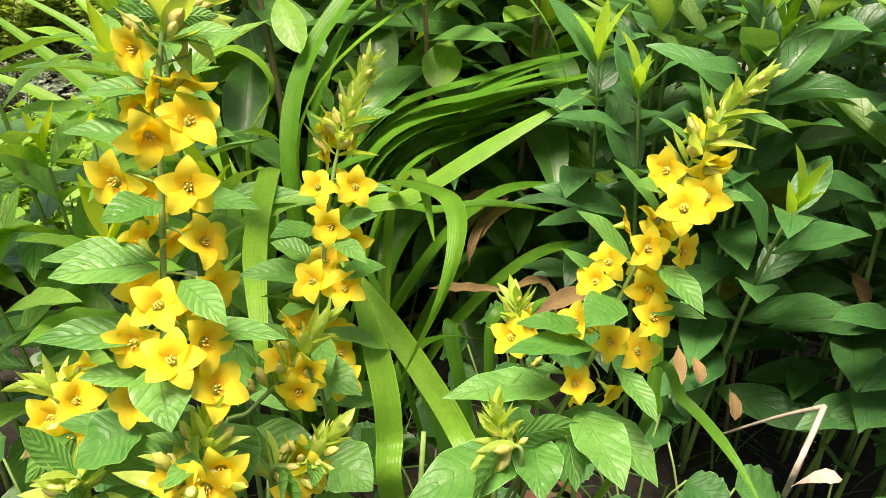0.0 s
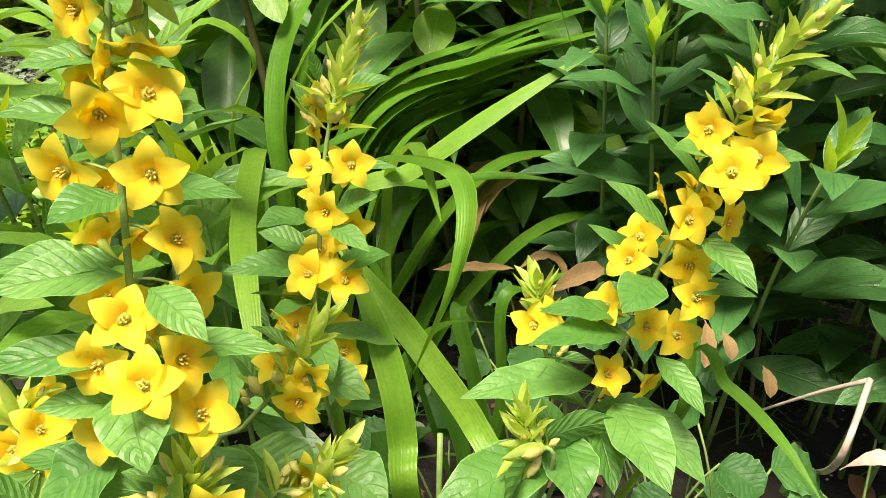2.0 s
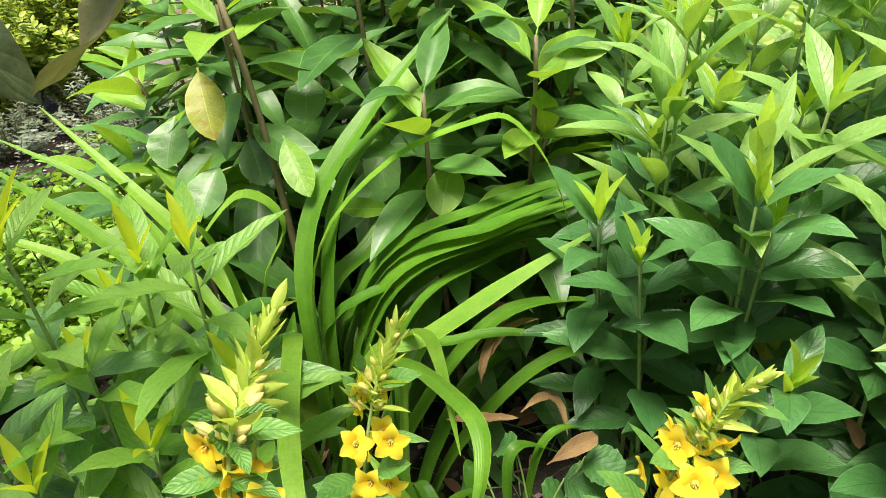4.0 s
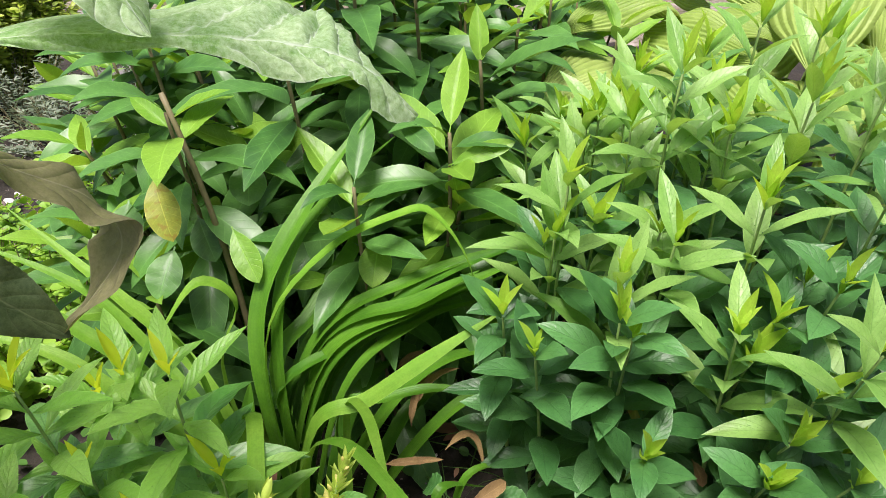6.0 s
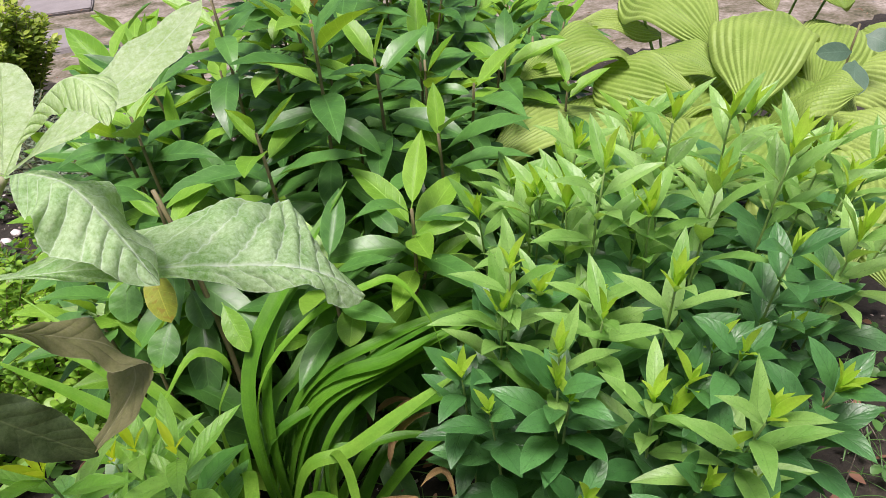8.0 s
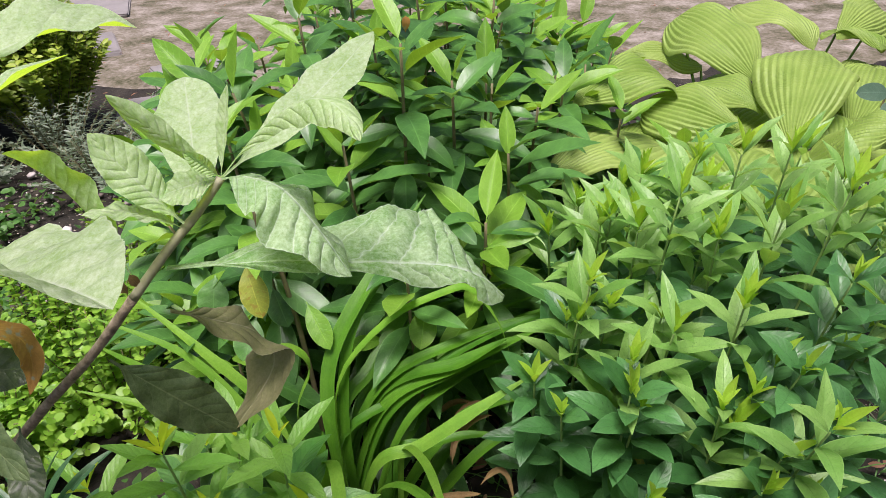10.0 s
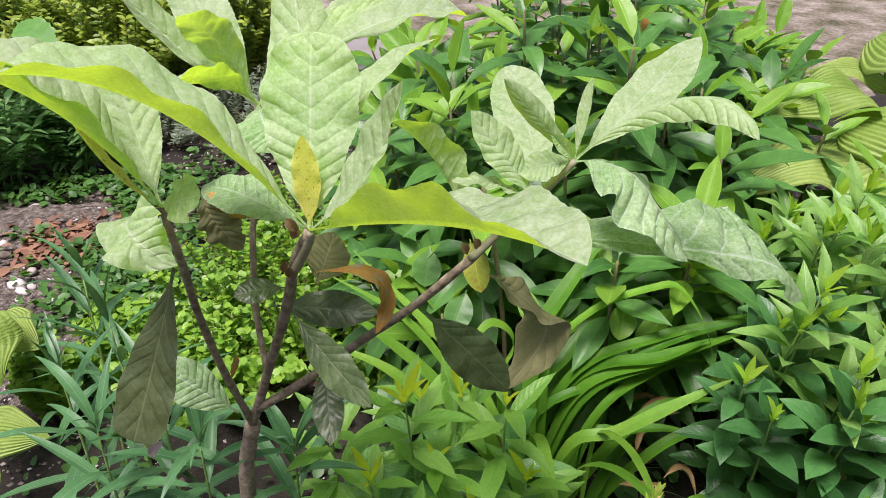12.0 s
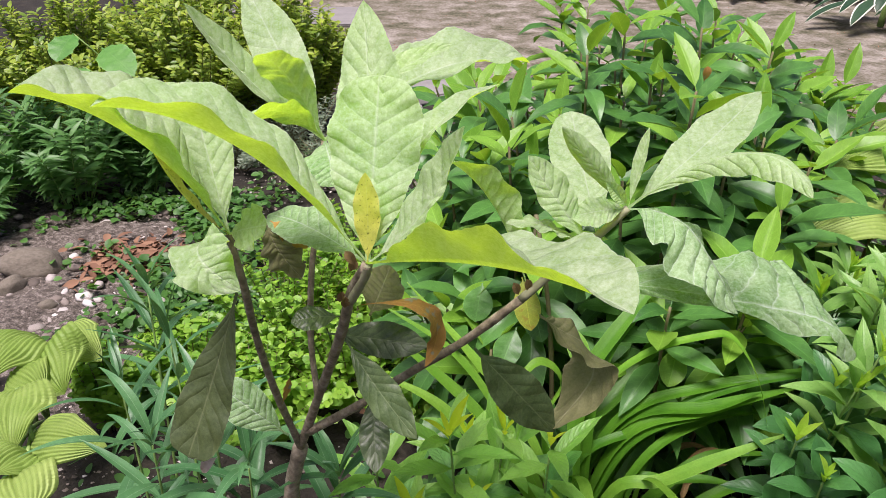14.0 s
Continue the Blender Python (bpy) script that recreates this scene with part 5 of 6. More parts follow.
low_leaves_two = [((-0.092, 0.394, 0.354), (-0.048, 0.383, 0.323), 0.04), ((-0.056, 0.423, 0.317), (-0.017, 0.399, 0.306), 0.04), ((-0.027, 0.413, 0.289), (-0.05, 0.378, 0.284), 0.04), ((0.129, 0.468, 0.369), (0.063, 0.434, 0.385), 0.02),
                  ((0.124, 0.468, 0.381), (0.071, 0.45, 0.397), 0.018), ((-0.076, 0.462, 0.361), (-0.027, 0.438, 0.35), 0.03), ((-0.088, 0.4, 0.342), (-0.118, 0.364, 0.337), 0.034), ((-0.013, 0.481, 0.243), (-0.036, 0.48, 0.295), 0.04)]
for k, (b, tp, w) in enumerate(low_leaves_one + low_leaves_two):
    mid = (Vector(b) + Vector(tp)) / 2
    part("leaf", leaf_from_to("leaf", b, tp, Vector((0.04, -0.15, 0.7)) - Vector((0, 0.1, 0)), w, M_LOOSE, low.location, bow=0.08, a=0.8, b=1.1, n=14, cols=4, seed=k, fold=0.2, ripple=0.12, waves=3, pucker=0.08, ribs=7), low)
for k in range(5):
    a = low.location + Vector((-0.12 + 0.055 * k, 0.0 + 0.02 * (k % 2), 0))
    part("stem", tube("stem", bez([a - low.location, a - low.location + Vector((0.01, -0.01, 0.15)), a - low.location + Vector((0.02, 0.02, 0.3))], 8), 0.0026, 0.002, M_STEM, 6), low)


# ---- dry stalk and dead leaves in the bed ----
dry = thing("dry_stalk", (0.414, 0.769, 0), "bleached dry plant stalk, bent over", "dry stalk")
kn = (0.345, 0.586, 0.25)
part("stalk", tube("stalk", spline([Vector((0, 0, 0)), Vector((0.309, 0.545, 0.205)) - dry.location, Vector(kn) - dry.location], 10), 0.003, 0.0026, M_STRAW, 7), dry)
part("stalk", tube("stalk", spline([Vector(kn) - dry.location, Vector((0.318, 0.615, 0.218)) - dry.location, Vector((0.285, 0.658, 0.167)) - dry.location], 8), 0.0022, 0.001, M_STRAW, 6), dry)
part("sheath", leaf_from_to("sheath", (0.3, 0.526, 0.213), (0.332, 0.513, 0.231), (0, -0.4, 1), 0.013, M_STRAW, dry.location, bow=0.35, n=16, cols=4, fold=-0.4, ripple=0.1), dry, None, "pale papery dry sheath")
for k, (b, tp, w) in enumerate((((0.102, 0.706, 0.272), (0.161, 0.735, 0.284), 0.02), ((0.355, 0.822, 0.351), (0.378, 0.803, 0.353), 0.02), ((0.243, 0.681, 0.255), (0.233, 0.639, 0.231), 0.014), ((0.254, 0.669, 0.25), (0.257, 0.642, 0.236), 0.012),
                                ((0.29, 0.658, 0.22), (0.289, 0.63, 0.204), 0.012), ((0.403, 0.705, 0.324), (0.409, 0.675, 0.303), 0.016), ((-0.246, 0.413, 0.314), (-0.225, 0.421, 0.33), 0.014))):
    dead = thing("dead_leaf", b, "withered tan leaf hanging among the green", "leaf", "withered leaves")
    part("leaf_blade", leaf_from_to("leaf_blade", b, tp, (0.1, -0.6, 0.8), w, M_DEAD, b, bow=0.15, n=9, cols=2, fold=0.4, ripple=0.2, seed=k), dead)

litter = thing("dead_daylily_leaf", (0.0, 1.0, 0.0), "shrivelled red-brown daylily leaves fallen at the clump's foot", "dead leaf")
for k, (b, m, tp) in enumerate((((0.031, 0.945, 0.263), (0.067, 0.985, 0.304), (0.116, 0.991, 0.314)), ((0.045, 0.94, 0.25), (0.074, 0.958, 0.29), (0.122, 0.966, 0.303)), ((0.038, 0.913, 0.237), (0.053, 0.952, 0.277), (0.094, 0.997, 0.304)),
                                ((-0.007, 0.828, 0.245), (0.039, 0.83, 0.244), (0.082, 0.831, 0.241)), ((0.087, 0.875, 0.217), (0.131, 0.9, 0.221), (0.143, 0.84, 0.204)), ((0.022, 1.006, 0.281), (0.053, 1.015, 0.299), (0.091, 1.015, 0.295)))):
    part("blade", leaf_from_to("blade", b, tp, (0.1, -0.5, 0.8), 0.012, M_DEAD, litter.location, via=m, a=0.3, b=0.6, n=12, cols=2, fold=0.6, ripple=0.3, seed=k), litter)
for k, (b, tp) in enumerate((((1.072, 1.009, 0), (0.826, 0.902, 0.322)), ((1.017, 0.938, 0), (0.827, 0.843, 0.32)), ((0.92, 0.896, 0), (0.846, 0.792, 0.336)), ((1.081, 1.128, 0), (0.682, 0.793, 0.444)))):
    straw = thing("dry_straw", b, "thin bleached straw lying in the grass", "straw", "dry straws")
    part("stalk", tube("stalk", bez([Vector((0, 0, 0)), (Vector(tp) - straw.location) * 0.5 + UP * 0.03, Vector(tp) - straw.location], 8), 0.0016, 0.0009, M_STRAW, 5), straw)


# ---- loquat sapling ----
lq = thing("loquat_sapling", (-0.62, 0.63, 0.0), "young loquat tree with big ribbed leaves and brown stems", "tree")
O = lq.location
fork, hub1, hub2, kink = Vector((-0.577, 0.565, 0.603)), Vector((-0.416, 0.368, 1.017)), Vector((-0.182, 0.452, 1.054)), Vector((-0.277, 0.448, 0.946))
joint = Vector((-0.533, 0.53, 0.721))
hubl, hubm = Vector((-0.557, 0.39, 1.025)), Vector((-0.509, 0.555, 1.064))


def limb(pts, r0, r1, mat, seed, knots=0.08):
    return part("branch", tube("branch", spline([Vector(p) - O for p in pts], 22), 0.78 * r0, 0.78 * r1, mat, 9, knots, seed), lq)


part("trunk", tube("trunk", spline([Vector((0, 0, -0.02)), Vector((-0.01, -0.01, 0.25)), Vector((-0.602, 0.572, 0.495)) - O, fork - O], 18), 0.013, 0.0108, M_BARK, 10, 0.06, 1), lq)
limb([fork, (-0.579, 0.509, 0.736), (-0.57, 0.451, 0.862), (-0.554, 0.402, 0.96), hubl], 0.0068, 0.0045, M_BARK, 2)
limb([fork, joint, (-0.473, 0.449, 0.874), (-0.442, 0.399, 0.965), hub1], 0.0085, 0.0065, M_BARK, 3)
limb([joint, (-0.542, 0.548, 0.8), (-0.533, 0.546, 0.901), (-0.522, 0.549, 0.968), hubm], 0.0055, 0.0045, M_BARK, 4)
limb([(-0.56, 0.553, 0.641), (-0.472, 0.521, 0.728), (-0.408, 0.499, 0.798), (-0.338, 0.469, 0.873), kink], 0.0075, 0.006, M_BARK, 5)
limb([kink, (-0.236, 0.446, 0.994), (-0.206, 0.45, 1.025), hub2], 0.0058, 0.005, M_BARK_GREEN, 6, 0.04)
limb([(-0.441, 0.397, 0.96), (-0.421, 0.375, 1), hub1], 0.0066, 0.006, M_BARK_GREEN, 7, 0.05)


def lq_leaf(foot, tp, up, width, mat=M_LOQUAT, bow=0.1, label="", **kw):
    kw.setdefault("fold", 0.12)
    kw["pucker"] = (0.6 if mat in (M_LOQUAT_OLD, M_LOQUAT_OLIVE, M_LOQUAT_BROWN) else 1.0) * 0.55 * kw.get("pucker", 0.13)
    kw.setdefault("teeth", 0.02)
    kw.setdefault("edge", 0.12)
    kw.setdefault("ripple", 0.1)
    kw.setdefault("ribs", 9 if mat in (M_LOQUAT_OLD, M_LOQUAT_OLIVE, M_LOQUAT_BROWN) else 11)
    kw.setdefault("seed", int(width * 1e5))
    part("leaf", leaf_from_to("leaf", foot, tp, up, width, mat, O, bow=bow, a=kw.pop("a", 1.05), b=kw.pop("b", 0.85), n=56, cols=8, **kw), lq, None, label)


# leaves at the middle hub
lq_leaf(hub1, (-0.196, 0.205, 1.088), (0.08, 0.42, 0.9), 0.1, via=(-0.291, 0.28, 1.073), fold=0.7, roll=0.35, turn=0.5, run=0.5, a=0.8, b=0.7)
lq_leaf(hub1, (-0.615, 0.301, 1.174), (0.12, 0.08, 0.95), 0.085, via=(-0.519, 0.349, 1.13), fold=0.75, pucker=0.12)
lq_leaf(hub1, (-0.42, 0.455, 1.169), (-0.1, -0.8, 0.5), 0.092, bow=0.0, pucker=0.15, fold=0.16, b=0.42, a=0.8)
lq_leaf(hub1, (-0.453, 0.533, 1.221), (-0.15, -0.9, 0.3), 0.068, bow=-0.04, pucker=0.15)
lq_leaf(hub1, (-0.328, 0.358, 1.157), (-0.75, -0.5, 0.5), 0.046, bow=-0.1, fold=0.55, pucker=0.15)
lq_leaf(hub1, (-0.419, 0.385, 1.1), (-0.1, -0.7, 0.5), 0.026, M_LOQUAT_YELLOW, -0.05, "small yellow leaf with black spots", fold=0.3, pucker=0.05, teeth=0)
lq_leaf(hub1, (-0.316, 0.555, 1.138), (-0.5, -0.4, 0.8), 0.042, bow=0.14, fold=0.5, pucker=0.15)
lq_leaf(hub1, (-0.57, 0.52, 0.985), (0.1, -0.6, 0.8), 0.048, M_LOQUAT_GREEN, 0.1)
# leaves at the hub behind
lq_leaf(hubm, (-0.647, 0.543, 1.21), (0.6, -0.35, 0.4), 0.034, bow=-0.08, fold=0.8)
lq_leaf(hubm, (-0.661, 0.741, 1.2), (0.2, -0.8, 0.4), 0.064, bow=-0.05, pucker=0.14)
lq_leaf(hubm, (-0.561, 0.511, 1.167), (-0.25, 0.6, 0.75), 0.052, bow=0.2, fold=0.2)
lq_leaf(hubm, (-0.575, 0.455, 1.109), (-0.15, 0.7, 0.65), 0.055, bow=0.22)
lq_leaf(hubm, (-0.366, 0.567, 1.173), (0, -0.5, 0.9), 0.03, bow=0.12, fold=0.5, pucker=0.16)
lq_leaf(hubm, (-0.292, 0.69, 1.128), (0.15, -0.1, 1), 0.1, bow=0.14, fold=0.5)
lq_leaf(hubm, (-0.473, 0.481, 1.043), (0.1, -0.7, 0.6), 0.08, M_LOQUAT_GREEN, 0.15)
# leaves at the outer hub of the left limb
lq_leaf(hubl, (-0.7, 0.323, 1.175), (0.18, 0.1, 0.93), 0.1, via=(-0.62, 0.357, 1.131), fold=0.7, pucker=0.12)
lq_leaf(hubl, (-0.618, 0.471, 1.151), (0.4, -0.8, 0.3), 0.052, bow=-0.05, fold=0.25)
lq_leaf(hubl, (-0.609, 0.365, 1.122), (0.5, 0.2, 0.8), 0.022, M_LOQUAT_YELLOW, -0.08, "narrow folded leaf edged with black spots", fold=0.6, teeth=0)
lq_leaf(hubl, (-0.511, 0.303, 1.018), (-0.3, -0.5, 0.8), 0.056, via=(-0.55, 0.312, 1.047), fold=0.25, ripple=0.35, pucker=0.16, waves=3)
lq_leaf(hubl, (-0.508, 0.366, 1.05), (0.1, -0.7, 0.7), 0.046, bow=0.06, ripple=0.2)
lq_leaf((-0.552, 0.469, 1), (-0.516, 0.465, 0.938), (-0.4, -0.7, 0.4), 0.05, M_LOQUAT_BROWN, 0.1, "dying leaf with brown blotches", ripple=0.2)
lq_leaf((-0.546, 0.467, 1.004), (-0.509, 0.472, 0.972), (-0.2, -0.5, 0.8), 0.022, M_ORANGE, 0.1, "orange edge of a dying leaf", ripple=0.2)
# leaves at the right hub
lq_leaf(hub2, (-0.046, 0.604, 1.131), (-0.45, -0.75, 0.5), 0.054, bow=-0.04, pucker=0.08)
lq_leaf(hub2, (-0.06, 0.336, 1.123), (-0.1, -0.4, 0.9), 0.032, via=(-0.103, 0.402, 1.132), fold=-0.25, pucker=0.1, ripple=0.1, edge=0.5)
lq_leaf(hub2, (-0.25, 0.428, 1.138), (-0.5, -0.8, 0.5), 0.022, bow=0.05, fold=0.1, edge=0.6, pucker=0.1)
lq_leaf((-0.206, 0.453, 1.02), (-0.24, 0.631, 1.09), (0.1, -0.85, 0.4), 0.066, bow=-0.02, pucker=0.08, b=0.6)
lq_leaf((-0.217, 0.44, 1.02), (-0.279, 0.45, 1.101), (0.5, -0.7, 0.5), 0.04, bow=-0.03, fold=0.4, pucker=0.08)
lq_leaf(hub2, (-0.169, 0.48, 1.125), (-0.4, -0.8, 0.3), 0.012, bow=0.0, fold=0.8)
lq_leaf(hub2, (-0.206, 0.441, 1.084), (0.2, -0.8, 0.3), 0.014, bow=0.0, fold=0.8)
lq_leaf(hub2, (-0.235, 0.448, 1.042), (0.1, -0.5, 0.9), 0.035, bow=0.05)
lq_leaf((-0.245, 0.452, 0.97), (0.06, 0.462, 0.907), (0, -0.12, 1), 0.235, M_LOQUAT_GREEN, stops=((-0.15, 0.44, 0.977), (-0.062, 0.432, 0.972), (0.0, 0.438, 0.96), (0.036, 0.448, 0.938)), fold=0.06, ripple=0.06, waves=3, lop=(1.0, 0.1), a=0.8, b=0.34)
lq_leaf(hub2, (-0.079, 0.395, 0.982), (0.5, -0.2, 0.85), 0.072, M_LOQUAT_GREEN, stops=((-0.16, 0.442, 1.058), (-0.13, 0.43, 1.05), (-0.103, 0.412, 1.02)), fold=-0.4, ripple=0.25, waves=3, pucker=0.25)
lq_leaf((-0.219, 0.446, 1.011), (-0.296, 0.436, 1.036), (0.2, 0.2, 0.9), 0.05, bow=0.12)
lq_leaf((-0.274, 0.448, 0.966), (-0.352, 0.457, 1.086), (0.2, 0.5, 0.85), 0.06, bow=0.12, fold=0.7)
# old dark hanging leaves
lq_leaf((-0.581, 0.345, 0.783), (-0.603, 0.345, 0.759), (-0.2, -0.8, 0.5), 0.013, M_STRAW, 0.1, "pale dry scrap of a leaf", teeth=0, fold=0.4)
lq_leaf((-0.553, 0.382, 0.965), (-0.601, 0.322, 0.8), (-0.15, -0.95, 0.2), 0.06, M_LOQUAT_OLIVE, -0.02, "dark olive-brown drooping old leaf", pucker=0.16, fold=0.15, a=0.9, b=0.28, ripple=0.06)
lq_leaf((-0.461, 0.434, 0.884), (-0.37, 0.359, 0.825), (-0.2, -0.8, 0.5), 0.04, M_LOQUAT_OLD, 0.05, "dark drooping old leaf", pucker=0.12)
lq_leaf((-0.494, 0.474, 0.863), (-0.376, 0.461, 0.868), (0, -0.7, 0.7), 0.042, M_LOQUAT_OLD, 0.05, "dark old leaf", pucker=0.1)
lq_leaf((-0.453, 0.508, 0.762), (-0.436, 0.439, 0.693), (0.2, -0.9, 0.2), 0.038, M_LOQUAT_OLD, -0.03, "dark drooping old leaf")
lq_leaf((-0.326, 0.475, 0.861), (-0.228, 0.514, 0.722), (-0.25, -0.6, 0.75), 0.056, M_LOQUAT_OLD, 0.08, "grey-green drooping old leaf", pucker=0.12, fold=0.05)
lq_leaf((-0.258, 0.476, 0.912), (-0.232, 0.512, 0.727), (0.9, 0.1, 0.3), 0.08, M_LOQUAT_BROWN, stops=((-0.235, 0.53, 0.862), (-0.2, 0.56, 0.82), (-0.188, 0.558, 0.775)), fold=0.2, roll=-0.95, edge=0.3, ripple=0.2, b=0.5, label="curled brown drooping leaf")
lq_leaf((-0.431, 0.396, 0.955), (-0.369, 0.402, 0.883), (0.3, -0.2, 0.95), 0.024, M_ORANGE, via=(-0.363, 0.402, 0.948), fold=0.2, label="withered orange leaf", ripple=0.15)
lq_leaf((-0.46, 0.42, 0.923), (-0.505, 0.393, 0.928), (0, -0.6, 0.8), 0.028, M_LOQUAT_OLD, 0.12)
lq_leaf((-0.567, 0.503, 0.678), (-0.664, 0.505, 0.754), (0.25, -0.75, 0.6), 0.055, M_LOQUAT_GREEN, 0.1, "silvery grey-green leaf", pucker=0.12)
lq_leaf((-0.565, 0.49, 0.74), (-0.556, 0.498, 0.774), (0.9, -0.3, 0.3), 0.014, M_ORANGE, 0.05, "small red bud leaf", teeth=0)
lq_leaf((-0.431, 0.425, 0.924), (-0.424, 0.495, 0.946), (0.2, -0.8, 0.3), 0.05, M_LOQUAT_BROWN, 0.1)
for k, p in enumerate(((-0.435, 0.375, 1.004), (-0.45, 0.4, 0.947), (-0.28, 0.446, 0.952), (-0.27, 0.449, 0.956), (-0.427, 0.37, 1.014), (-0.458, 0.41, 0.947))):
    part("bud_scale", leaf_from_to("bud_scale", p, Vector(p) + Vector((rnd.uniform(-0.012, 0.012), -0.008, 0.018)), (0.3, -0.8, 0.4), 0.009, M_DEAD, O, bow=0.1, n=6, cols=2, fold=0.5), lq, None, "dry brown bud scale")


# ---- cherry laurel behind the daylilies ----
LAUREL = [flat_leaf("leaf", 0.165, 0.049, M_LAUREL, 0.85, 1.15, b, 0.08, 12, 3, seed=i, fold=f, ripple=0.06, waves=3) for i, (b, f) in enumerate(((-0.7, 0.3), (-0.3, 0.4), (-1.2, 0.25), (-0.5, 0.15)))]
LAUREL_YOUNG = [flat_leaf("young_leaf", 0.15, 0.046, M_LAUREL_YOUNG, 0.85, 1.1, b, 0.08, 12, 3, seed=i, fold=f, ripple=0.06, waves=3) for i, (b, f) in enumerate(((-0.3, 0.4), (0.1, 0.5), (-0.6, 0.25)))]


def laurel(base, tip, seed, fresh=0.35, bare=0.3, gap=0.017):
    rr = random.Random(seed)
    b, tp = Vector(base), Vector(tip)
    root = thing("cherry_laurel", b, "cherry laurel stem with glossy oval dark green leaves", "shrub", "laurel behind the daylilies")
    path = [p - b for p in bez([b, b.lerp(tp, 0.5) + Vector((rr.uniform(-0.03, 0.03), rr.uniform(-0.03, 0.03), 0.05)), tp], 12)]
    part("stem", tube("stem", path, 0.006, 0.0028, M_STEM_DARK, 7, 0.05, seed), root)
    length = sum((path[i + 1] - path[i]).length for i in range(12))
    count = int(length * (1 - bare) / gap)
    az = rr.uniform(0, 6)
    for k in range(count):
        f = 1 - (k / count) * (1 - bare)
        i = min(11, int(f * 12))
        at = path[i].lerp(path[i + 1], min(1, f * 12 - i))
        ax = (path[i + 1] - path[i]).normalized()
        az += 2.4 + rr.uniform(-0.3, 0.3)
        out = Vector((math.cos(az), math.sin(az), 0))
        top = k / count
        el = 0.95 - 1.25 * min(1, top * 2.6) ** 0.7 + rr.uniform(-0.25, 0.25)
        me = rr.choice(LAUREL_YOUNG if (k < 5 and rr.random() < fresh + 0.4) or rr.random() < fresh * 0.3 else LAUREL)
        sc = rr.uniform(0.8, 1.3) * (0.75 if k < 3 else 1.0)
        part("leaf", me, root, axes(at, out * math.cos(el) + ax * math.sin(el), ax * math.cos(el) - out * math.sin(el) + 0.3 * Vector((rr.uniform(-1, 1), rr.uniform(-1, 1), 0)), sc))
    return root


k = 0
laurel_left = [(-0.62, 2.0, 0.72), (-0.55, 2.1, 0.78), (-0.68, 1.8, 0.55), (-0.5, 1.95, 0.76), (-0.45, 1.6, 0.82), (-0.5, 1.45, 0.7), (-0.4, 1.35, 0.74), (-0.55, 1.7, 0.66),
               (-0.42, 1.75, 0.8), (-0.5, 1.3, 0.6), (-0.36, 1.5, 0.8), (-0.58, 1.5, 0.55), (-0.45, 1.12, 0.5), (-0.35, 1.05, 0.46), (-0.53, 1.2, 0.46), (-0.3, 1.4, 0.7),
               (0.1, 1.33, 0.85), (0.0, 1.25, 0.95), (0.2, 1.25, 0.72), (-0.12, 1.2, 0.78)]
laurel_middle = [(0.13, 1.08, 0.66), (-0.28, 1.08, 0.72), (-0.02, 1.04, 0.6), (0.3, 1.45, 0.74), (-0.35, 1.3, 0.8), (-0.2, 1.5, 0.95), (0.05, 1.6, 1.0), (0.25, 1.75, 0.92),
                 (0.4, 1.62, 0.75), (-0.45, 1.6, 0.75), (-0.1, 1.85, 0.98), (0.15, 2.0, 0.95), (0.4, 2.0, 0.8), (-0.35, 1.9, 0.8), (0.5, 1.8, 0.62), (0.0, 2.25, 0.85),
                 (0.35, 2.3, 0.8), (0.62, 2.3, 0.66), (0.55, 1.45, 0.52), (-0.2, 1.3, 0.6)]
laurel_far = [(0.05, 1.4, 0.66), (0.3, 1.3, 0.55), (-0.4, 1.15, 0.5), (0.2, 1.55, 0.78), (0.0, 1.75, 0.85), (-0.25, 1.7, 0.75), (0.3, 1.9, 0.85), (0.15, 1.15, 0.5),
              (-0.05, 1.55, 0.88), (0.42, 1.8, 0.7), (-0.15, 2.05, 0.85), (0.25, 2.15, 0.88), (0.5, 2.1, 0.7), (0.7, 2.1, 0.6), (0.1, 2.4, 0.8), (0.5, 2.5, 0.7),
              (0.75, 2.5, 0.6), (-0.3, 2.2, 0.7), (0.3, 2.6, 0.7), (-0.05, 1.2, 0.5)]
for tp in laurel_left + laurel_middle + laurel_far:
    base = (tp[0] * 0.8 + rnd.uniform(-0.04, 0.04), tp[1] + 0.1 + rnd.uniform(-0.05, 0.08), 0.0)
    laurel(base, tp, 500 + k, fresh=0.2, bare=0.12)
    k += 1
r = random.Random(77)
for i in range(26):
    x, y = r.uniform(-0.3, 0.72), r.uniform(1.45, 2.7)
    tp = (x, y, 0.86 - 0.3 * max(0.0, x - 0.1) - 0.12 * r.random())
    laurel((x * 0.9, y + 0.05, 0), tp, 560 + i, fresh=0.15, bare=0.15, gap=0.018)
old = thing("cherry_laurel", (-0.22, 1.08, 0.0), "low laurel stem with hanging yellowed leaves", "shrub", "laurel behind the daylilies")
part("stem", tube("stem", bez([Vector((0, 0, 0)), Vector((0.02, 0, 0.4)), Vector((-0.06, 0.0, 0.75))], 12), 0.007, 0.004, M_STEM_DARK, 7, 0.06, 3), old)
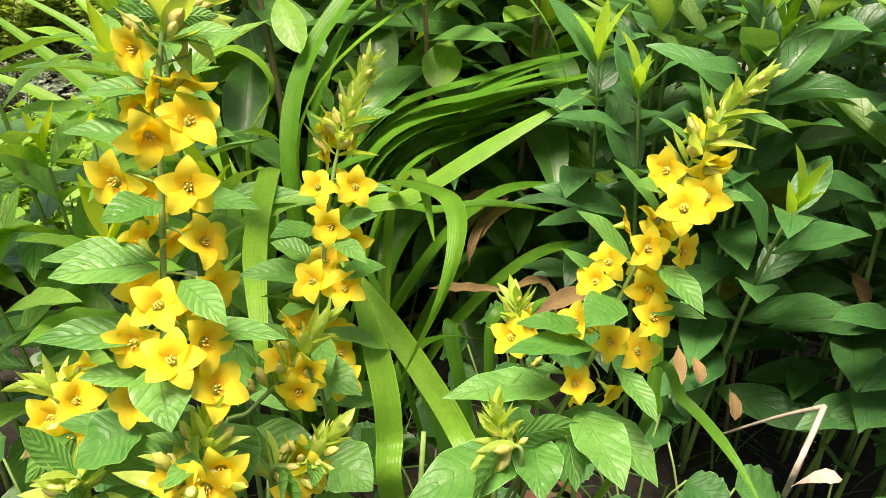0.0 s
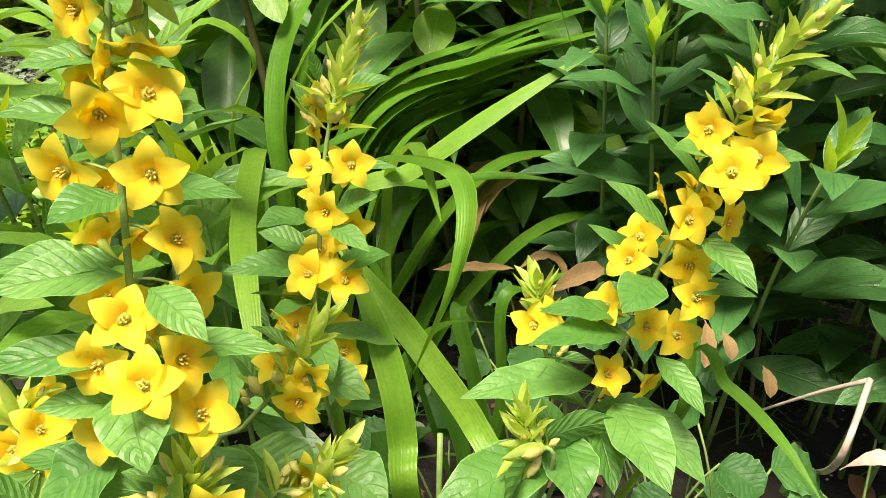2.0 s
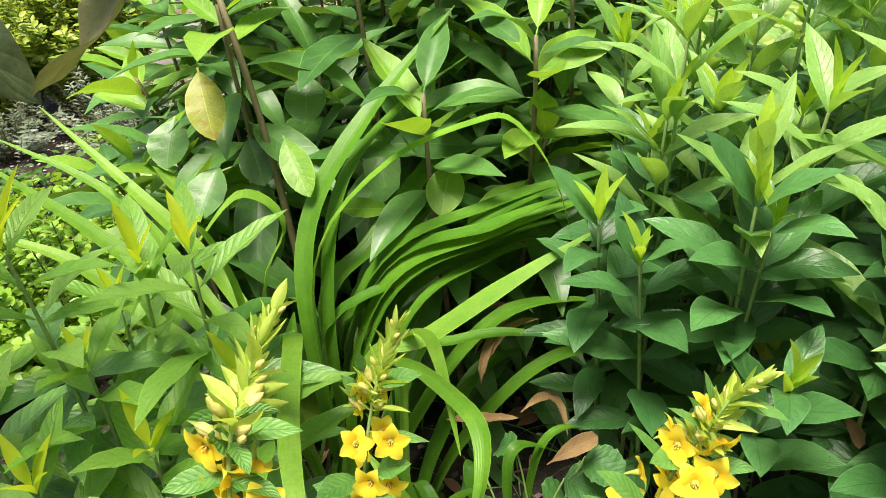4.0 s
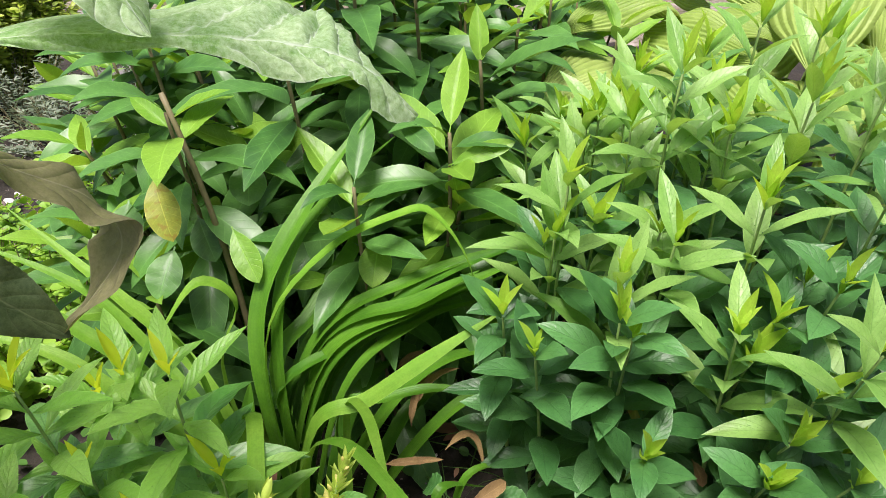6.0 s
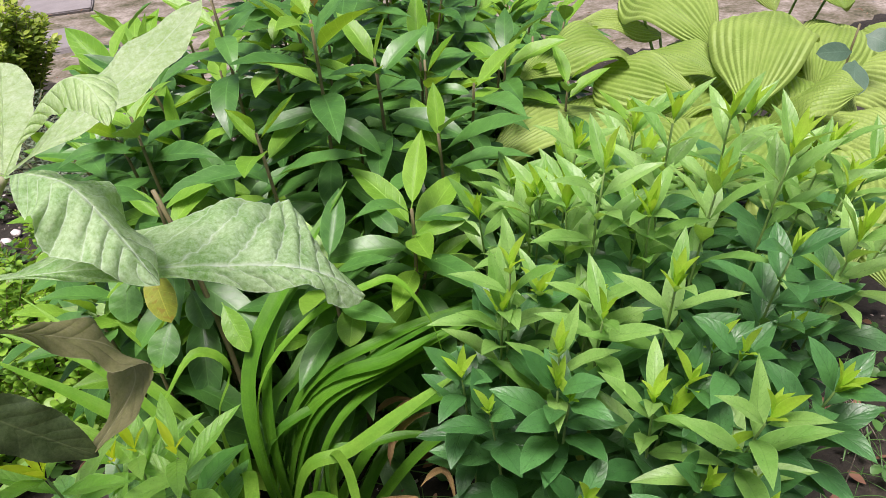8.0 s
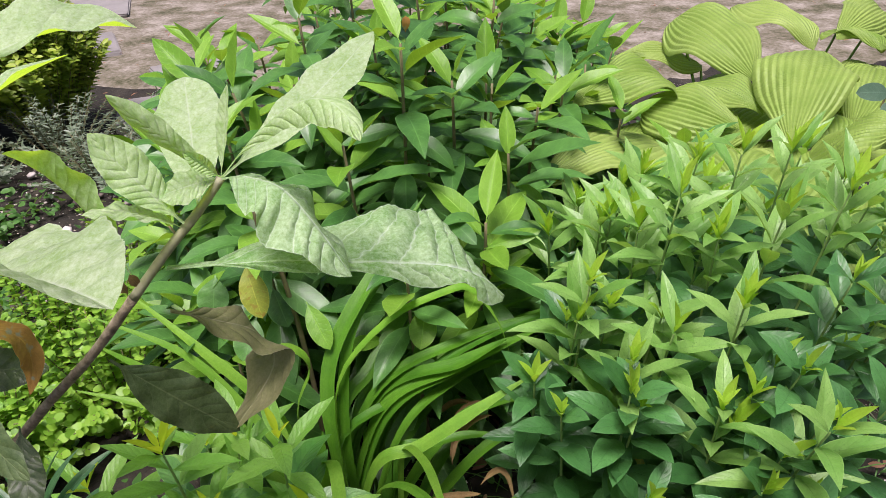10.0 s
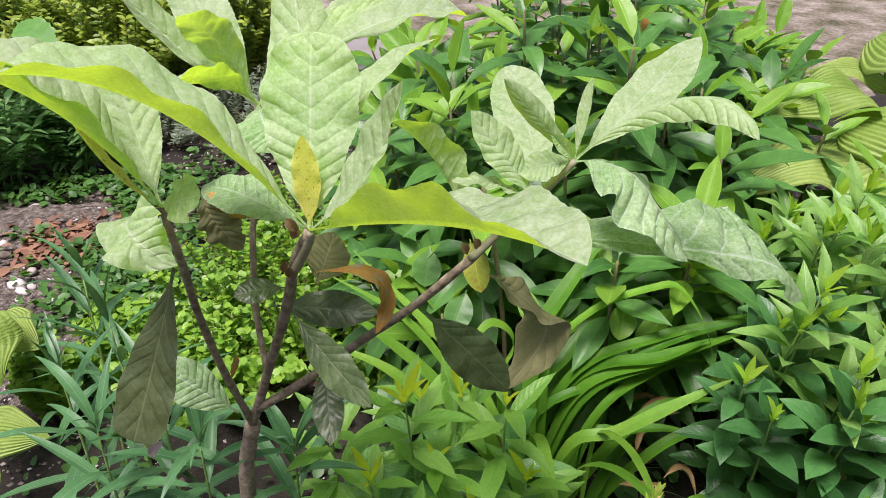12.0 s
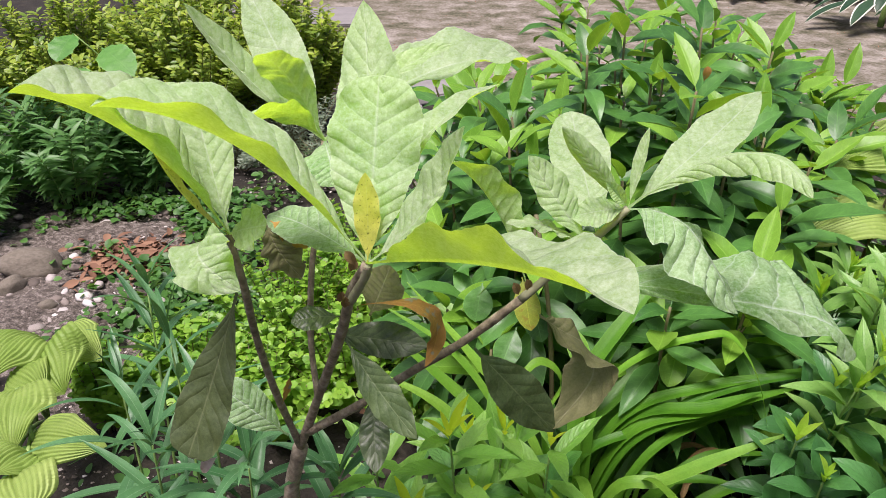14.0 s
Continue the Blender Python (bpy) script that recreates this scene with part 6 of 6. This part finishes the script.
for b, tp, w, mt in (((-0.296, 1.011, 0.654), (-0.272, 0.955, 0.575), 0.048, M_LAUREL_OLD), ((-0.302, 1.052, 0.517), (-0.326, 0.992, 0.459), 0.055, M_LAUREL), ((-0.379, 1.126, 0.568), (-0.387, 1.076, 0.505), 0.06, M_LAUREL),
                     ((-0.204, 1.02, 0.56), (-0.166, 0.959, 0.495), 0.04, M_LAUREL_YOUNG), ((0.012, 1.066, 0.5), (-0.006, 1.007, 0.442), 0.052, M_LAUREL_YOUNG), ((0.053, 1.113, 0.504), (-0.071, 1.065, 0.529), 0.05, M_LAUREL),
                     ((-0.07, 1.057, 0.437), (-0.142, 1.019, 0.455), 0.03, M_LAUREL_YOUNG), ((-0.187, 1.153, 0.613), (-0.191, 1.104, 0.552), 0.06, M_LAUREL), ((-0.276, 1.116, 0.537), (-0.25, 1.068, 0.476), 0.05, M_LAUREL),
                     ((0.053, 1.065, 0.691), (0.101, 0.989, 0.667), 0.03, M_LAUREL), ((0.125, 1.071, 0.611), (0.228, 1.06, 0.646), 0.03, M_LAUREL_YOUNG)):
    part("leaf", leaf_from_to("leaf", b, tp, (0.0, -0.7, 0.6), w, mt, old.location, bow=0.04, a=0.85, b=0.75, n=14, cols=3, fold=0.2, ripple=0.05, seed=int(w * 1000)), old)
part("leaf", leaf_from_to("leaf", (0.01, 1.25, 0.97), (0.012, 1.245, 1.0), (0.2, -0.9, 0.3), 0.016, M_ORANGE, old.location, n=8, cols=2), old, None, "small red-brown leaf")


# ---- hostas ----
def hosta_leaf(root, base, mid, tip, width, mat, seed, fold=0.22):
    """A broad ribbed leaf on a long stalk from the clump's heart."""
    o = root.location
    part("stalk", tube("stalk", bez([Vector(base) - o, (Vector(base) - o).lerp(Vector(mid) - o, 0.6) + UP * 0.06, Vector(mid) - o], 8), 0.006, 0.004, M_STEM, 6), root)
    up = Vector((0.34 * math.sin(seed * 1.7), -0.4 + 0.25 * math.sin(seed * 2.9), 0.9))
    width *= 1.18
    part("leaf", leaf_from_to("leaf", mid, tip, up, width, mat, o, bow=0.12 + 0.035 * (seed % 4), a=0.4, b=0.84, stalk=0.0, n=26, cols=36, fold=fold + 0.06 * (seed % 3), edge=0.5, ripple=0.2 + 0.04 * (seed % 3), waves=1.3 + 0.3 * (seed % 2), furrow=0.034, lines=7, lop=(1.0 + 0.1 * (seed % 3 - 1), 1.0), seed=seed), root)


hr = thing("hosta", (1.0, 1.95, 0.0), "large golden-green hosta with broad ribbed leaves", "hosta")
gold_leaves_high = [((0.917, 2.258, 0.721), (1.029, 1.9, 0.613), 0.2), ((1.196, 1.928, 0.684), (0.979, 1.577, 0.544), 0.24), ((1.187, 2.405, 0.71), (1.309, 2.117, 0.627), 0.2), ((0.802, 1.906, 0.592), (0.461, 1.774, 0.619), 0.19),
                    ((0.67, 1.81, 0.608), (0.875, 1.602, 0.575), 0.17), ((0.671, 1.659, 0.545), (0.313, 1.502, 0.525), 0.2), ((0.856, 1.962, 0.596), (0.988, 1.76, 0.564), 0.13), ((1.031, 1.598, 0.488), (1.166, 1.439, 0.631), 0.22),
                    ((0.666, 1.601, 0.545), (0.751, 1.355, 0.529), 0.16), ((0.979, 1.39, 0.419), (0.988, 1.128, 0.364), 0.22), ((1.442, 2.232, 0.643), (1.453, 2.003, 0.648), 0.18), ((1.34, 1.931, 0.505), (1.543, 2.167, 0.544), 0.16)]
gold_leaves_low = [((0.998, 2.225, 0.571), (0.678, 2.165, 0.626), 0.1), ((1.594, 2.253, 0.702), (1.352, 2.08, 0.668), 0.16), ((1.231, 1.55, 0.43), (1.251, 1.307, 0.409), 0.24), ((1.001, 1.594, 0.476), (0.758, 1.323, 0.473), 0.2),
                   ((1.584, 2.064, 0.571), (1.631, 1.798, 0.514), 0.24), ((1.095, 1.671, 0.475), (1.283, 1.428, 0.482), 0.22), ((1.168, 1.465, 0.431), (0.995, 1.194, 0.345), 0.2), ((1.187, 1.38, 0.389), (1.1, 1.11, 0.314), 0.2),
                   ((1.455, 2.005, 0.593), (1.237, 1.736, 0.505), 0.18), ((0.839, 1.754, 0.481), (0.944, 1.481, 0.429), 0.2), ((0.792, 1.887, 0.503), (0.545, 1.657, 0.476), 0.15), ((1.103, 1.972, 0.492), (0.834, 1.735, 0.45), 0.16)]
for k, (m, tp, w) in enumerate(gold_leaves_high + gold_leaves_low):
    hosta_leaf(hr, (1.0 + 0.05 * math.cos(k * 2.4), 1.95 + 0.05 * math.sin(k * 2.4), 0), m, tp, w, M_HOSTA, 80 + k)
rr = random.Random(14)
for k in range(20):
    an = 2.4 * k + rr.uniform(-0.3, 0.3)
    d = Vector((math.cos(an), math.sin(an), 0))
    r0 = rr.uniform(0.1, 0.3)
    m = hr.location + Vector((0.16, 0.0, 0)) + d * r0 + UP * rr.uniform(0.44, 0.58)
    hosta_leaf(hr, (1.0 + 0.06 * math.cos(an), 1.95 + 0.06 * math.sin(an), 0), m, m + d * rr.uniform(0.18, 0.24) - UP * rr.uniform(0.06, 0.16), rr.uniform(0.15, 0.2), M_HOSTA, 140 + k)
vine = thing("honeysuckle", (1.3, 1.75, 0.0), "thin stem with rounded blue-green leaves", "plant")
part("stem", tube("stem", bez([Vector((0, 0, 0)), Vector((0.02, 0.05, 0.4)), Vector((1.35, 1.77, 0.674)) - vine.location], 10), 0.004, 0.003, M_STEM_DARK, 6), vine)
M_BLUE = leaf_material("blue_green_leaf", (0.06, 0.13, 0.08), (0.13, 0.22, 0.15), (0.2, 0.35, 0.1), 0.45, 0.25, 6, 3, 0.25)
for b, tp, w in (((1.306, 1.697, 0.605), (1.257, 1.618, 0.544), 0.075), ((1.308, 1.718, 0.62), (1.199, 1.699, 0.633), 0.05), ((1.361, 1.754, 0.648), (1.408, 1.713, 0.626), 0.07)):
    part("leaf", leaf_from_to("leaf", b, tp, (0, -0.8, 0.5), w, M_BLUE, vine.location, bow=0.08, a=0.55, b=0.6, n=10, cols=3, fold=0.1), vine)
hl = thing("hosta", (-1.526, 1.155, 0), "golden hosta with broad ribbed leaves low on the soil", "hosta")
for k, (m, tp, w) in enumerate((((-1.367, 1.057, 0.336), (-1.267, 0.969, 0.292), 0.17), ((-1.422, 1.108, 0.342), (-1.423, 0.93, 0.329), 0.14), ((-1.399, 0.986, 0.321), (-1.297, 0.944, 0.32), 0.12), ((-1.318, 0.901, 0.351), (-1.253, 0.773, 0.306), 0.13),
                                ((-1.243, 0.824, 0.292), (-1.042, 0.772, 0.352), 0.11), ((-1.22, 0.778, 0.307), (-1.227, 0.696, 0.325), 0.12), ((-1.216, 0.72, 0.304), (-1.114, 0.623, 0.306), 0.12), ((-1.375, 1.164, 0.326), (-1.232, 1.066, 0.315), 0.1))):
    hosta_leaf(hl, hl.location + Vector((0.03 * math.cos(k * 2.4), 0.03 * math.sin(k * 2.4), 0)), m, tp, w, M_HOSTA, 110 + k)
hv = thing("hosta", (2.45, 7.1, 0.0), "dark green hosta with white-edged leaves beside the path", "hosta", "white-edged hostas")
M_WHITE = rough_material("white_leaf_edge", [(0.3, (0.6, 0.65, 0.5)), (0.7, (0.75, 0.78, 0.65))], 20, 0.6)
rr = random.Random(5)
for k in range(26):
    an = 2.4 * k
    d = Vector((math.cos(an), math.sin(an), 0))
    reach = 0.12 + 0.016 * k
    m = d * reach * 0.5 + UP * (0.4 - 0.008 * k)
    tp = d * (reach + 0.2) + UP * (0.22 - 0.007 * k)
    rim = leaf_from_to("leaf_rim", m, tp, (d.x * 0.3, d.y * 0.3, 1), 0.125, M_WHITE, (0, 0, -0.003), bow=0.1, a=0.6, b=0.75, stalk=0, n=10, cols=2, fold=0.15)
    lf = part("leaf", leaf_from_to("leaf", m, tp, (d.x * 0.3, d.y * 0.3, 1), 0.095, M_HOSTA_EDGE, (0, 0, -0.008), bow=0.1, a=0.6, b=0.75, stalk=0.02, n=10, cols=2, fold=0.15), hv)
    part("leaf_rim", rim, lf)
part("stalk", tube("stalk", bez([Vector((0, 0, 0)), Vector((0, 0, 0.2)), Vector((0.02, 0, 0.36))], 5), 0.03, 0.01, M_STEM, 7), hv)


for p, sz in (((1.5, 8.6), 0.9), ((2.1, 8.7), 1.0), ((2.75, 8.5), 1.05), ((3.3, 8.0), 1.0), ((3.1, 7.3), 0.95), ((0.8, 8.8), 0.85)):
    copy_thing(hv, pose(p[0], p[1], 0, 0, 0, 40 * p[0]) @ Matrix.Scale(sz, 4))


# ---- small-leaved shrubs and ground cover ----
def twiggy(name, centre, radius, height, twigs, per_twig, leaf, mat, label, category, seed, size=1.0, low=0.2, stem_mat=M_STEM_DARK):
    """A shrub of thin twigs set with small leaves; the leaves are one mesh."""
    rr = random.Random(seed)
    root = thing(name, centre, label, category)
    places, tv, tf = [], [], []
    for k in range(twigs):
        an, q = rr.uniform(0, 6.283), math.sqrt(rr.random())
        b = Vector((0.35 * radius * q * math.cos(an), 0.35 * radius * q * math.sin(an), 0))
        e = Vector((radius * q * math.cos(an), radius * q * math.sin(an), height * (1.0 - 0.45 * q * q) * rr.uniform(0.75, 1.1)))
        path = bez([b, b.lerp(e, 0.5) + UP * 0.1 * height, e], 6)
        me = tube("twig", path, 0.0028, 0.0012, stem_mat, 5)
        k0 = len(tv)
        tv += [v.co.copy() for v in me.vertices]
        tf += [tuple(i + k0 for i in p.vertices) for p in me.polygons]
        bpy.data.meshes.remove(me)
        for j in range(per_twig):
            f = low + (1 - low) * j / per_twig
            i = min(5, int(f * 6))
            at = path[i].lerp(path[i + 1], f * 6 - i)
            ax = (path[i + 1] - path[i]).normalized()
            a2 = j * 1.571 + (math.pi if j % 2 else 0) + rr.uniform(-0.4, 0.4)
            out = Vector((math.cos(a2), math.sin(a2), 0))
            el = rr.uniform(0.0, 0.9)
            places.append(axes(at, out * math.cos(el) + ax * math.sin(el), ax * math.cos(el) - out * math.sin(el), size * rr.uniform(0.7, 1.2)))
    tagged(part("branchwork", mesh_of("branchwork", tv, tf, stem_mat), root), kind="stuff")
    tagged(part("foliage", scatter_mesh("foliage", mat, places, leaf, seed), root), kind="stuff")
    return root


round_leaf = tiny_leaf(0.024, 0.019, 0.15, 0.1, 0.5, 0.45)
for k, (x, y, ra, h) in enumerate(((-0.75, 1.45, 0.3, 0.34), (-1.0, 1.65, 0.3, 0.32), (-0.6, 1.75, 0.28, 0.36), (-0.85, 2.0, 0.3, 0.33), (-0.95, 1.25, 0.22, 0.24), (-0.5, 1.3, 0.2, 0.26), (-1.2, 1.38, 0.17, 0.24), (-1.33, 1.2, 0.09, 0.27))):
    twiggy("barberry", (x, y, 0), ra, h, 56, 34, round_leaf, M_SPIREA, "low shrub with small round lime-green leaves", "shrub", 700 + k)
gold = tiny_leaf(0.042, 0.021, 0.3, 0.15, 0.7, 0.7)
for k, (x, y, ra, h) in enumerate(((-2.1, 3.4, 0.5, 0.75), (-1.65, 3.6, 0.35, 0.75), (-2.7, 3.3, 0.45, 0.75), (-2.3, 3.9, 0.5, 0.8))):
    twiggy("euonymus", (x, y, 0), ra, h, 170, 52, gold, M_EUON, "golden-edged evergreen shrub with small leaves", "shrub", 720 + k)
hyd = thing("hydrangea", (-1.85, 2.9, 0.0), "few large toothed green leaves among the golden shrub", "plant")
for k, (b, tp, w) in enumerate((((-2.085, 2.642, 0.628), (-1.891, 2.518, 0.555), 0.14), ((-2.176, 2.641, 0.544), (-2.174, 2.498, 0.49), 0.13), ((-2.264, 2.743, 0.655), (-2.259, 2.588, 0.576), 0.12), ((-2.047, 2.479, 0.524), (-2.014, 2.354, 0.495), 0.1))):
    part("leaf", leaf_from_to("leaf", b, tp, (0.1, -0.6, 0.8), w, M_LOOSE, hyd.location, bow=0.06, a=0.6, b=0.7, n=14, cols=4, fold=0.15, ripple=0.08, teeth=0.06), hyd)
    part("stalk", tube("stalk", bez([Vector((0, 0, 0)), (Vector(b) - hyd.location) * 0.5 + UP * 0.1, Vector(b) - hyd.location], 8), 0.005, 0.003, M_STEM, 6), hyd)
aster = tiny_leaf(0.085, 0.02, 0.3, 0.3, 0.7, 1.0)
for k, (x, y, ra, h) in enumerate(((-2.25, 2.5, 0.28, 0.5), (-2.0, 2.65, 0.2, 0.42), (-2.6, 2.4, 0.3, 0.5), (-2.45, 2.1, 0.18, 0.3))):
    twiggy("aster", (x, y, 0), ra, h, 34, 36, aster, M_ASTER, "leafy dark green perennial with narrow leaves", "plant", 740 + k, stem_mat=M_STEM)
grey = tiny_leaf(0.03, 0.008, 0.2, 0.2, 0.7, 0.9)
for k, (x, y, ra, h) in enumerate(((-1.5, 3.3, 0.35, 0.3), (-1.2, 2.9, 0.3, 0.24), (-1.0, 3.3, 0.3, 0.26), (-1.75, 3.0, 0.25, 0.2))):
    twiggy("lavender", (x, y, 0), ra, h, 50, 30, grey, M_GREY, "low grey-green mound with fine leaves", "shrub", 760 + k)
rr = random.Random(9)
places = []
for i in range(7600):
    x, y = rr.uniform(-1.5, 1.4), rr.uniform(0.4, 3.2)
    if i % 4 == 0:
        x, y = rr.gauss(-1.75, 0.25), rr.gauss(2.4, 0.2)
    elif i % 4 == 1:
        x, y = rr.gauss(-1.38, 0.16), rr.gauss(1.7, 0.3)
    elif x < -1.1 and y < 2.2:
        continue
    if noise.noise(Vector((x * 3, y * 3, 8))) < -0.12:
        continue
    places.append(pose(x, y, rr.uniform(0.01, 0.06), rr.uniform(-35, 20), rr.uniform(-35, 35), rr.uniform(0, 360)) @ Matrix.Scale(rr.uniform(0.6, 1.3), 4))
tagged(new("ground_cover", scatter_mesh("ground_cover", M_GROUNDLEAF, places, tiny_leaf(0.03, 0.024, 0.2, 0.2, 0.5, 0.5), 1)), "low creeping green leaves covering the soil", "ground cover", kind="stuff")
grass_leaf = tiny_leaf(0.16, 0.004, 0.3, 0.5, 0.3, 0.9)
places = []
for i in range(420):
    x, y = rr.uniform(0.55, 1.5), rr.uniform(0.5, 1.3)
    if i % 3 == 0:
        x, y = rr.uniform(-0.1, 0.5), rr.uniform(0.75, 1.3)
    places.append(pose(x, y, 0.0, rr.uniform(20, 80), 0, rr.uniform(0, 360)) @ Matrix.Scale(rr.uniform(0.5, 1.2), 4))
tagged(new("grass", scatter_mesh("grass", M_GROUNDLEAF, places, grass_leaf, 1)), "thin tufts of grass among the plants", "grass", kind="stuff")

# round-leaved low plants under the flowers
HEART = [flat_leaf("leaf", 0.044, 0.046, M_VIOLET, 0.45, 0.5, b, 0.0, 14, 5, seed=i, fold=0.2, ripple=0.1, waves=4, teeth=0.07, pucker=0.08, ribs=6) for i, b in enumerate((-0.4, -0.8))]
for k, (p, n) in enumerate((((0.075, 0.716, 0.227), 5), ((0.204, 0.618, 0.183), 6), ((0.256, 0.591, 0.166), 6), ((0.003, 0.632, 0.161), 6), ((-0.314, 0.496, 0.257), 4), ((0.389, 0.611, 0.147), 5), ((0.1, 0.73, 0.254), 5))):
    g = thing("violet", (p[0], p[1] + 0.02, 0.0), "low plant with round scalloped green leaves", "plant", "low round-leaved plants")
    for j in range(n):
        an = 2.4 * j + k
        tp = Vector((0.05 * math.cos(an), 0.04 * math.sin(an), max(0.06, p[2] - 0.02 * j)))
        part("stalk", tube("stalk", bez([Vector((0, 0, 0)), Vector((tp.x * 0.3, tp.y * 0.3, tp.z * 0.7)), tp], 5), 0.0015, 0.0012, M_STEM, 5), g)
        part("leaf", HEART[j % 2], g, axes(tp, (math.cos(an), math.sin(an) - 0.4, -0.15), (0, -0.5, 0.9), rnd.uniform(0.8, 1.15)))

# narrow-leaved shoots beside the sapling
NARROW = [flat_leaf("leaf", 0.18, 0.021, M_NARROW, 0.7, 1.1, b, 0.02, 12, 2, seed=i, fold=f) for i, (b, f) in enumerate(((-0.9, 0.3), (-1.5, 0.2), (-0.4, 0.35)))]
for k, (tp, base) in enumerate((((-1.014, 0.954, 0.581), (-0.972, 0.855, 0.274)), ((-0.919, 0.844, 0.56), (-0.838, 0.736, 0.334)), ((-0.971, 0.752, 0.509), (-0.938, 0.716, 0.324)), ((-0.763, 0.669, 0.508), (-0.774, 0.685, 0.327)), ((-0.837, 0.61, 0.526), (-0.847, 0.623, 0.339)),
                                ((-0.686, 0.617, 0.496), (-0.706, 0.645, 0.34)), ((-0.546, 0.63, 0.481), (-0.564, 0.663, 0.332)))):
    leafy_shoot("narrow_leaved_shoot", (base[0], base[1], 0.0), tp, NARROW, NARROW, "green shoot with long narrow drooping leaves", "plant", "narrow-leaved shoots", 800 + k, bare=0.25, gap=0.047, size=1.0, spread=1.0, steep=0.35)

# dark timber base of a shed past the path
shed = thing("garden_shed", (3.2, 11.4, 0.0), "dark timber wall foot past the path, in shade", "shed")
for k in range(18):
    bm = bmesh.new()
    bmesh.ops.create_cube(bm, size=1, matrix=Matrix.Translation((-2.6 + 0.3 * k, 0.0, 0.9)) @ Matrix.Diagonal((0.285, 0.05, 1.75, 1)))
    bmesh.ops.bevel(bm, geom=bm.edges[:], offset=0.01, segments=1, affect="EDGES")
    me = bpy.data.meshes.new("board")
    bm.to_mesh(me)
    bm.free()
    me.materials.append(M_TIMBER)
    part("board", me, shed)
